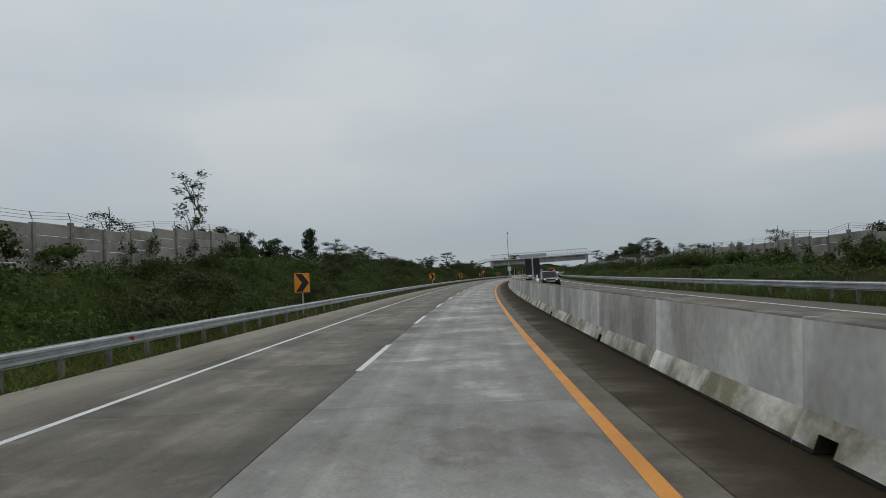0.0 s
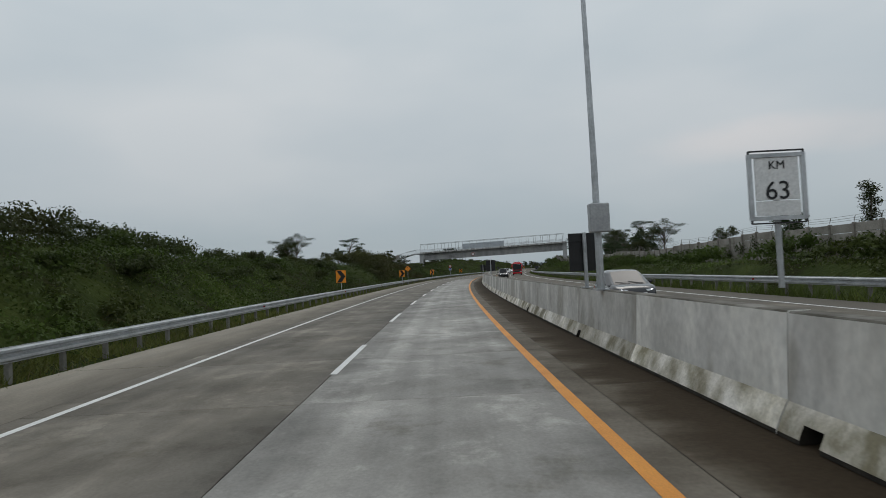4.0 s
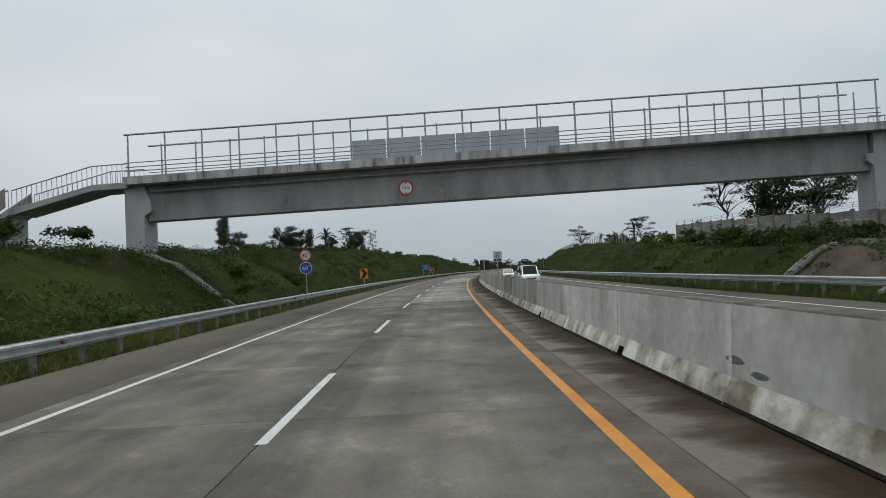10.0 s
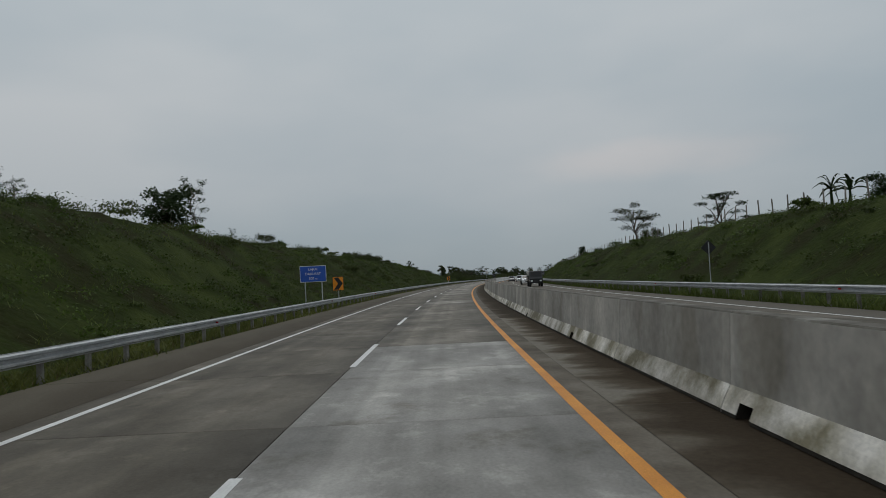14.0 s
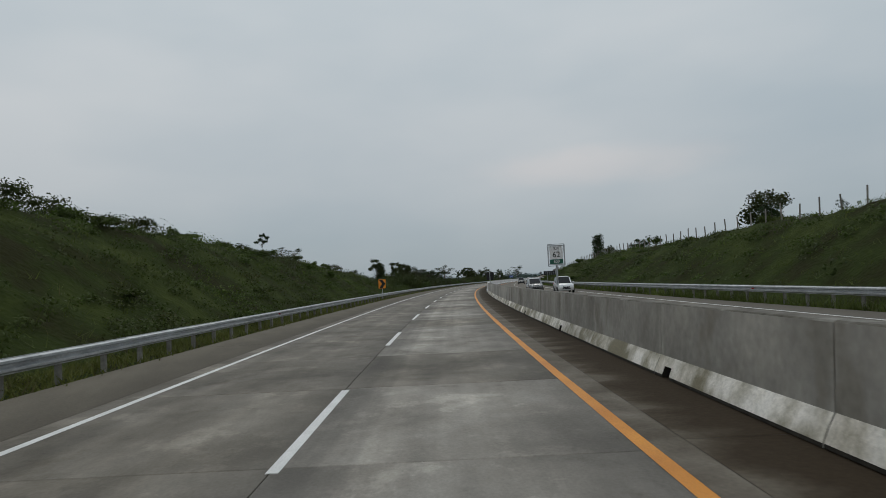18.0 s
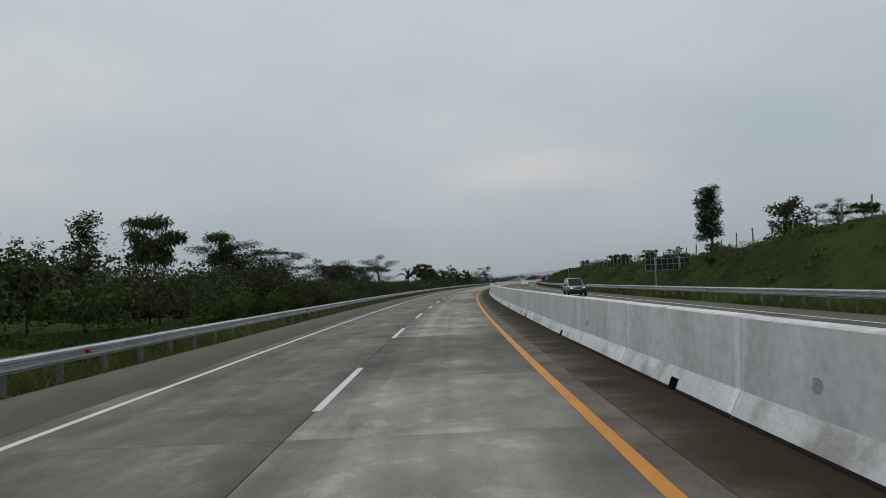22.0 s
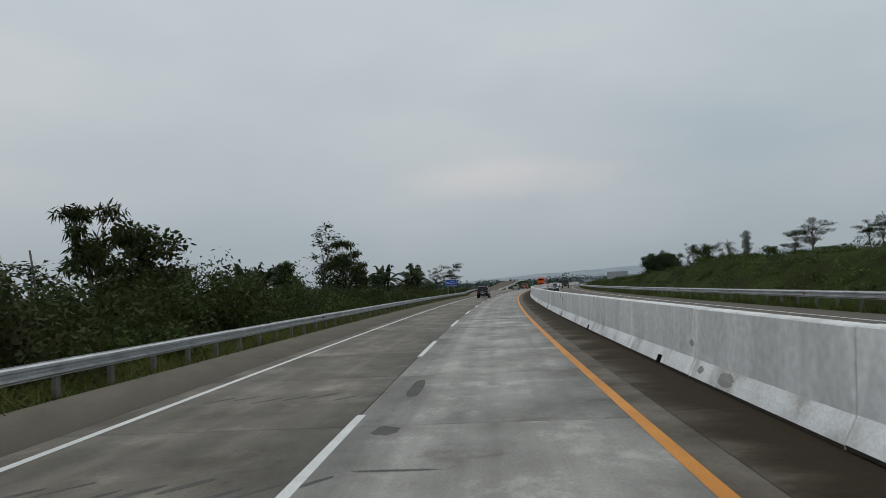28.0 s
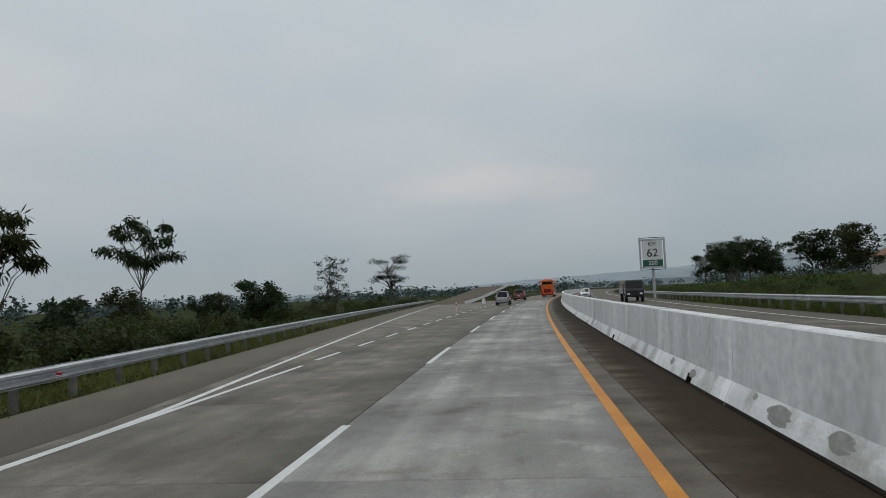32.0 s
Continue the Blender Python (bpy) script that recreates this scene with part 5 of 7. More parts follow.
def shell_leaves(n, centre, radii, leaf, wide, depth=0.55):
    """Leaves turned outwards, in the outer part of a mound or lump of foliage."""
    nn = unit(n)
    nn[:, 2] = np.abs(nn[:, 2]) * 1.15 - 0.3
    nn /= np.linalg.norm(nn, axis=1, keepdims=True)
    c = np.array(centre) + nn * np.array(radii) * (1.06 - depth * rng.random(n) ** 1.3)[:, None]
    up = nn / np.array(radii)
    up = up / np.linalg.norm(up, axis=1, keepdims=True) + unit(n) * 0.75
    d = np.cross(up, unit(n))
    d[:, 2] -= 0.2
    d /= np.maximum(np.linalg.norm(d, axis=1, keepdims=True), 1e-6)
    side = np.cross(d, up)
    side /= np.maximum(np.linalg.norm(side, axis=1, keepdims=True), 1e-6)
    ln, wd = (leaf * rng.uniform(0.5, 1.3, n))[:, None], (wide * rng.uniform(0.6, 1.3, n))[:, None]
    return np.stack([c - d * ln * 0.45 - side * wd * 0.55, c - d * ln * 0.3 + side * wd * 0.55, c + d * ln * 0.55], axis=1)


def blades(points, height, width, lean=0.45):
    """Upright grass blades as triangles."""
    n = len(points)
    a = rng.uniform(0, 2 * np.pi, n)
    side = np.stack([np.cos(a), np.sin(a), np.zeros(n)], axis=1)
    tip = np.stack([rng.normal(0, lean, n), rng.normal(0, lean, n), np.ones(n)], axis=1) * (height * rng.uniform(0.5, 1.3, n))[:, None]
    w = width * rng.uniform(0.6, 1.4, n)[:, None]
    return np.stack([points - side * w, points + side * w, points + tip], axis=1)


def scatter(n, s0, s1, pick):
    """n points on the land; pick(s, random number) gives the offset."""
    out = np.zeros((n, 3))
    for i in range(n):
        s = rng.uniform(s0, s1)
        o = pick(s, rng.random())
        out[i] = at(s, o, ground(s, o))
    return out


def left_bank(s, u):
    return -8.2 - parting(s) - u * (1.5 * max(along(LEFT_RISE, s), 1.5) + 3.0)


def right_bank(s, u):
    return 18.3 + u * (1.5 * max(along(RIGHT_RISE, s), 1.5) + 3.0)


def mounds(name, label, mat, n, s0, s1, pick, keep, width=(0.8, 2.2), tall=(0.3, 0.75), per=46, leaf=0.2):
    """Low rounded mounds of creepers and weeds; keep(noise) says where they grow."""
    out = []
    for _ in range(n):
        s = rng.uniform(s0, s1)
        o = pick(s, rng.random())
        if not keep(noise.noise(Vector((s * 0.11, o * 0.22, 9.0)))):
            continue
        w = rng.uniform(*width)
        out.append(shell_leaves(per, at(s, o, ground(s, o) - 0.05), (w / 2, w / 2 * rng.uniform(0.8, 1.2), w * rng.uniform(*tall)), leaf, leaf * 0.6))
    tagged(new(name, quads(name, np.concatenate(out), mat)), label, "weeds", kind="stuff")


def right_face(s, u):
    return right_bank(s, u ** 0.8)


mounds("bank_weeds", "leafy weeds and creepers over the cut bank", M_LEAF, 4200, -20, 620, left_bank, lambda q: q > -0.2, (0.8, 2.6), (0.14, 0.34), 90, 0.15)
mounds("bank_weeds", "thick leafy growth over the bank", M_LEAF, 1000, -20, 190, left_bank, lambda q: True, (0.9, 2.4), (0.2, 0.45), 66, 0.18)
mounds("bank_weeds", "dark shrubby weeds in patches on the bank", M_WEED, 1900, -20, 620, left_bank, lambda q: q < 0.0, (1.0, 2.8), (0.18, 0.42), 90, 0.16)
mounds("bank_weeds", "leafy weeds over the bank beyond the road", M_LEAF, 3600, -10, 1000, right_face, lambda q: q > -0.2, (1.0, 2.8), (0.1, 0.26), 56, 0.2)
mounds("bank_weeds", "dark weeds in patches beyond the road", M_WEED, 1000, -10, 1000, right_face, lambda q: q < -0.06, (0.9, 2.4), (0.14, 0.35), 46, 0.24)
for pick, label in ((left_bank, "long green grass on the bank"), (right_bank, "long grass on the bank beyond the road")):
    pts = scatter(9500, -20, 1000, pick)
    pts = np.repeat(pts, 8, axis=0) + rng.normal(0, 0.25, (len(pts) * 8, 3)) * np.array([1, 1, 0.05])
    tagged(new("bank_grass", quads("bank_grass", blades(pts, 0.27, 0.017, 0.8), M_GREEN_GRASS)), label, "grass", kind="stuff")
    pts = scatter(5000, -20, 1000, pick)
    tagged(new("dry_grass", quads("dry_grass", blades(pts, 0.32, 0.014, 0.8), M_DRY)), "yellowing dry grass on the bank", "grass", kind="stuff")
verge = scatter(150000, -20, 960, lambda s, u: -6.15 - parting(s) - 2.2 * u ** (0.45 + 0.35 * noise.noise(Vector((s * 0.3, 0, 0)))))
tagged(new("verge_grass", quads("verge_grass", blades(verge, 0.24, 0.024, 0.7), M_VERGE)), "short grass along the shoulder edge", "grass", kind="stuff")
verge = scatter(9000, -20, 960, lambda s, u: -6.45 - parting(s) - 1.6 * u)
tagged(new("verge_grass", quads("verge_grass", blades(verge, 0.24, 0.018), M_DRY)), "dry short grass along the shoulder edge", "grass", kind="stuff")
verge = scatter(45000, 0, 960, lambda s, u: 16.72 + 1.5 * u * u)
tagged(new("verge_grass", quads("verge_grass", blades(verge, 0.5, 0.035), M_GREEN_GRASS)), "grass verge below the far guardrail", "grass", kind="stuff")
verge = scatter(6000, 0, 960, lambda s, u: 16.75 + 1.6 * u)
tagged(new("verge_grass", quads("verge_grass", blades(verge, 0.26, 0.02), M_DRY)), "dry grass verge below the far guardrail", "grass", kind="stuff")


def bushes(label, mat, spots, per=470, leaf=0.17, fill=22):
    """Rounded, uneven bushes: spots of (s, off, width, height)."""
    out = []
    for s, o, w, h in spots:
        g = ground(s, o)
        lumps = 7
        for k in range(lumps):
            a = rng.uniform(0, 2 * np.pi)
            c = at(s + 0.35 * w * math.cos(a), o + 0.35 * w * math.sin(a), g + h * rng.uniform(0.25, 0.72))
            out.append(shell_leaves(per // lumps, c, (0.33 * w, 0.33 * w, 0.3 * h), leaf, leaf * 0.65, 0.75))
            out.append(shell_leaves(fill, c, (0.25 * w, 0.25 * w, 0.23 * h), 0.075 * min(w, h, 2.6) + 0.06, 0.055 * min(w, h, 2.6) + 0.04, 0.7))
            out.append(leaves(ball(per // lumps // 4, c, (0.33 * w, 0.33 * w, 0.31 * h), 0.5), leaf * 1.1, leaf * 0.5, 0.1, 0.3)[:, [0, 1, 2]])
    tagged(new("bushes", quads("bushes", np.concatenate(out), mat)), label, "bushes", kind="stuff")


def spots(n, s0, s1, pick, w, h):
    out = []
    for _ in range(n):
        s = rng.uniform(s0, s1)
        out.append((s, pick(s, rng.random()), rng.uniform(*w), rng.uniform(*h)))
    return out


def left_top(s, u):
    return -8.0 - 1.5 * max(along(LEFT_RISE, s), 0.6) - 4.5 * u


def right_top(s, u):
    return 18.6 + 1.5 * max(along(RIGHT_RISE, s), 0.6) + 5.0 * u


bushes("dark green bushes along the top of the bank", M_LEAF3,
       spots(40, 20, 150, left_bank, (1.4, 2.8), (1.0, 1.9)) + spots(46, 72, 150, left_top, (2.0, 3.2), (1.1, 2.2)) + spots(24, 150, 184, left_bank, (1.0, 2.0), (0.6, 1.2))
       + spots(30, 240, 300, left_top, (1.2, 2.4), (0.6, 1.4)) + spots(34, 315, 580, left_top, (1.2, 2.6), (0.6, 1.5)) + spots(18, 498, 532, left_top, (2.0, 3.0), (1.2, 2.0)))
bushes("tall olive-brown shrubs before the footbridge", M_OLIVE,
       spots(42, 205, 247, left_top, (2.4, 4.0), (1.8, 3.2)) + spots(34, 204, 252, lambda s, u: -9.2 - 3.8 * u, (2.0, 3.4), (1.4, 2.4)))
bushes("mixed green bushes on the banks", M_LEAF,
       spots(44, -10, 180, left_bank, (1.0, 2.4), (0.6, 1.4)) + spots(60, 240, 580, left_bank, (0.8, 2.0), (0.5, 1.1)) + spots(60, 250, 560, left_top, (1.0, 2.2), (0.5, 1.3)))
bushes("mixed green bushes beyond the road", M_LEAF,
       spots(70, 20, 330, right_top, (1.2, 2.4), (0.7, 1.5)) + spots(70, 340, 900, right_top, (0.9, 2.2), (0.5, 1.2)) + spots(60, 60, 900, right_bank, (0.8, 2.0), (0.4, 0.9)) + spots(40, 284, 338, lambda s, u: 22.6 + 2.4 * u, (1.2, 2.2), (0.8, 1.7)) + spots(120, 24, 250, lambda s, u: 22.0 + 1.7 * u, (1.4, 2.6), (1.0, 1.8)), 200, 0.27, 10)
bushes("dense dark roadside thicket", M_LEAF3,
       spots(165, 614, 900, lambda s, u: -9.4 - 6 * u, (2.6, 4.6), (2.6, 4.0)) + spots(60, 616, 880, lambda s, u: -15 - 8 * u, (3.0, 5.0), (3.2, 4.8)) + spots(10, 606, 640, lambda s, u: -11 - 6 * u, (3.0, 4.6), (2.0, 3.0))
       + spots(14, 866, 902, lambda s, u: -9.6 - 3 * u, (2.0, 3.0), (1.6, 2.4)) + spots(16, 838, 868, lambda s, u: -9.6 - 5 * u, (2.0, 3.2), (1.7, 2.8)) + spots(30, 902, 940, lambda s, u: -13 - parting(s) - 10 * u, (2.2, 3.6), (1.8, 3.0)) + spots(26, 640, 676, lambda s, u: -11 - 5 * u, (2.6, 4.2), (3.5, 4.4)) + spots(26, 820, 842, lambda s, u: -11 - 6 * u, (2.6, 4.0), (3.0, 4.2)) + spots(34, 772, 818, lambda s, u: -10.5 - 5 * u, (2.6, 4.0), (4.2, 5.4)) + spots(60, 655, 760, lambda s, u: -10.5 - 5 * u, (2.6, 4.4), (2.8, 4.0)) + spots(50, 880, 1040, lambda s, u: -13 - parting(s) - 14 * u, (2.4, 4.0), (1.8, 3.2)), 640, 0.2, 36)
bushes("lighter green roadside thicket", M_LEAF,
       spots(90, 612, 900, lambda s, u: -8.7 - 2.5 * u, (1.6, 2.8), (1.4, 2.6)) + spots(30, 900, 1030, lambda s, u: -10 - parting(s) - 8 * u, (1.6, 2.8), (1.0, 2.0)), 400, 0.19)
# creepers on the fence posts
bushes("creepers climbing the fence posts", M_LEAF3, [(24 + 2.4 * i, 24.0, 0.75, rng.uniform(1.4, 2.7)) for i in range(0, 62) if i % 5 != 3] + [(181 + 2.4 * i, 25.3, 0.8, rng.uniform(1.2, 2.6)) for i in range(0, 50, 2)]
       + [(12 + 2.4 * i, -14.1, 0.8, rng.uniform(1.0, 2.2)) for i in (1, 3, 4, 6, 8, 9, 11, 13, 14)], 110, 0.13)


# ---- trees: one model of a kind, in two or three variants ----
def limb_tree(seed, layers, trunk_r, crown, leaf, wide, per, bare=0.35, mat=None, level=0.75, hang=0.35):
    """crown: list of pads (x, y, z, rx, rz) on a tree one metre high; limbs run from the trunk to each pad."""
    r = random.Random(seed)
    bend = [(r.uniform(-0.02, 0.02) * k, r.uniform(-0.02, 0.02) * k, k / 5 * layers) for k in range(6)]
    shapes = [tube(bend, [trunk_r * (1 - 0.13 * k) for k in range(6)], 7)]
    out = []
    for x, y, z, rx, rz in crown:
        base = min(layers * 0.98, max(bare, z - 0.22 - 0.3 * math.hypot(x, y)))
        k = base / layers * 5
        i = min(int(k), 4)
        p0 = tuple(bend[i][c] + (bend[i + 1][c] - bend[i][c]) * (k - i) for c in range(3))
        mid = (p0[0] + (x - p0[0]) * 0.45, p0[1] + (y - p0[1]) * 0.45, p0[2] + (z - p0[2]) * 0.62)
        shapes.append(tube([p0, mid, (x, y, z - rz * 0.3)], [trunk_r * 0.36, trunk_r * 0.22, trunk_r * 0.08], 5))
        c = ball(per, (x, y, z), (rx, rx, rz), 0.25)
        out.append(leaves(c, leaf, wide, hang, level))
    return mesh("trunk", both(*shapes), M_BARK, smooth=True), quads("crown", np.concatenate(out), mat or M_LEAF2)


def pads(seed, n, z0, z1, reach, rx, rz, dome=0.0):
    r = random.Random(seed)
    out = []
    for i in range(n):
        u = (i + 0.5) / n
        a = i * 2.4 + r.uniform(-0.4, 0.4)
        d = reach * math.sqrt(u) * r.uniform(0.75, 1.1)
        z = z1 - (z1 - z0) * r.random() - dome * (d / reach) ** 2
        out.append((d * math.cos(a), d * math.sin(a), z, rx * r.uniform(0.75, 1.25), rz * r.uniform(0.75, 1.25)))
    return out


def column(seed, n, z0, z1, reach, r0):
    r = random.Random(seed)
    return [(reach * math.cos(i * 2.4) * r.uniform(0.3, 1), reach * math.sin(i * 2.4) * r.uniform(0.3, 1), z0 + (z1 - z0) * i / (n - 1), r0 * r.uniform(0.8, 1.2), r0 * 0.75) for i in range(n)]


def banana(seed):
    r = random.Random(seed)
    out = []
    for k in range(12):
        a = 2.4 * k + r.uniform(-0.3, 0.3)
        ln, up = r.uniform(0.44, 0.6), radians((20, 45, 65, 80)[k % 4] + r.uniform(-10, 6))
        n = 14
        prev = None
        for i in range(n + 1):
            u = i / n
            d = ln * (math.cos(up) * u + 0.2 * u * u)
            z = 0.42 + ln * (math.sin(up) * u - 0.62 * u ** 2.3)
            w = 0.045 * math.sin(math.pi * min(1, 0.1 + 0.9 * u) ** 0.8) * r.uniform(0.75, 1.1) + 0.003
            c = np.array((d * math.cos(a), d * math.sin(a), z))
            sd = np.array((-math.sin(a), math.cos(a), 0.0))
            row = (c - sd * w + (0, 0, -w * 0.5), c, c + sd * w + (0, 0, -w * 0.5))
            if prev is not None and r.random() < 0.8:
                out.append([prev[0], prev[1], row[1], row[0]])
            if prev is not None and r.random() < 0.8:
                out.append([prev[1], prev[2], row[2], row[1]])
            prev = row
    out = np.array(out)
    grow_z = 1.0 / out[:, :, 2].max()
    out[:, :, 2] *= grow_z
    stem = tube([(0, 0, 0), (0.008, 0, 0.24 * grow_z), (0, 0.006, 0.46 * grow_z)], [0.045, 0.036, 0.022], 8)
    return mesh("stem", stem, M_BANANA, smooth=True), quads("leaves", out, M_BANANA)


MODELS = {
    "layered": [limb_tree(1, 0.8, 0.022, pads(1, 19, 0.46, 0.96, 0.34, 0.135, 0.055), 0.043, 0.0166, 195, mat=M_LEAF2, level=0.85),
                limb_tree(2, 0.78, 0.02, pads(2, 17, 0.4, 0.96, 0.32, 0.135, 0.055), 0.043, 0.0166, 200, mat=M_LEAF3, level=0.85),
                limb_tree(3, 0.85, 0.02, pads(8, 15, 0.45, 0.97, 0.3, 0.12, 0.03), 0.041, 0.0151, 175, mat=M_LEAF2, level=0.85)],
    "round": [limb_tree(4, 0.7, 0.026, pads(3, 20, 0.38, 0.9, 0.34, 0.15, 0.11, 0.12), 0.046, 0.027, 165, 0.25, M_LEAF2, 0.4),
              limb_tree(5, 0.72, 0.024, pads(4, 18, 0.32, 0.9, 0.3, 0.15, 0.12, 0.1), 0.043, 0.026, 170, 0.2, M_LEAF3, 0.4)],
    "tall": [limb_tree(6, 0.9, 0.016, column(5, 18, 0.34, 0.92, 0.1, 0.1), 0.025, 0.0144, 350, 0.3, M_LEAF2, 0.4),
             limb_tree(7, 0.9, 0.015, column(6, 12, 0.3, 0.94, 0.07, 0.1), 0.025, 0.0144, 245, 0.25, M_LEAF3, 0.4)],
    "sparse": [limb_tree(8, 0.85, 0.013, pads(7, 16, 0.4, 0.97, 0.22, 0.085, 0.06), 0.032, 0.0144, 59, 0.3, M_LEAF2, 0.5),
               limb_tree(9, 0.85, 0.012, column(9, 14, 0.34, 0.97, 0.14, 0.07), 0.032, 0.0130, 63, 0.3, M_LEAF2, 0.5)],
    "feathery": [limb_tree(10, 0.85, 0.014, pads(21, 14, 0.6, 0.95, 0.3, 0.11, 0.05), 0.072, 0.0144, 140, 0.4, M_LEAF3, 0.45, 1.3),
                 limb_tree(11, 0.85, 0.014, pads(22, 12, 0.52, 0.94, 0.27, 0.12, 0.06), 0.072, 0.0158, 157, 0.35, M_LEAF3, 0.45, 1.3),
                 limb_tree(12, 0.85, 0.013, pads(23, 16, 0.62, 0.96, 0.36, 0.1, 0.045), 0.065, 0.0144, 131, 0.45, M_LEAF2, 0.45, 1.2)],
    "banana": [banana(12), banana(13), banana(14)],
}
WORDS = {
    "layered": ("flat-topped green tree with layered boughs above the bank", "tree"), "round": ("dense round-headed dark green tree", "tree"),
    "tall": ("tall narrow leafy tree with a bare lower trunk", "tree"), "sparse": ("thin young tree with sparse leaves", "tree"),
    "feathery": ("slender tree with drooping feathery leaves", "tree"), "banana": ("banana plant with long torn green leaves", "banana plant"),
}
SPREAD = {"layered": 1.2, "round": 1.05, "tall": 1.15, "sparse": 1.3, "feathery": 0.74, "banana": 1.0}
grown = [0]


def grow(kind, s, off, top, wide=1.0):
    """A tree at s, off whose head reaches the height top over the road."""
    v = MODELS[kind]
    trunk, crown = v[grown[0] % len(v)]
    grown[0] += 1
    g = ground(s, off) - 0.1
    h = max(top - g, 1.2)
    t = thing("banana_plant" if kind == "banana" else "tree", *WORDS[kind], place(s, off, g, random.uniform(0, 360)) @ Matrix.Diagonal((h * wide * SPREAD[kind], h * wide * SPREAD[kind], h * 1.02, 1)),
              "banana plants" if kind == "banana" else "trees along the motorway")
    part(trunk.name.split(".")[0], trunk, t)
    part(crown.name.split(".")[0], crown, t)


grow("tall", 118.2, -30.0, 11.6)
grow("layered", 121.0, -26.0, 9.6)
grow("layered", 279.0, -30.0, 12.3)
grow("layered", 274.9, -15.5, 6.6)
grow("banana", 398.0, -25.0, 11.2)
grow("layered", 394.0, -19.8, 11.2)
grow("round", 452.0, -31.0, 14.8)
grow("sparse", 445.0, -25.0, 13.5)
grow("feathery", 547.5, -15.2, 6.8)
grow("feathery", 616.0, -15.9, 6.6)
grow("layered", 718.9, -14.2, 7.3)
grow("sparse", 835.3, -13.5, 7.8)
grow("feathery", 839.3, -12.8, 6.8)
grow("round", 871.6, -22.0, 8.0)
grow("feathery", 936.0, -23.7, 7.9)
grow("layered", 1048.0, -35.6, 11.6)
grow("banana", 898.0, -15.9, 5.6)
grow("layered", 348.8, 55.0, 17.1)
grow("banana", 427.8, 41.0, 11.3)
grow("round", 674.3, 37.0, 9.6)
grow("tall", 697.9, 36.5, 13.8)
grow("round", 615.9, 57.0, 16.9)
grow("sparse", 32.3, -15.5, 6.5)
grow("sparse", 40.8, -15.0, 9.0)
grow("round", 55.5, -20.0, 7.2)
grow("round", 67.0, -22.0, 7.2)
grow("round", 62.3, -20.0, 7.2)
grow("round", 59.8, -14.0, 5.0)
grow("round", 92.3, -28.0, 8.7)
grow("round", 92.9, -26.0, 7.6)
grow("layered", 115.3, -19.0, 7.6)
grow("layered", 113.1, -20.0, 7.8)
grow("layered", 123.1, -18.0, 7.0)
grow("layered", 203.0, -24.0, 7.9)
grow("layered", 196.4, -20.0, 8.1)
grow("round", 192.0, -20.0, 7.0)
grow("sparse", 213.1, -24.0, 6.2)
grow("round", 214.3, -20.0, 6.2)
grow("feathery", 218.2, -19.0, 6.6)
grow("sparse", 217.6, -16.0, 6.6)
grow("feathery", 218.5, -15.0, 6.8)
grow("feathery", 214.9, -18.0, 6.2)
grow("feathery", 261.8, -17.0, 7.4)
grow("round", 291.6, -22.0, 7.2)
grow("sparse", 240.0, -16.0, 5.4)
grow("round", 270.4, -16.0, 5.6)
grow("tall", 328.8, -19.0, 7.8)
grow("round", 335.9, -20.0, 7.1)
grow("round", 353.9, -20.0, 8.9)
grow("round", 326.2, -18.0, 5.9)
grow("round", 356.4, -20.0, 8.2)
grow("round", 361.7, -20.0, 8.8)
grow("tall", 370.8, -21.0, 9.3)
grow("banana", 398.6, -24.0, 9.8)
grow("round", 384.0, -21.0, 9.1)
grow("banana", 392.0, -20.0, 8.2)
grow("banana", 398.7, -20.0, 9.5)
grow("sparse", 411.1, -22.0, 9.0)
grow("sparse", 409.9, -20.0, 8.4)
grow("sparse", 445.2, -21.0, 8.1)
grow("round", 499.1, -20.0, 7.7)
grow("layered", 506.2, -20.0, 7.9)
grow("round", 495.1, -19.0, 7.1)
grow("layered", 568.6, -18.0, 6.6)
grow("round", 548.9, -19.0, 6.5)
grow("layered", 560.0, -17.0, 6.4)
grow("tall", 627.3, -17.0, 6.3)
grow("round", 613.2, -20.0, 5.0)
grow("round", 616.3, -24.0, 4.8)
grow("feathery", 640.9, -16.0, 6.6)
grow("layered", 651.1, -15.0, 6.4)
grow("tall", 628.8, -13.0, 5.3)
grow("feathery", 637.8, -14.0, 6.1)
grow("feathery", 648.4, -14.0, 6.1)
grow("sparse", 656.1, -14.0, 5.8)
grow("sparse", 632.7, -18.0, 4.7)
grow("layered", 660.8, -14.0, 5.7)
grow("layered", 652.7, -13.0, 5.4)
grow("round", 676.2, -20.0, 5.1)
grow("layered", 685.4, -16.0, 5.6)
grow("round", 705.8, -18.0, 6.0)
grow("layered", 683.5, -14.0, 5.2)
grow("round", 697.8, -16.0, 5.5)
grow("layered", 712.8, -19.0, 5.5)
grow("round", 696.1, -13.0, 5.3)
grow("banana", 774.3, -17.0, 6.0)
grow("feathery", 769.4, -14.0, 6.5)
grow("feathery", 777.0, -14.0, 7.1)
grow("feathery", 787.4, -14.0, 7.1)
grow("round", 808.6, -16.0, 6.6)
grow("feathery", 803.3, -15.0, 6.1)
grow("round", 811.6, -17.0, 4.7)
grow("banana", 828.5, -17.0, 4.4)
grow("banana", 826.3, -18.0, 4.3)
grow("sparse", 800.7, -16.0, 4.8)
grow("round", 836.0, -18.0, 5.0)
grow("tall", 828.6, -15.0, 4.5)
grow("banana", 885.2, -19.0, 5.8)
grow("tall", 859.0, -14.0, 3.9)
grow("round", 872.0, -19.0, 4.9)
grow("banana", 881.1, -17.0, 5.7)
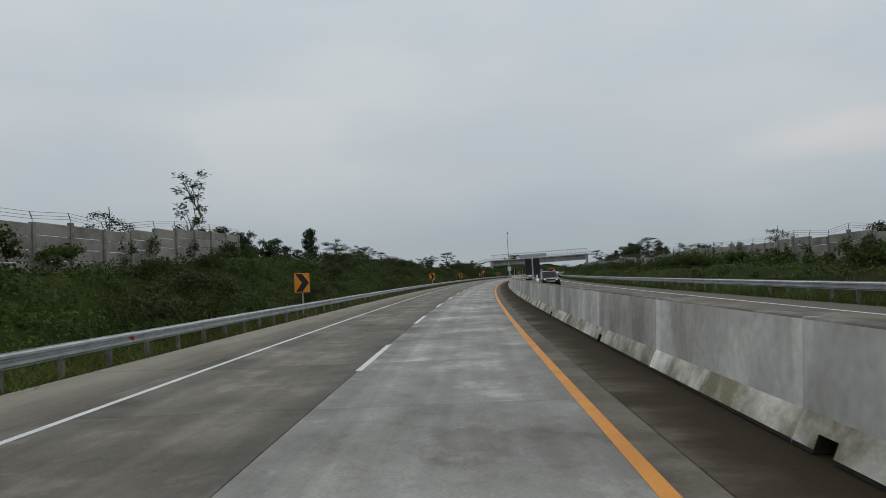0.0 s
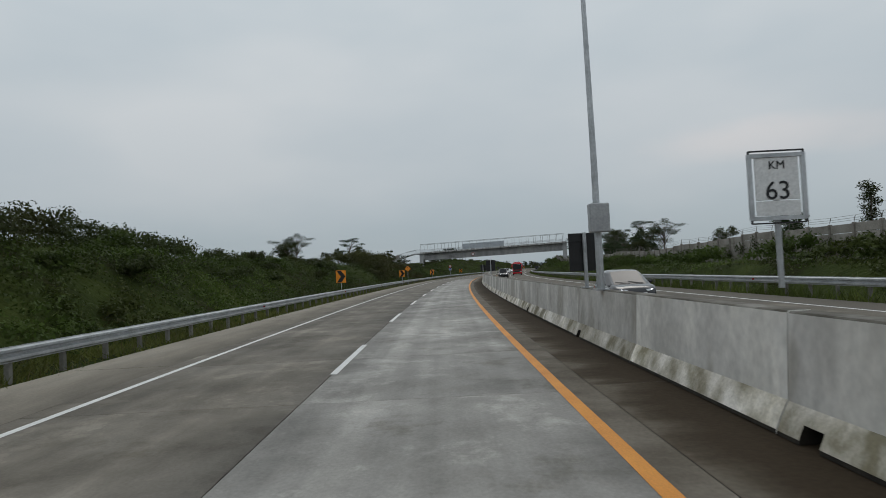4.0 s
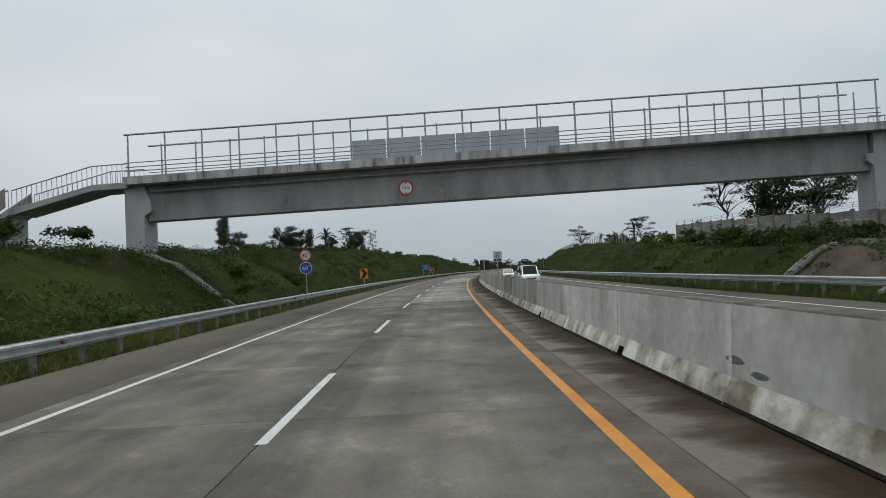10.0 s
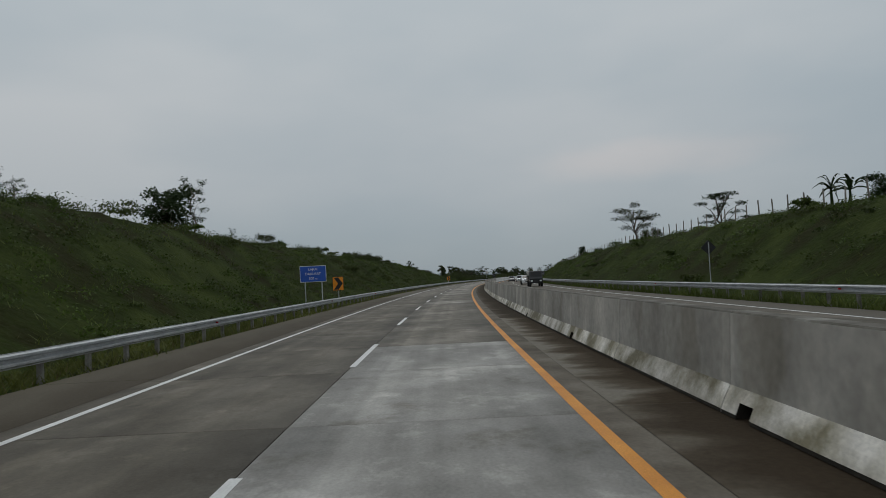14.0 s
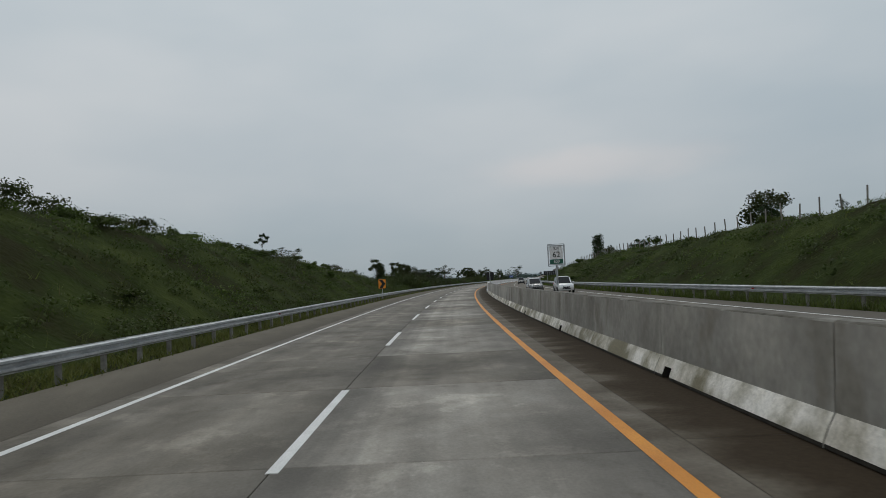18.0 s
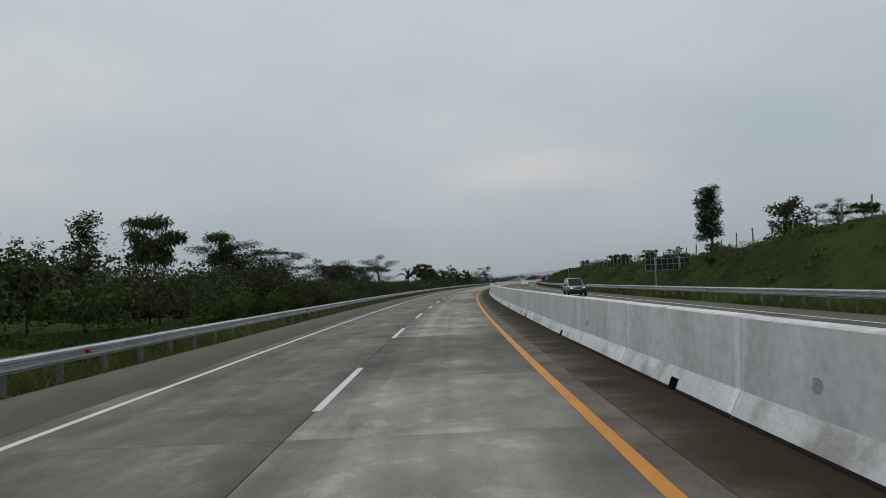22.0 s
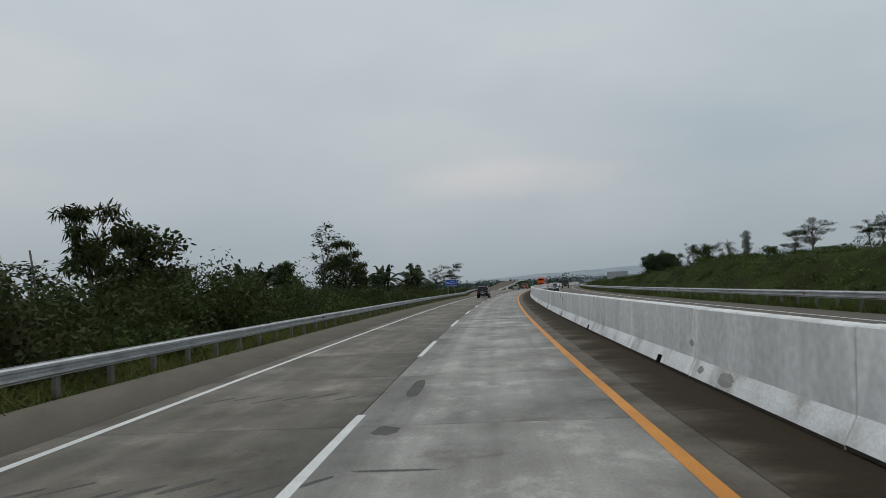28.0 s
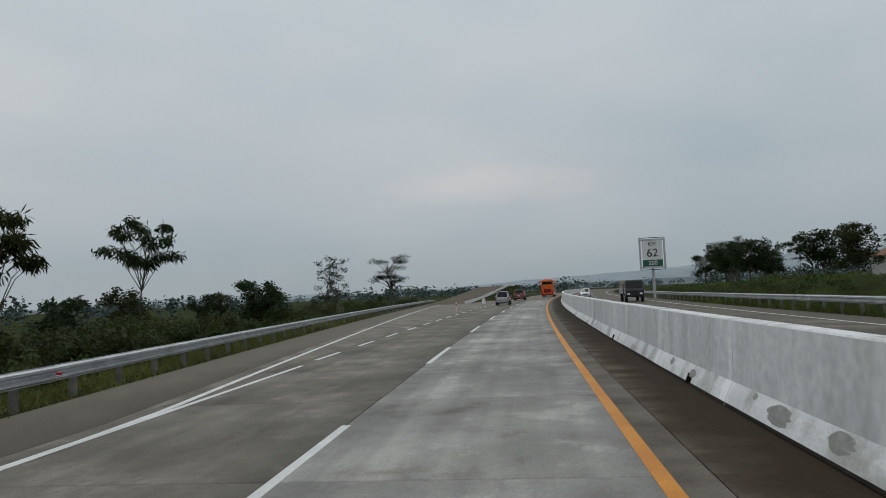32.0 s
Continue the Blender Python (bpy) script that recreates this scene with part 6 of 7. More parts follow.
grow("banana", 878.3, -17.0, 4.8)
grow("tall", 876.4, -20.0, 5.2)
grow("tall", 886.7, -15.0, 4.4)
grow("banana", 888.3, -14.0, 5.0)
grow("banana", 888.6, -13.5, 4.5)
grow("banana", 891.0, -14.0, 4.8)
grow("banana", 886.9, -14.0, 4.2)
grow("banana", 893.8, -14.5, 4.8)
grow("sparse", 990.6, -28.0, 8.0)
grow("round", 959.8, -26.0, 4.7)
grow("feathery", 918.4, -19.0, 6.2)
grow("round", 977.4, -34.0, 5.2)
grow("sparse", 992.7, -30.0, 7.9)
grow("round", 930.9, -26.0, 3.0)
grow("round", 940.4, -28.0, 3.8)
grow("round", 973.6, -40.0, 3.6)
grow("round", 985.3, -44.0, 4.0)
grow("round", 275.4, 45.0, 11.0)
grow("tall", 166.6, 40.0, 8.0)
grow("layered", 155.1, 44.0, 6.7)
grow("round", 100.6, 38.0, 5.0)
grow("sparse", 74.5, 34.0, 6.2)
grow("round", 51.2, 32.0, 4.7)
grow("round", 81.4, 40.0, 3.7)
grow("round", 124.2, 40.0, 5.8)
grow("round", 194.6, 46.0, 7.7)
grow("sparse", 129.9, 44.0, 5.5)
grow("sparse", 77.9, 34.0, 3.9)
grow("round", 363.5, 48.0, 15.6)
grow("layered", 262.7, 46.0, 11.5)
grow("round", 232.0, 50.0, 8.1)
grow("round", 145.0, 34.0, 5.5)
grow("layered", 130.4, 32.0, 4.9)
grow("layered", 257.6, 40.0, 7.3)
grow("round", 237.0, 36.0, 6.5)
grow("round", 260.6, 38.0, 5.9)
grow("layered", 347.5, 46.0, 12.2)
grow("round", 247.3, 32.0, 6.5)
grow("round", 236.7, 34.0, 5.9)
grow("sparse", 244.4, 36.0, 5.9)
grow("layered", 262.8, 36.0, 7.2)
grow("layered", 286.0, 38.0, 8.1)
grow("round", 272.4, 36.0, 7.3)
grow("layered", 344.5, 44.0, 12.3)
grow("round", 264.2, 34.0, 4.0)
grow("layered", 306.8, 40.0, 8.5)
grow("layered", 310.0, 44.0, 8.7)
grow("layered", 336.4, 46.0, 12.9)
grow("layered", 537.1, 60.0, 19.8)
grow("tall", 348.9, 40.0, 10.7)
grow("layered", 331.8, 38.0, 9.2)
grow("layered", 337.6, 31.0, 11.5)
grow("layered", 353.2, 34.0, 6.6)
grow("round", 429.4, 36.0, 8.7)
grow("sparse", 420.5, 34.0, 7.6)
grow("banana", 437.5, 38.0, 9.4)
grow("banana", 433.1, 34.0, 8.9)
grow("round", 557.2, 34.0, 8.2)
grow("sparse", 602.2, 34.0, 7.5)
grow("layered", 515.1, 36.0, 15.4)
grow("sparse", 611.5, 36.0, 8.0)
grow("sparse", 536.6, 30.0, 6.6)
grow("round", 616.6, 34.0, 7.2)
grow("round", 619.2, 34.0, 7.4)
grow("sparse", 599.5, 32.0, 7.6)
grow("round", 794.6, 40.0, 8.0)
grow("sparse", 610.6, 31.0, 7.0)
grow("round", 600.5, 31.0, 7.4)
grow("sparse", 631.7, 31.0, 7.6)
grow("round", 726.3, 34.0, 5.5)
grow("layered", 822.0, 40.0, 6.6)
grow("layered", 653.2, 31.0, 6.8)
grow("layered", 694.6, 30.0, 5.1)
grow("round", 706.4, 30.0, 5.7)
grow("round", 674.2, 29.0, 5.0)
grow("feathery", 687.2, 29.0, 5.0)
grow("layered", 723.4, 32.0, 5.1)
grow("layered", 766.7, 34.0, 5.8)
grow("round", 736.9, 32.0, 6.2)
grow("layered", 743.9, 30.0, 5.1)
grow("sparse", 720.7, 30.0, 5.1)
grow("round", 707.8, 30.0, 4.7)
grow("sparse", 758.7, 30.0, 5.1)
grow("round", 744.6, 31.0, 6.3)
grow("layered", 731.5, 31.0, 5.6)
grow("layered", 754.0, 30.0, 5.4)
grow("layered", 858.4, 38.0, 8.0)
grow("sparse", 729.1, 28.0, 4.6)
grow("round", 798.6, 30.0, 6.8)
grow("sparse", 834.7, 34.0, 7.0)
grow("round", 919.0, 40.0, 8.6)
grow("layered", 852.9, 34.0, 6.2)
grow("round", 799.5, 28.0, 4.5)
grow("round", 1046.4, 44.0, 11.2)
grow("tall", 875.5, 36.0, 7.7)
grow("layered", 832.9, 32.0, 5.7)
grow("sparse", 953.6, 44.0, 9.8)
grow("round", 1127.9, 46.0, 11.3)
grow("round", 989.4, 44.0, 8.7)
grow("sparse", 892.2, 38.0, 8.5)
grow("layered", 921.9, 42.0, 8.4)
grow("round", 1013.5, 48.0, 10.3)
grow("round", 1107.1, 50.0, 12.7)
grow("round", 904.5, 30.0, 6.2)
grow("tall", 991.7, 44.0, 8.7)
grow("round", 1076.3, 46.0, 12.1)
grow("feathery", 939.8, 36.0, 7.3)
grow("round", 1112.5, 50.0, 14.7)
grow("layered", 1014.1, 46.0, 8.8)
grow("round", 1046.6, 48.0, 9.8)
grow("layered", 1092.5, 50.0, 13.8)
grow("feathery", 1019.5, 46.0, 8.9)
grow("feathery", 991.6, 44.0, 8.7)
grow("round", 1059.9, 50.0, 8.9)

# far belts of trees and hills, their haze put into the colours
belt = []
for i in range(420):
    s = rng.uniform(150, 1500)
    if i % 2:
        o = -rng.uniform(60, 160)
    else:
        o = rng.uniform(60, 170)
    h = rng.uniform(4, 8)
    c = at(s, o, ground(s, o) + h * 0.5)
    belt.append(leaves(ball(70, c, (h * 0.6, h * 0.6, h * 0.5), 0.3), 1.3, 0.8, 0.2, 0.4))
for i in range(110):
    s = rng.uniform(640, 900)
    o = -rng.uniform(95, 185)
    h = rng.uniform(7, 12)
    c = at(s, o, ground(s, o) + h * 0.5)
    belt.append(leaves(ball(90, c, (h * 0.5, h * 0.5, h * 0.5), 0.3), 1.2, 0.8, 0.2, 0.4))
for i in range(260):
    s = rng.uniform(1250, 1900)
    o = rng.uniform(-500, 320)
    if -16 < o < 26:
        continue
    h = rng.uniform(5, 10)
    c = at(s, o, h * 0.45)
    belt.append(leaves(ball(60, c, (h * 0.8, h * 0.8, h * 0.5), 0.3), 2.0, 1.2, 0.2, 0.4))
tagged(new("far_woods", quads("far_woods", np.concatenate(belt), M_FARTREES)), "belts of distant trees in haze-paled colour", "woods", kind="stuff")


def ridge(name, radius, low, high, seed, a0, a1, mat):
    v, f = [], []
    n = 120
    for i in range(n + 1):
        a = a0 + (a1 - a0) * i / n
        climb = min(max((a - 0.42) / 0.5, 0.0), 1.0)
        z = low + (high - low) * climb * climb * (3 - 2 * climb) + 0.25 * high * noise.noise(Vector((a * 4.0, seed, 0.3))) + 0.08 * high * noise.noise(Vector((a * 23, seed, 2.0)))
        for k, zz in ((1.0, -12.0), (1.04, z * 0.6), (1.1, z)):
            v.append((radius * k * math.sin(a), 300 + radius * k * math.cos(a), zz))
        if i:
            for k in range(2):
                q = 3 * i + k
                f.append((q - 3, q, q + 1, q - 2))
    me = bpy.data.meshes.new(name)
    me.from_pydata(v, [], f)
    me.polygons.foreach_set("use_smooth", [True] * len(f))
    me.materials.append(mat)
    tagged(new(name, me), "low hills coloured blue-grey for haze", "hills", kind="structure")


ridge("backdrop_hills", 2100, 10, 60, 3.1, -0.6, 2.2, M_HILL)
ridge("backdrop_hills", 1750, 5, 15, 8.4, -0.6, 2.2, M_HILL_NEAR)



house = thing("house", "far pale house with a brown hipped roof among trees", "house", place(1030, 70, ground(1030, 70) - 0.3, 30))
part("wall", mesh("wall", box(0, 0, 2.2, 15, 9, 4.4), M_WALL, 0.03), house)
part("roof", mesh("roof", ring_loft([[(-8.2, -5.2, 4.3), (8.2, -5.2, 4.3), (8.2, 5.2, 4.3), (-8.2, 5.2, 4.3)], [(-3.4, -0.3, 7.2), (3.4, -0.3, 7.2), (3.4, 0.3, 7.2), (-3.4, 0.3, 7.2)]]), M_ROOF, 0.04), house)
for x in (-5.2, -1.8, 1.8, 5.2):
    pane = part("window", mesh("window", box(x, -4.5, 2.4, 1.4, 0.1, 1.5), M_GLASS, 0.01), house)
    part("window_frame", mesh("window_frame", both(box(x, -4.56, 3.2, 1.6, 0.08, 0.1), box(x, -4.56, 1.6, 1.6, 0.08, 0.1), box(x - 0.75, -4.56, 2.4, 0.1, 0.08, 1.5), box(x + 0.75, -4.56, 2.4, 0.1, 0.08, 1.5)), M_SIGNWHITE), pane)


# ---- vehicles ----
def wheel_meshes(r, w):
    n = 20
    prof = [(r * 0.62, -w / 2), (r * 0.94, -w / 2), (r, -w * 0.36), (r, w * 0.36), (r * 0.94, w / 2), (r * 0.62, w / 2)]
    rings = [[(x, rr * math.cos(2 * math.pi * k / n), rr * math.sin(2 * math.pi * k / n)) for rr, x in prof] for k in range(n + 1)]
    tyre = mesh("tyre", ring_loft(rings, False), M_TYRE, smooth=True)
    spokes = [tube([(0, 0.0, 0.0), (0, r * 0.6 * math.cos(a), r * 0.6 * math.sin(a))], [r * 0.13, r * 0.09], 5) for a in [2 * math.pi * k / 6 for k in range(6)]]
    hoop = ring_loft([[(x, rr * math.cos(2 * math.pi * k / n), rr * math.sin(2 * math.pi * k / n)) for rr, x in ((r * 0.56, -w * 0.42), (r * 0.64, -w * 0.42), (r * 0.64, w * 0.42), (r * 0.56, w * 0.42))] for k in range(n + 1)], False)
    rim = mesh("rim", both(hoop, *spokes), M_RIM)
    back = mesh("brake_disc", prism([(r * 0.55 * math.cos(2 * math.pi * k / n), r * 0.55 * math.sin(2 * math.pi * k / n)) for k in range(n)], "x", -0.03, 0.03), M_PLASTIC)
    return tyre, rim, back


WHEELS = {"car": (wheel_meshes(0.31, 0.19), 0.31), "suv": (wheel_meshes(0.37, 0.24), 0.37), "truck": (wheel_meshes(0.47, 0.28), 0.47)}


def add_wheels(t, kind, xs, ys):
    (tyre, rim, back), r = WHEELS[kind]
    for y in ys:
        for x in xs:
            w = part("wheel", tyre, t, m=pose(x, y, r))
            part("rim", rim, w)
            part("brake_disc", back, w)


def section(w, z0, z1):
    half = [(w * 0.86, z0), (w * 0.97, z0 + 0.08), (w, z0 + 0.25 * (z1 - z0)), (w, z0 + 0.62 * (z1 - z0)), (w * 0.97, z1 - 0.05), (w * 0.9, z1)]
    return half + [(-x, z) for x, z in reversed(half)]


def car(name, label, m, paint_mat, L=4.2, W=1.66, H=1.68, belt=0.98, nose=0.82, hood=0.95, front=1.2, slope=0.85, back=0.3, kind="car", lit=True, rack=False, spoiler=False, bars=1):
    """hood: height of the bonnet at the windscreen; front: its length; slope, back: how far windscreen and tailgate lean."""
    t = thing(name, label, "car", m, "vehicles on the motorway")
    w, h2 = W / 2, L / 2
    cowl = h2 - front
    top_f, top_r = cowl - slope, -h2 + 0.07 + back
    span = top_f - top_r
    # (y, width, bottom, belt, top, half width of the top)
    st = [(-h2, 0.88, 0.46, belt - 0.16, belt - 0.13, 0.8), (-h2 + 0.07, 0.965, 0.33, belt - 0.02, belt + 0.02, 0.86), (top_r, 1.0, 0.25, belt, H - 0.05, 0.79), (top_r + 0.14, 1.0, 0.24, belt, H - 0.015, 0.8),
          (top_r + 0.3 * span, 1.0, 0.21, belt, H, 0.81), (top_r + 0.3 * span + 0.07, 1.0, 0.21, belt, H, 0.81), (top_r + 0.66 * span, 1.0, 0.2, belt - 0.01, H - 0.01, 0.81), (top_r + 0.66 * span + 0.06, 1.0, 0.2, belt - 0.01, H - 0.01, 0.81),
          (top_f - 0.02, 1.0, 0.21, belt - 0.02, H - 0.06, 0.79), (cowl, 1.0, 0.22, hood, hood + 0.03, 0.86), (cowl + 0.45 * front, 0.99, 0.22, hood - 0.03, hood + 0.0, 0.84), (h2 - 0.3, 0.95, 0.23, nose + 0.01, nose + 0.06, 0.8),
          (h2 - 0.1, 0.88, 0.25, nose - 0.09, nose - 0.03, 0.74), (h2, 0.74, 0.36, nose - 0.2, nose - 0.16, 0.62)]
    rows = []
    for y, k, zb, bz, tz, tw in st:
        a, mid = w * k, zb + 0.45 * (bz - zb)
        r = w * tw * min(1.0, k + 0.03)
        half = [(0.0, zb), (a * 0.84, zb), (a * 0.95, zb + 0.07), (a * 0.995, mid), (a, bz - 0.16), (a * 0.975, bz - 0.03), (a * 0.955, bz), (r, tz - min(0.07, 0.4 * (tz - bz))), (r * 0.86, tz - 0.012), (r * 0.45, tz + 0.012), (0.0, tz + 0.02)]
        rows.append([(x, y, z) for x, z in half] + [(-x, y, z) for x, z in half[-2:0:-1]])
    n = len(rows[0])
    verts = [p for r in rows for p in r]
    sets = {"body": []}
    for i in range(len(rows) - 1):
        for k in range(n):
            q = (i * n + k, i * n + (k + 1) % n, (i + 1) * n + (k + 1) % n, (i + 1) * n + k)
            key = "body"
            if k in (6, n - 7) and i in (3, 5, 7, 8):
                key = ("side_window", i, k)
            elif k in (6, n - 7) and i in (2, 4, 6):
                key = ("pillar", i, k)
            elif k in (8, 9, n - 10, n - 9) and i == 8:
                key = ("windscreen", 0, 0)
            elif k in (8, 9, n - 10, n - 9) and i == 1:
                key = ("rear_window", 0, 0)
            sets.setdefault(key, []).append(q)
    sets["body"] += [tuple(range(n)), tuple(range((len(rows) - 1) * n, len(rows) * n))]

    def piece(nm, faces, mat, smooth):
        used = sorted({i for q in faces for i in q})
        at_ = {v: j for j, v in enumerate(used)}
        return mesh(nm, ([verts[i] for i in used], [tuple(at_[i] for i in q) for q in faces]), mat, smooth=smooth)
    for key, faces in sets.items():
        if key == "body":
            part("body", piece("body", faces, paint_mat, True), t)
        else:
            part(key[0], piece(key[0], faces, M_PLASTIC if key[0] == "pillar" else M_GLASS, True), t)
    for sgn in (-1, 1):
        part("mirror", mesh("mirror", both(box(sgn * (w + 0.02), top_f + 0.28, belt + 0.03, 0.12, 0.05, 0.04), box(sgn * (w + 0.12), top_f + 0.28, belt + 0.09, 0.17, 0.13, 0.14)), paint_mat, 0.03, True, 2), t)
        for u in (0.36, 0.72):
            part("door_handle", mesh("door_handle", box(sgn * (w + 0.006), top_r + u * span, belt - 0.13, 0.03, 0.17, 0.035), M_CHROME, 0.008), t, "chrome door handle")
        for y in (top_r + 0.06, top_r + 0.315 * span, top_r + 0.68 * span, cowl - 0.12):
            part("door_seam", mesh("door_seam", box(sgn * (w - 0.001), y, (0.36 + belt) / 2 - 0.06, 0.008, 0.009, belt - 0.48), M_PLASTIC), t, "dark gap beside the door")
        part("sill", mesh("sill", box(sgn * (w * 0.965), -0.05, 0.27, 0.05, L - 2.5, 0.09), M_PLASTIC, 0.02), t, "black sill strip")
        if name == "people_carrier":
            red = [(0.765, belt - 0.17), (0.97, belt - 0.17), (0.985, belt - 0.03), (0.95, belt + 0.07), (0.9, belt + 0.12), (0.85, belt + 0.1), (0.79, belt - 0.02)]
            clear = [(0.765, belt - 0.18), (0.97, belt - 0.18), (1.0, belt - 0.38), (0.8, belt - 0.36)]
            lamp = part("tail_light", mesh("tail_light", prism([(sgn * w * u, z) for u, z in red], "y", -h2 - 0.012, -h2 + 0.2), M_TAIL, 0.012), t, "red upper tail light")
            edge = [((u - 0.875) * 1.1 + 0.875, (z - belt + 0.03) * 1.07 + belt - 0.03) for u, z in red]
            part("surround", mesh("surround", prism([(sgn * w * u, z) for u, z in edge], "y", -h2 + 0.01, -h2 + 0.05), M_CHROME, 0.004), lamp, "thin chrome edge")
            part("tail_light", mesh("tail_light", prism([(sgn * w * u, z) for u, z in clear], "y", -h2 - 0.012, -h2 + 0.16), M_CLEAR, 0.012), t, "clear lower tail light")
        else:
            part("tail_light", mesh("tail_light", box(sgn * w * 0.88, -h2 + 0.08, belt - 0.16, 0.24, 0.16, 0.15), M_TAIL, 0.04, True, 2), t, "red tail light")
        head = part("headlight", mesh("headlight", prism([(-0.2, -0.035), (0.19, -0.055), (0.21, 0.0), (0.19, 0.05), (-0.2, 0.03)], "y", -0.12, 0.02), M_LAMP, 0.015), t, "clear swept headlight",
                    m=pose(sgn * w * 0.665, h2 - 0.13, nose - 0.075, 0, 0, -sgn * 33) @ Matrix.Diagonal((sgn, 1, 1.15, 1)))
        if lit:
            part("lamp", mesh("lamp", disc(0.045, 0.02, 0.035, 14, 0.0, 0.0), M_LIT), head, "lit headlamp")
        part("fog_lamp", mesh("fog_lamp", disc(0.05, -0.02, 0.02, 14), M_LAMP), t, "round fog lamp", m=pose(sgn * w * 0.68, h2 - 0.1, 0.47, 0, 0, -sgn * 25))
        for y0 in (-h2 + 0.78, h2 - 0.82):
            r = 0.37 if kind == "car" else 0.44
            # no wheel well is cut: a black half-disc stands in for its shade
            part("arch", mesh("arch", prism([(y0 + r * math.cos(a), r - 0.06 + r * math.sin(a)) for a in [math.pi * k / 14 for k in range(15)]], "x", sgn * (w - 0.08), sgn * (w + 0.002)), M_PLASTIC), t, "black half-disc for the shaded wheel-arch gap")
    part("grille", mesh("grille", box(0, h2 - 0.03, nose - 0.22, W * 0.46, 0.08, 0.16), M_PLASTIC, 0.025), t, "black front grille")
    for b in range(bars):
        part("grille_bar", mesh("grille_bar", box(0, h2 + 0.014, nose - 0.17 - 0.05 * b, W * (0.44 - 0.02 * b), 0.02, 0.022), M_CHROME, 0.005), t, "chrome grille bar")
    part("emblem", mesh("emblem", disc(0.05, h2 + 0.02, h2 + 0.035, 16, 0, nose - 0.2), M_CHROME), t, "plain oval chrome emblem")
    part("lower_grille", mesh("lower_grille", box(0, h2 - 0.04, 0.45, W * 0.5, 0.08, 0.13), M_PLASTIC, 0.02), t)
    part("front_plate", mesh("front_plate", box(0, h2 + 0.012, 0.56, 0.42, 0.02, 0.12), M_BLACK), t)
    part("wiper", mesh("wiper", both(tube([(-0.5, cowl + 0.0, hood + 0.055), (0.05, cowl - 0.12, hood + 0.13)], 0.012, 5), tube([(0.0, cowl + 0.02, hood + 0.055), (0.55, cowl - 0.1, hood + 0.12)], 0.012, 5)), M_PLASTIC), t)
    part("rear_bumper", mesh("rear_bumper", box(0, -h2 + 0.02, 0.47, W * 0.95, 0.2, 0.26), paint_mat, 0.07, True, 2), t)
    part("rear_plate", mesh("rear_plate", box(0, -h2 - 0.01, belt - 0.34, 0.42, 0.03, 0.14), M_BLACK), t)
    part("plate_mark", mesh("plate_mark", box(0, -h2 - 0.03, belt - 0.33, 0.34, 0.008, 0.05), M_LAMP), t, "pale bar on the number plate")
    part("tailgate_trim", mesh("tailgate_trim", box(0, -h2 - 0.004, belt - 0.23, W * 0.5, 0.04, 0.03), M_CHROME, 0.006), t, "chrome tailgate bar")
    part("tailgate_line", mesh("tailgate_line", box(0, -h2 + 0.055, belt + 0.0, W * 0.72, 0.03, 0.014), M_CHROME), t, "thin chrome line under the rear window")
    part("emblem", mesh("emblem", disc(0.055, -h2 + 0.0, -h2 + 0.06, 16, 0, belt - 0.09), M_CHROME), t, "plain oval chrome emblem")
    part("bumper_trim", mesh("bumper_trim", box(0, -h2 - 0.084, 0.42, W * 0.56, 0.015, 0.018), M_CHROME), t, "thin chrome bumper strip")
    if spoiler:
        part("spoiler", mesh("spoiler", prism([(top_r - 0.1, H - 0.1), (top_r + 0.2, H - 0.04), (top_r + 0.24, H + 0.012), (top_r - 0.1, H - 0.055)], "x", -w * 0.72, w * 0.72), paint_mat, 0.015), t)
    if rack:
        for sgn in (-1, 1):
            part("roof_rail", mesh("roof_rail", tube([(sgn * w * 0.68, top_r + 0.2, H - 0.02), (sgn * w * 0.68, top_r + 0.3, H + 0.05), (sgn * w * 0.68, top_f - 0.4, H + 0.05), (sgn * w * 0.68, top_f - 0.3, H - 0.02)], 0.018, 6), M_CHROME), t)
    add_wheels(t, kind, (-(w - 0.05), w - 0.05), (-h2 + 0.78, h2 - 0.82))
    return t


MPV = dict(L=4.2, W=1.66, H=1.68)
SUV = dict(L=4.75, W=1.84, H=1.82, belt=1.12, nose=1.02, hood=1.12, front=1.3, slope=0.85, back=0.35, kind="suv", bars=3)
HATCH = dict(L=3.8, W=1.65, H=1.5, belt=0.92, nose=0.8, hood=0.92, front=0.95, slope=0.9, back=0.3)
VAN = dict(L=4.7, W=1.7, H=1.85, belt=1.05, nose=0.9, hood=1.02, front=0.8, slope=0.75, back=0.2)


def lane(s, off, away=False):
    return place(s, off, 0.0, 0 if away else 180)


car("people_carrier", "black people carrier with chrome trim in the outer lane", lane(873.6, -1.38, True), P_BLACK, **MPV, lit=False, spoiler=True)
car("people_carrier", "silver people carrier far ahead in the outer lane", lane(978, -1.8, True), P_SILVER, **MPV, lit=False)
car("off_roader", "dark maroon off-roader far ahead in the outer lane", lane(1012, -1.9, True), P_MAROON, **SUV, lit=False)
car("off_roader", "dark off-roader with lit lamps and roof rails on the opposite carriageway", lane(69.6, 9.2), P_BLACK, **SUV, rack=True)
car("people_carrier", "white people carrier on the opposite carriageway", lane(83.6, 9.4), P_WHITE, **MPV, lit=False)
car("off_roader", "black off-roader with lit lamps on the opposite carriageway", lane(97.2, 11.4), P_BLACK, **SUV)
car("saloon", "dark saloon far along the opposite carriageway", lane(132, 9.2), P_GREY, **HATCH)
car("people_carrier", "dark grey people carrier with bright grille on the opposite carriageway", lane(232.8, 9.2), P_GREY, **dict(MPV, L=4.55, W=1.76, H=1.76))
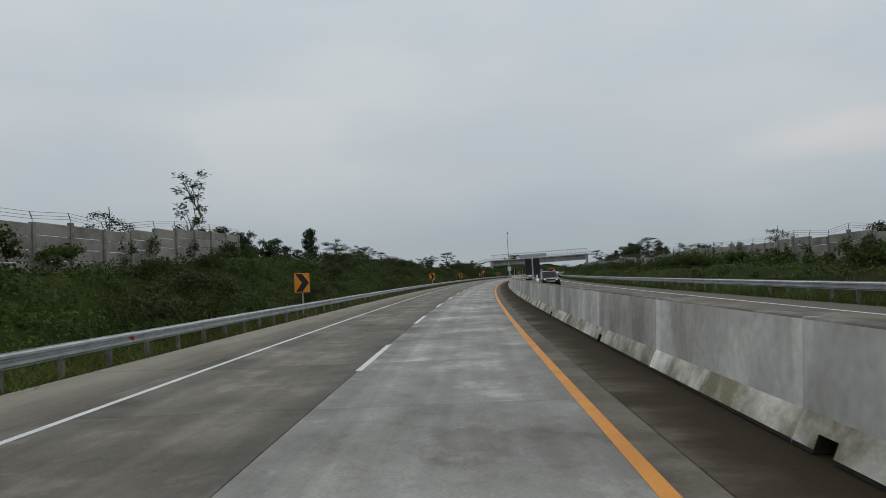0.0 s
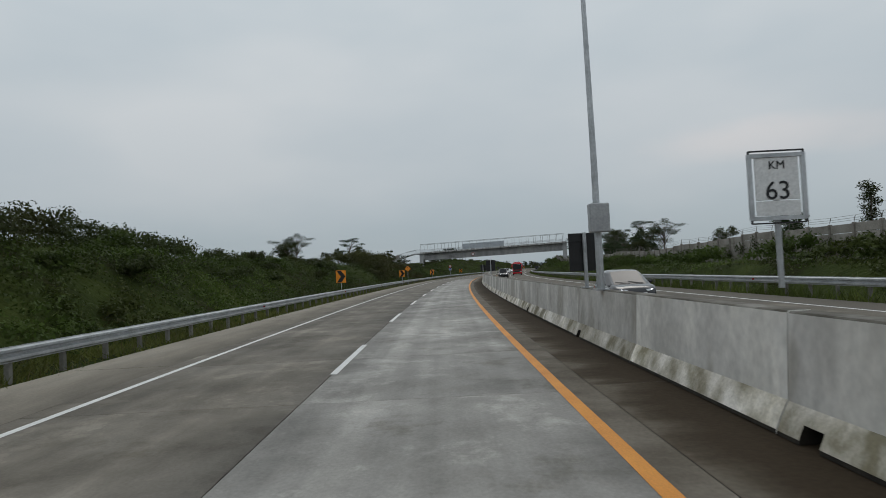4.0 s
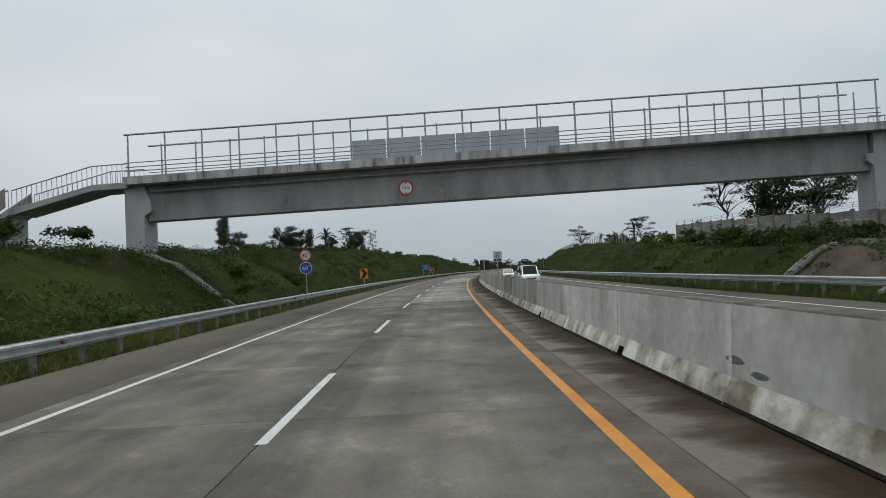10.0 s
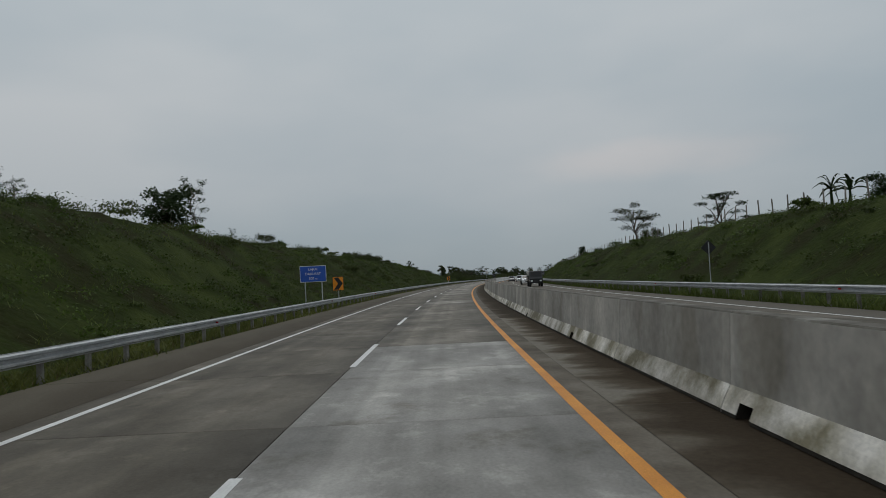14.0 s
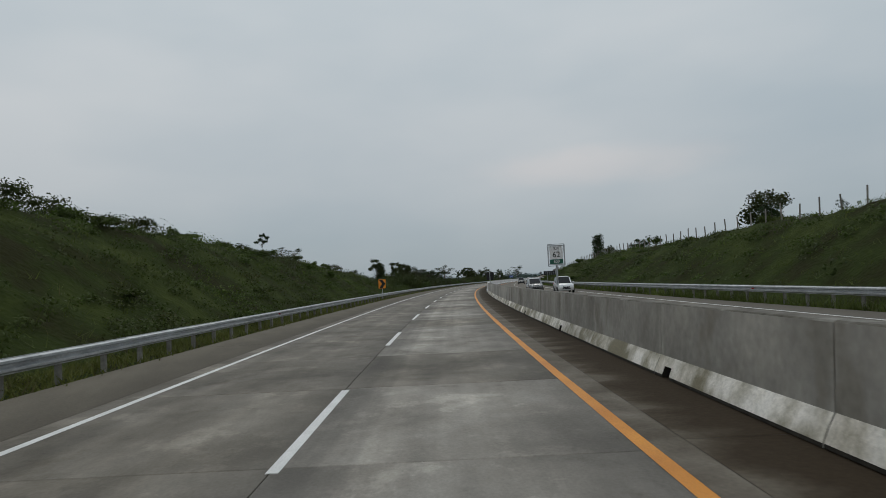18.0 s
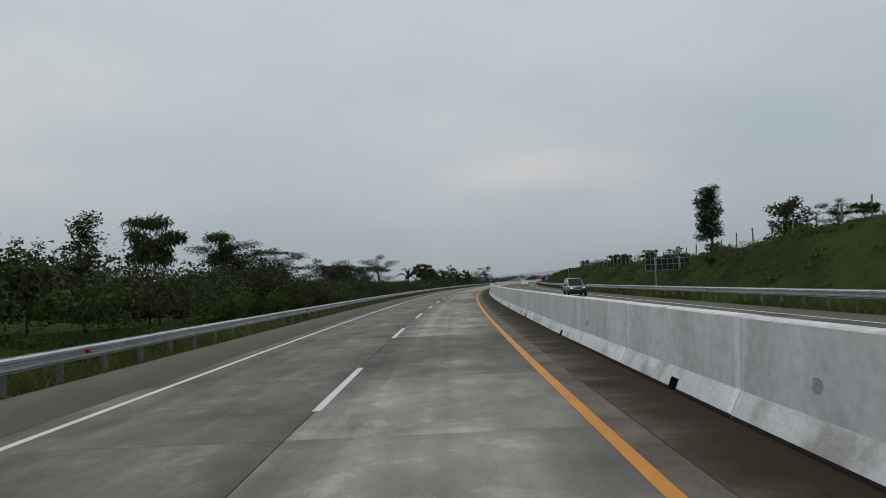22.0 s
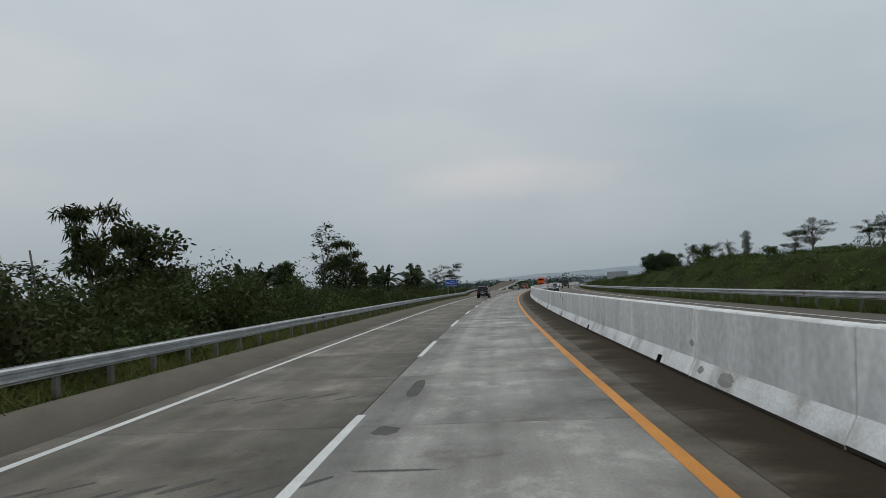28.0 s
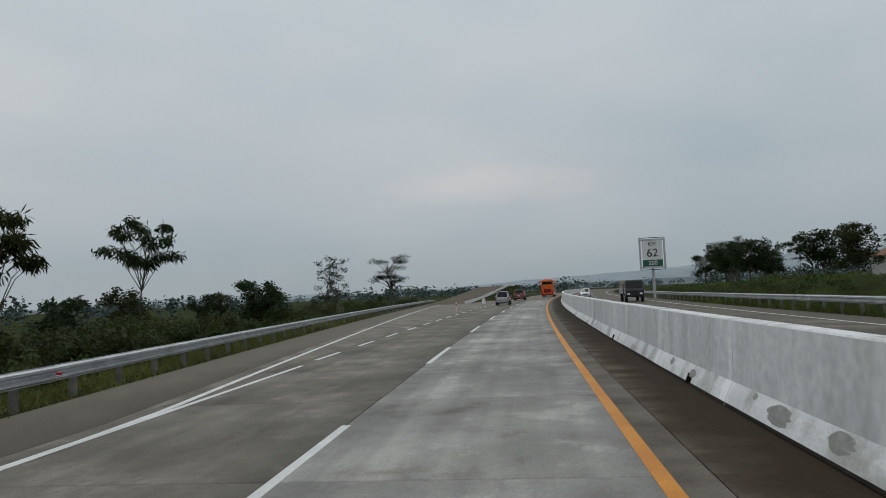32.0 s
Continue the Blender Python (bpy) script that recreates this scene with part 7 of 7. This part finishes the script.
car("people_carrier", "pale silver saloon behind the median boards", lane(272.6, 9.2), P_SILVER, **HATCH)
car("van", "white van with dark windscreen on the opposite carriageway", lane(327.0, 9.2), P_WHITE, **VAN)
car("hatchback", "white hatchback with a lit lamp on the opposite carriageway", lane(359.7, 9.3), P_WHITE, **HATCH)
car("off_roader", "white off-roader with roof rails on the opposite carriageway", lane(500.5, 12.8), P_WHITE, **dict(SUV, L=4.4, W=1.75, H=1.7), rack=True)
car("people_carrier", "white people carrier with black lower grille", lane(557.8, 12.8), P_WHITE, **MPV, lit=False)
car("people_carrier", "steel grey people carrier with roof rails", lane(566.4, 10.6), P_STEEL, **dict(MPV, H=1.6, front=0.95), rack=True, lit=False)
car("people_carrier", "dark grey people carrier with lit lamps beside the far guardrail", lane(665.2, 12.8), P_GREY, **MPV)
car("hatchback", "white hatchback with dark grille beside the far guardrail", lane(774.5, 12.8), P_WHITE, **dict(HATCH, H=1.55, belt=0.95), lit=False)
car("off_roader", "dark blue compact off-roader with round lit lamps", lane(891.9, 9.2), P_BLUE, **dict(SUV, L=3.8, W=1.7, H=1.6, front=1.0, belt=1.02, hood=1.0, nose=0.9))
car("hatchback", "small white car far along the opposite carriageway", lane(1010, 9.2), P_WHITE, **HATCH)


def bus(label, m, paint_mat, L, W, H, rear_view, second):
    t = thing("bus", label, "bus", m, "vehicles on the motorway")
    w, h2 = W / 2, L / 2
    def rect(k, z0, z1, c=0.16):
        x = w * k
        return [(x - 0.05, z0), (x, z0 + 0.1), (x, z1 - c), (x - c * 0.5, z1 - c * 0.3), (x - c * 1.5, z1), (-x + c * 1.5, z1), (-x + c * 0.5, z1 - c * 0.3), (-x, z1 - c), (-x, z0 + 0.1), (-x + 0.05, z0)]
    st = [(-h2, 0.94, 0.5, H - 0.25), (-h2 + 0.12, 1.0, 0.36, H - 0.05), (-h2 + 0.5, 1.0, 0.34, H), (h2 - 0.8, 1.0, 0.34, H), (h2 - 0.3, 1.0, 0.34, H - 0.08), (h2 - 0.05, 0.97, 0.36, H - 0.55), (h2, 0.92, 0.5, H * 0.42)]
    part("body", mesh("body", ring_loft([[(x, y, z) for x, z in rect(k, a, b)] for y, k, a, b in st]), paint_mat, smooth=False, bevel=0.02), t)
    for sgn in (-1, 1):
        n = max(3, int(L / 1.5))
        y0, y1 = -h2 + 0.5, h2 - 1.1
        for i in range(n):
            a = y0 + (y1 - y0) * i / n
            part("side_window", mesh("side_window", box(sgn * (w + 0.004), a + (y1 - y0) / n / 2, H * 0.68, 0.02, (y1 - y0) / n - 0.06, H * 0.25), M_GLASS, 0.005), t)
        part("side_stripe", mesh("side_stripe", box(sgn * (w + 0.006), -h2 * 0.2, H * 0.4, 0.012, L * 0.55, 0.16), second), t, "darker side stripe")
        part("mirror", mesh("mirror", both(tube([(sgn * (w - 0.05), h2 - 0.3, H - 0.35), (sgn * (w + 0.16), h2 + 0.1, H - 0.4), (sgn * (w + 0.2), h2 + 0.15, H - 0.7)], 0.035, 6), box(sgn * (w + 0.2), h2 + 0.15, H - 0.85, 0.18, 0.1, 0.4)), paint_mat, 0.01), t, "hanging mirror arm")
        part("headlight", mesh("headlight", box(sgn * w * 0.68, h2 - 0.02, 0.85, 0.42, 0.12, 0.16), M_LAMP, 0.04), t)
        part("tail_light", mesh("tail_light", box(sgn * w * 0.85, -h2 - 0.01, 1.0, 0.16, 0.08, 0.5), M_TAIL, 0.02), t)
        part("tail_light", mesh("tail_light", box(sgn * w * 0.5, -h2 + 0.0, H * 0.52, 0.3, 0.08, 0.14), M_TAIL, 0.02), t)
    part("windscreen", mesh("windscreen", ring_loft([[(-w * 0.9, h2 - 0.06, H * 0.43), (w * 0.9, h2 - 0.06, H * 0.43), (w * 0.84, h2 + 0.03, H * 0.43), (-w * 0.84, h2 + 0.03, H * 0.43)],
                                                     [(-w * 0.94, h2 - 0.2, H * 0.84), (w * 0.94, h2 - 0.2, H * 0.84), (w * 0.86, h2 - 0.02, H * 0.84), (-w * 0.86, h2 - 0.02, H * 0.84)],
                                                     [(-w * 0.9, h2 - 0.3, H * 0.91), (w * 0.9, h2 - 0.3, H * 0.91), (w * 0.8, h2 - 0.14, H * 0.91), (-w * 0.8, h2 - 0.14, H * 0.91)]]), M_GLASS), t)
    part("front_mask", mesh("front_mask", prism([(-w * 0.8, H * 0.26), (w * 0.8, H * 0.26), (w * 0.9, H * 0.36), (w * 0.5, H * 0.33), (-w * 0.5, H * 0.33), (-w * 0.9, H * 0.36)], "y", h2 - 0.05, h2 + 0.035), M_PLASTIC, 0.01), t, "black lower front mask")
    part("front_bumper", mesh("front_bumper", box(0, h2 - 0.06, 0.52, W * 0.95, 0.26, 0.3), paint_mat, 0.06, True, 2), t)
    for sgn in (-1, 1):
        part("wiper", mesh("wiper", tube([(sgn * 0.15, h2 + 0.03, H * 0.43), (sgn * 0.8, h2 + 0.03, H * 0.52)], 0.016, 5), M_PLASTIC), t)
    part("destination_board", mesh("destination_board", box(-0.1, h2 - 0.03, H * 0.82, W * 0.5, 0.02, 0.14), M_LAMP), t, "pale destination strip")
    part("grille", mesh("grille", box(0, h2 - 0.02, H * 0.36, W * 0.7, 0.1, 0.22), M_PLASTIC, 0.02), t)
    part("front_plate", mesh("front_plate", box(0, h2 + 0.08, 0.5, 0.42, 0.02, 0.12), M_YELLOW), t)
    part("rear_window", mesh("rear_window", box(0, -h2 + 0.02, H * 0.8, W * 0.8, 0.1, H * 0.16), M_GLASS, 0.03), t)
    part("engine_cover", mesh("engine_cover", box(0, -h2 - 0.005, H * 0.36, W * 0.62, 0.06, H * 0.2), second, 0.02), t, "darker louvred engine cover")
    part("rear_bumper", mesh("rear_bumper", box(0, -h2 - 0.02, 0.55, W * 0.94, 0.14, 0.28), second, 0.03), t)
    part("roof_unit", mesh("roof_unit", box(0, -0.4, H + 0.08, W * 0.7, L * 0.28, 0.2), paint_mat, 0.06), t, "air-conditioning box on the roof")
    add_wheels(t, "truck", (-(w - 0.16), w - 0.16), (-h2 + L * 0.24, h2 - L * 0.2))


P_DARKRED = paint("dark_red_trim", (0.16, 0.012, 0.014))
bus("red coach with dark windscreen on the opposite carriageway", lane(275.8, 12.8), P_RED, 7.6, 2.3, 3.05, False, P_DARKRED)
bus("orange coach seen from behind far ahead", lane(1042, 1.9, True), P_ORANGE, 12.0, 2.5, 3.7, True, P_DARKRED)


def truck(label, m, load):
    t = thing("truck", label, "truck", m, "vehicles on the motorway")
    st = [(1.35, 0.9, 0.55, 2.15), (1.45, 0.95, 0.5, 2.25), (2.5, 0.95, 0.5, 2.25), (2.9, 0.93, 0.5, 1.4), (2.98, 0.88, 0.55, 1.2)]
    part("cab", mesh("cab", ring_loft([[(x, y, z) for x, z in section(k, a, b)] for y, k, a, b in st]), P_GREY, smooth=False, bevel=0.015), t)
    part("windscreen", mesh("windscreen", ring_loft([[(-0.8, 2.87, 1.45), (0.8, 2.87, 1.45), (0.8, 2.93, 1.45), (-0.8, 2.93, 1.45)], [(-0.76, 2.53, 2.12), (0.76, 2.53, 2.12), (0.76, 2.6, 2.12), (-0.76, 2.6, 2.12)]]), M_GLASS), t)
    for sgn in (-1, 1):
        part("side_window", mesh("side_window", box(sgn * 0.95, 2.1, 1.75, 0.02, 0.7, 0.5), M_GLASS), t)
        part("side_board", mesh("side_board", box(sgn * 0.98, -0.9, 1.25, 0.05, 4.2, 0.75), P_GREY, 0.01), t, "dark side board")
        part("headlight", mesh("headlight", box(sgn * 0.62, 2.99, 0.85, 0.3, 0.06, 0.18), M_LAMP, 0.02), t)
        part("mirror", mesh("mirror", box(sgn * 1.12, 2.6, 1.7, 0.08, 0.1, 0.35), M_PLASTIC, 0.02), t)
    part("chassis", mesh("chassis", box(0, 0, 0.72, 0.8, 5.6, 0.22), M_PLASTIC), t)
    part("bed", mesh("bed", box(0, -0.9, 0.9, 1.95, 4.2, 0.1), M_PLASTIC), t)
    part("tailboard", mesh("tailboard", box(0, -3.0, 1.25, 1.95, 0.05, 0.75), P_GREY, 0.01), t)
    for i in range(4):
        for k in range(3):
            part("load_bale", mesh("load_bale", box(0, -2.45 + 1.03 * i, 1.15 + 0.45 * k + 0.02, 1.84, 0.98, 0.43), load, 0.04), t, "pale wrapped bale")
    add_wheels(t, "truck", (-0.82, 0.82), (-2.0, 2.2))


truck("dark truck loaded with pale wrapped bales", lane(475.4, 12.7), M_BALE)
truck("small dark truck far along the opposite carriageway", lane(968, 12.7), M_FENCE)
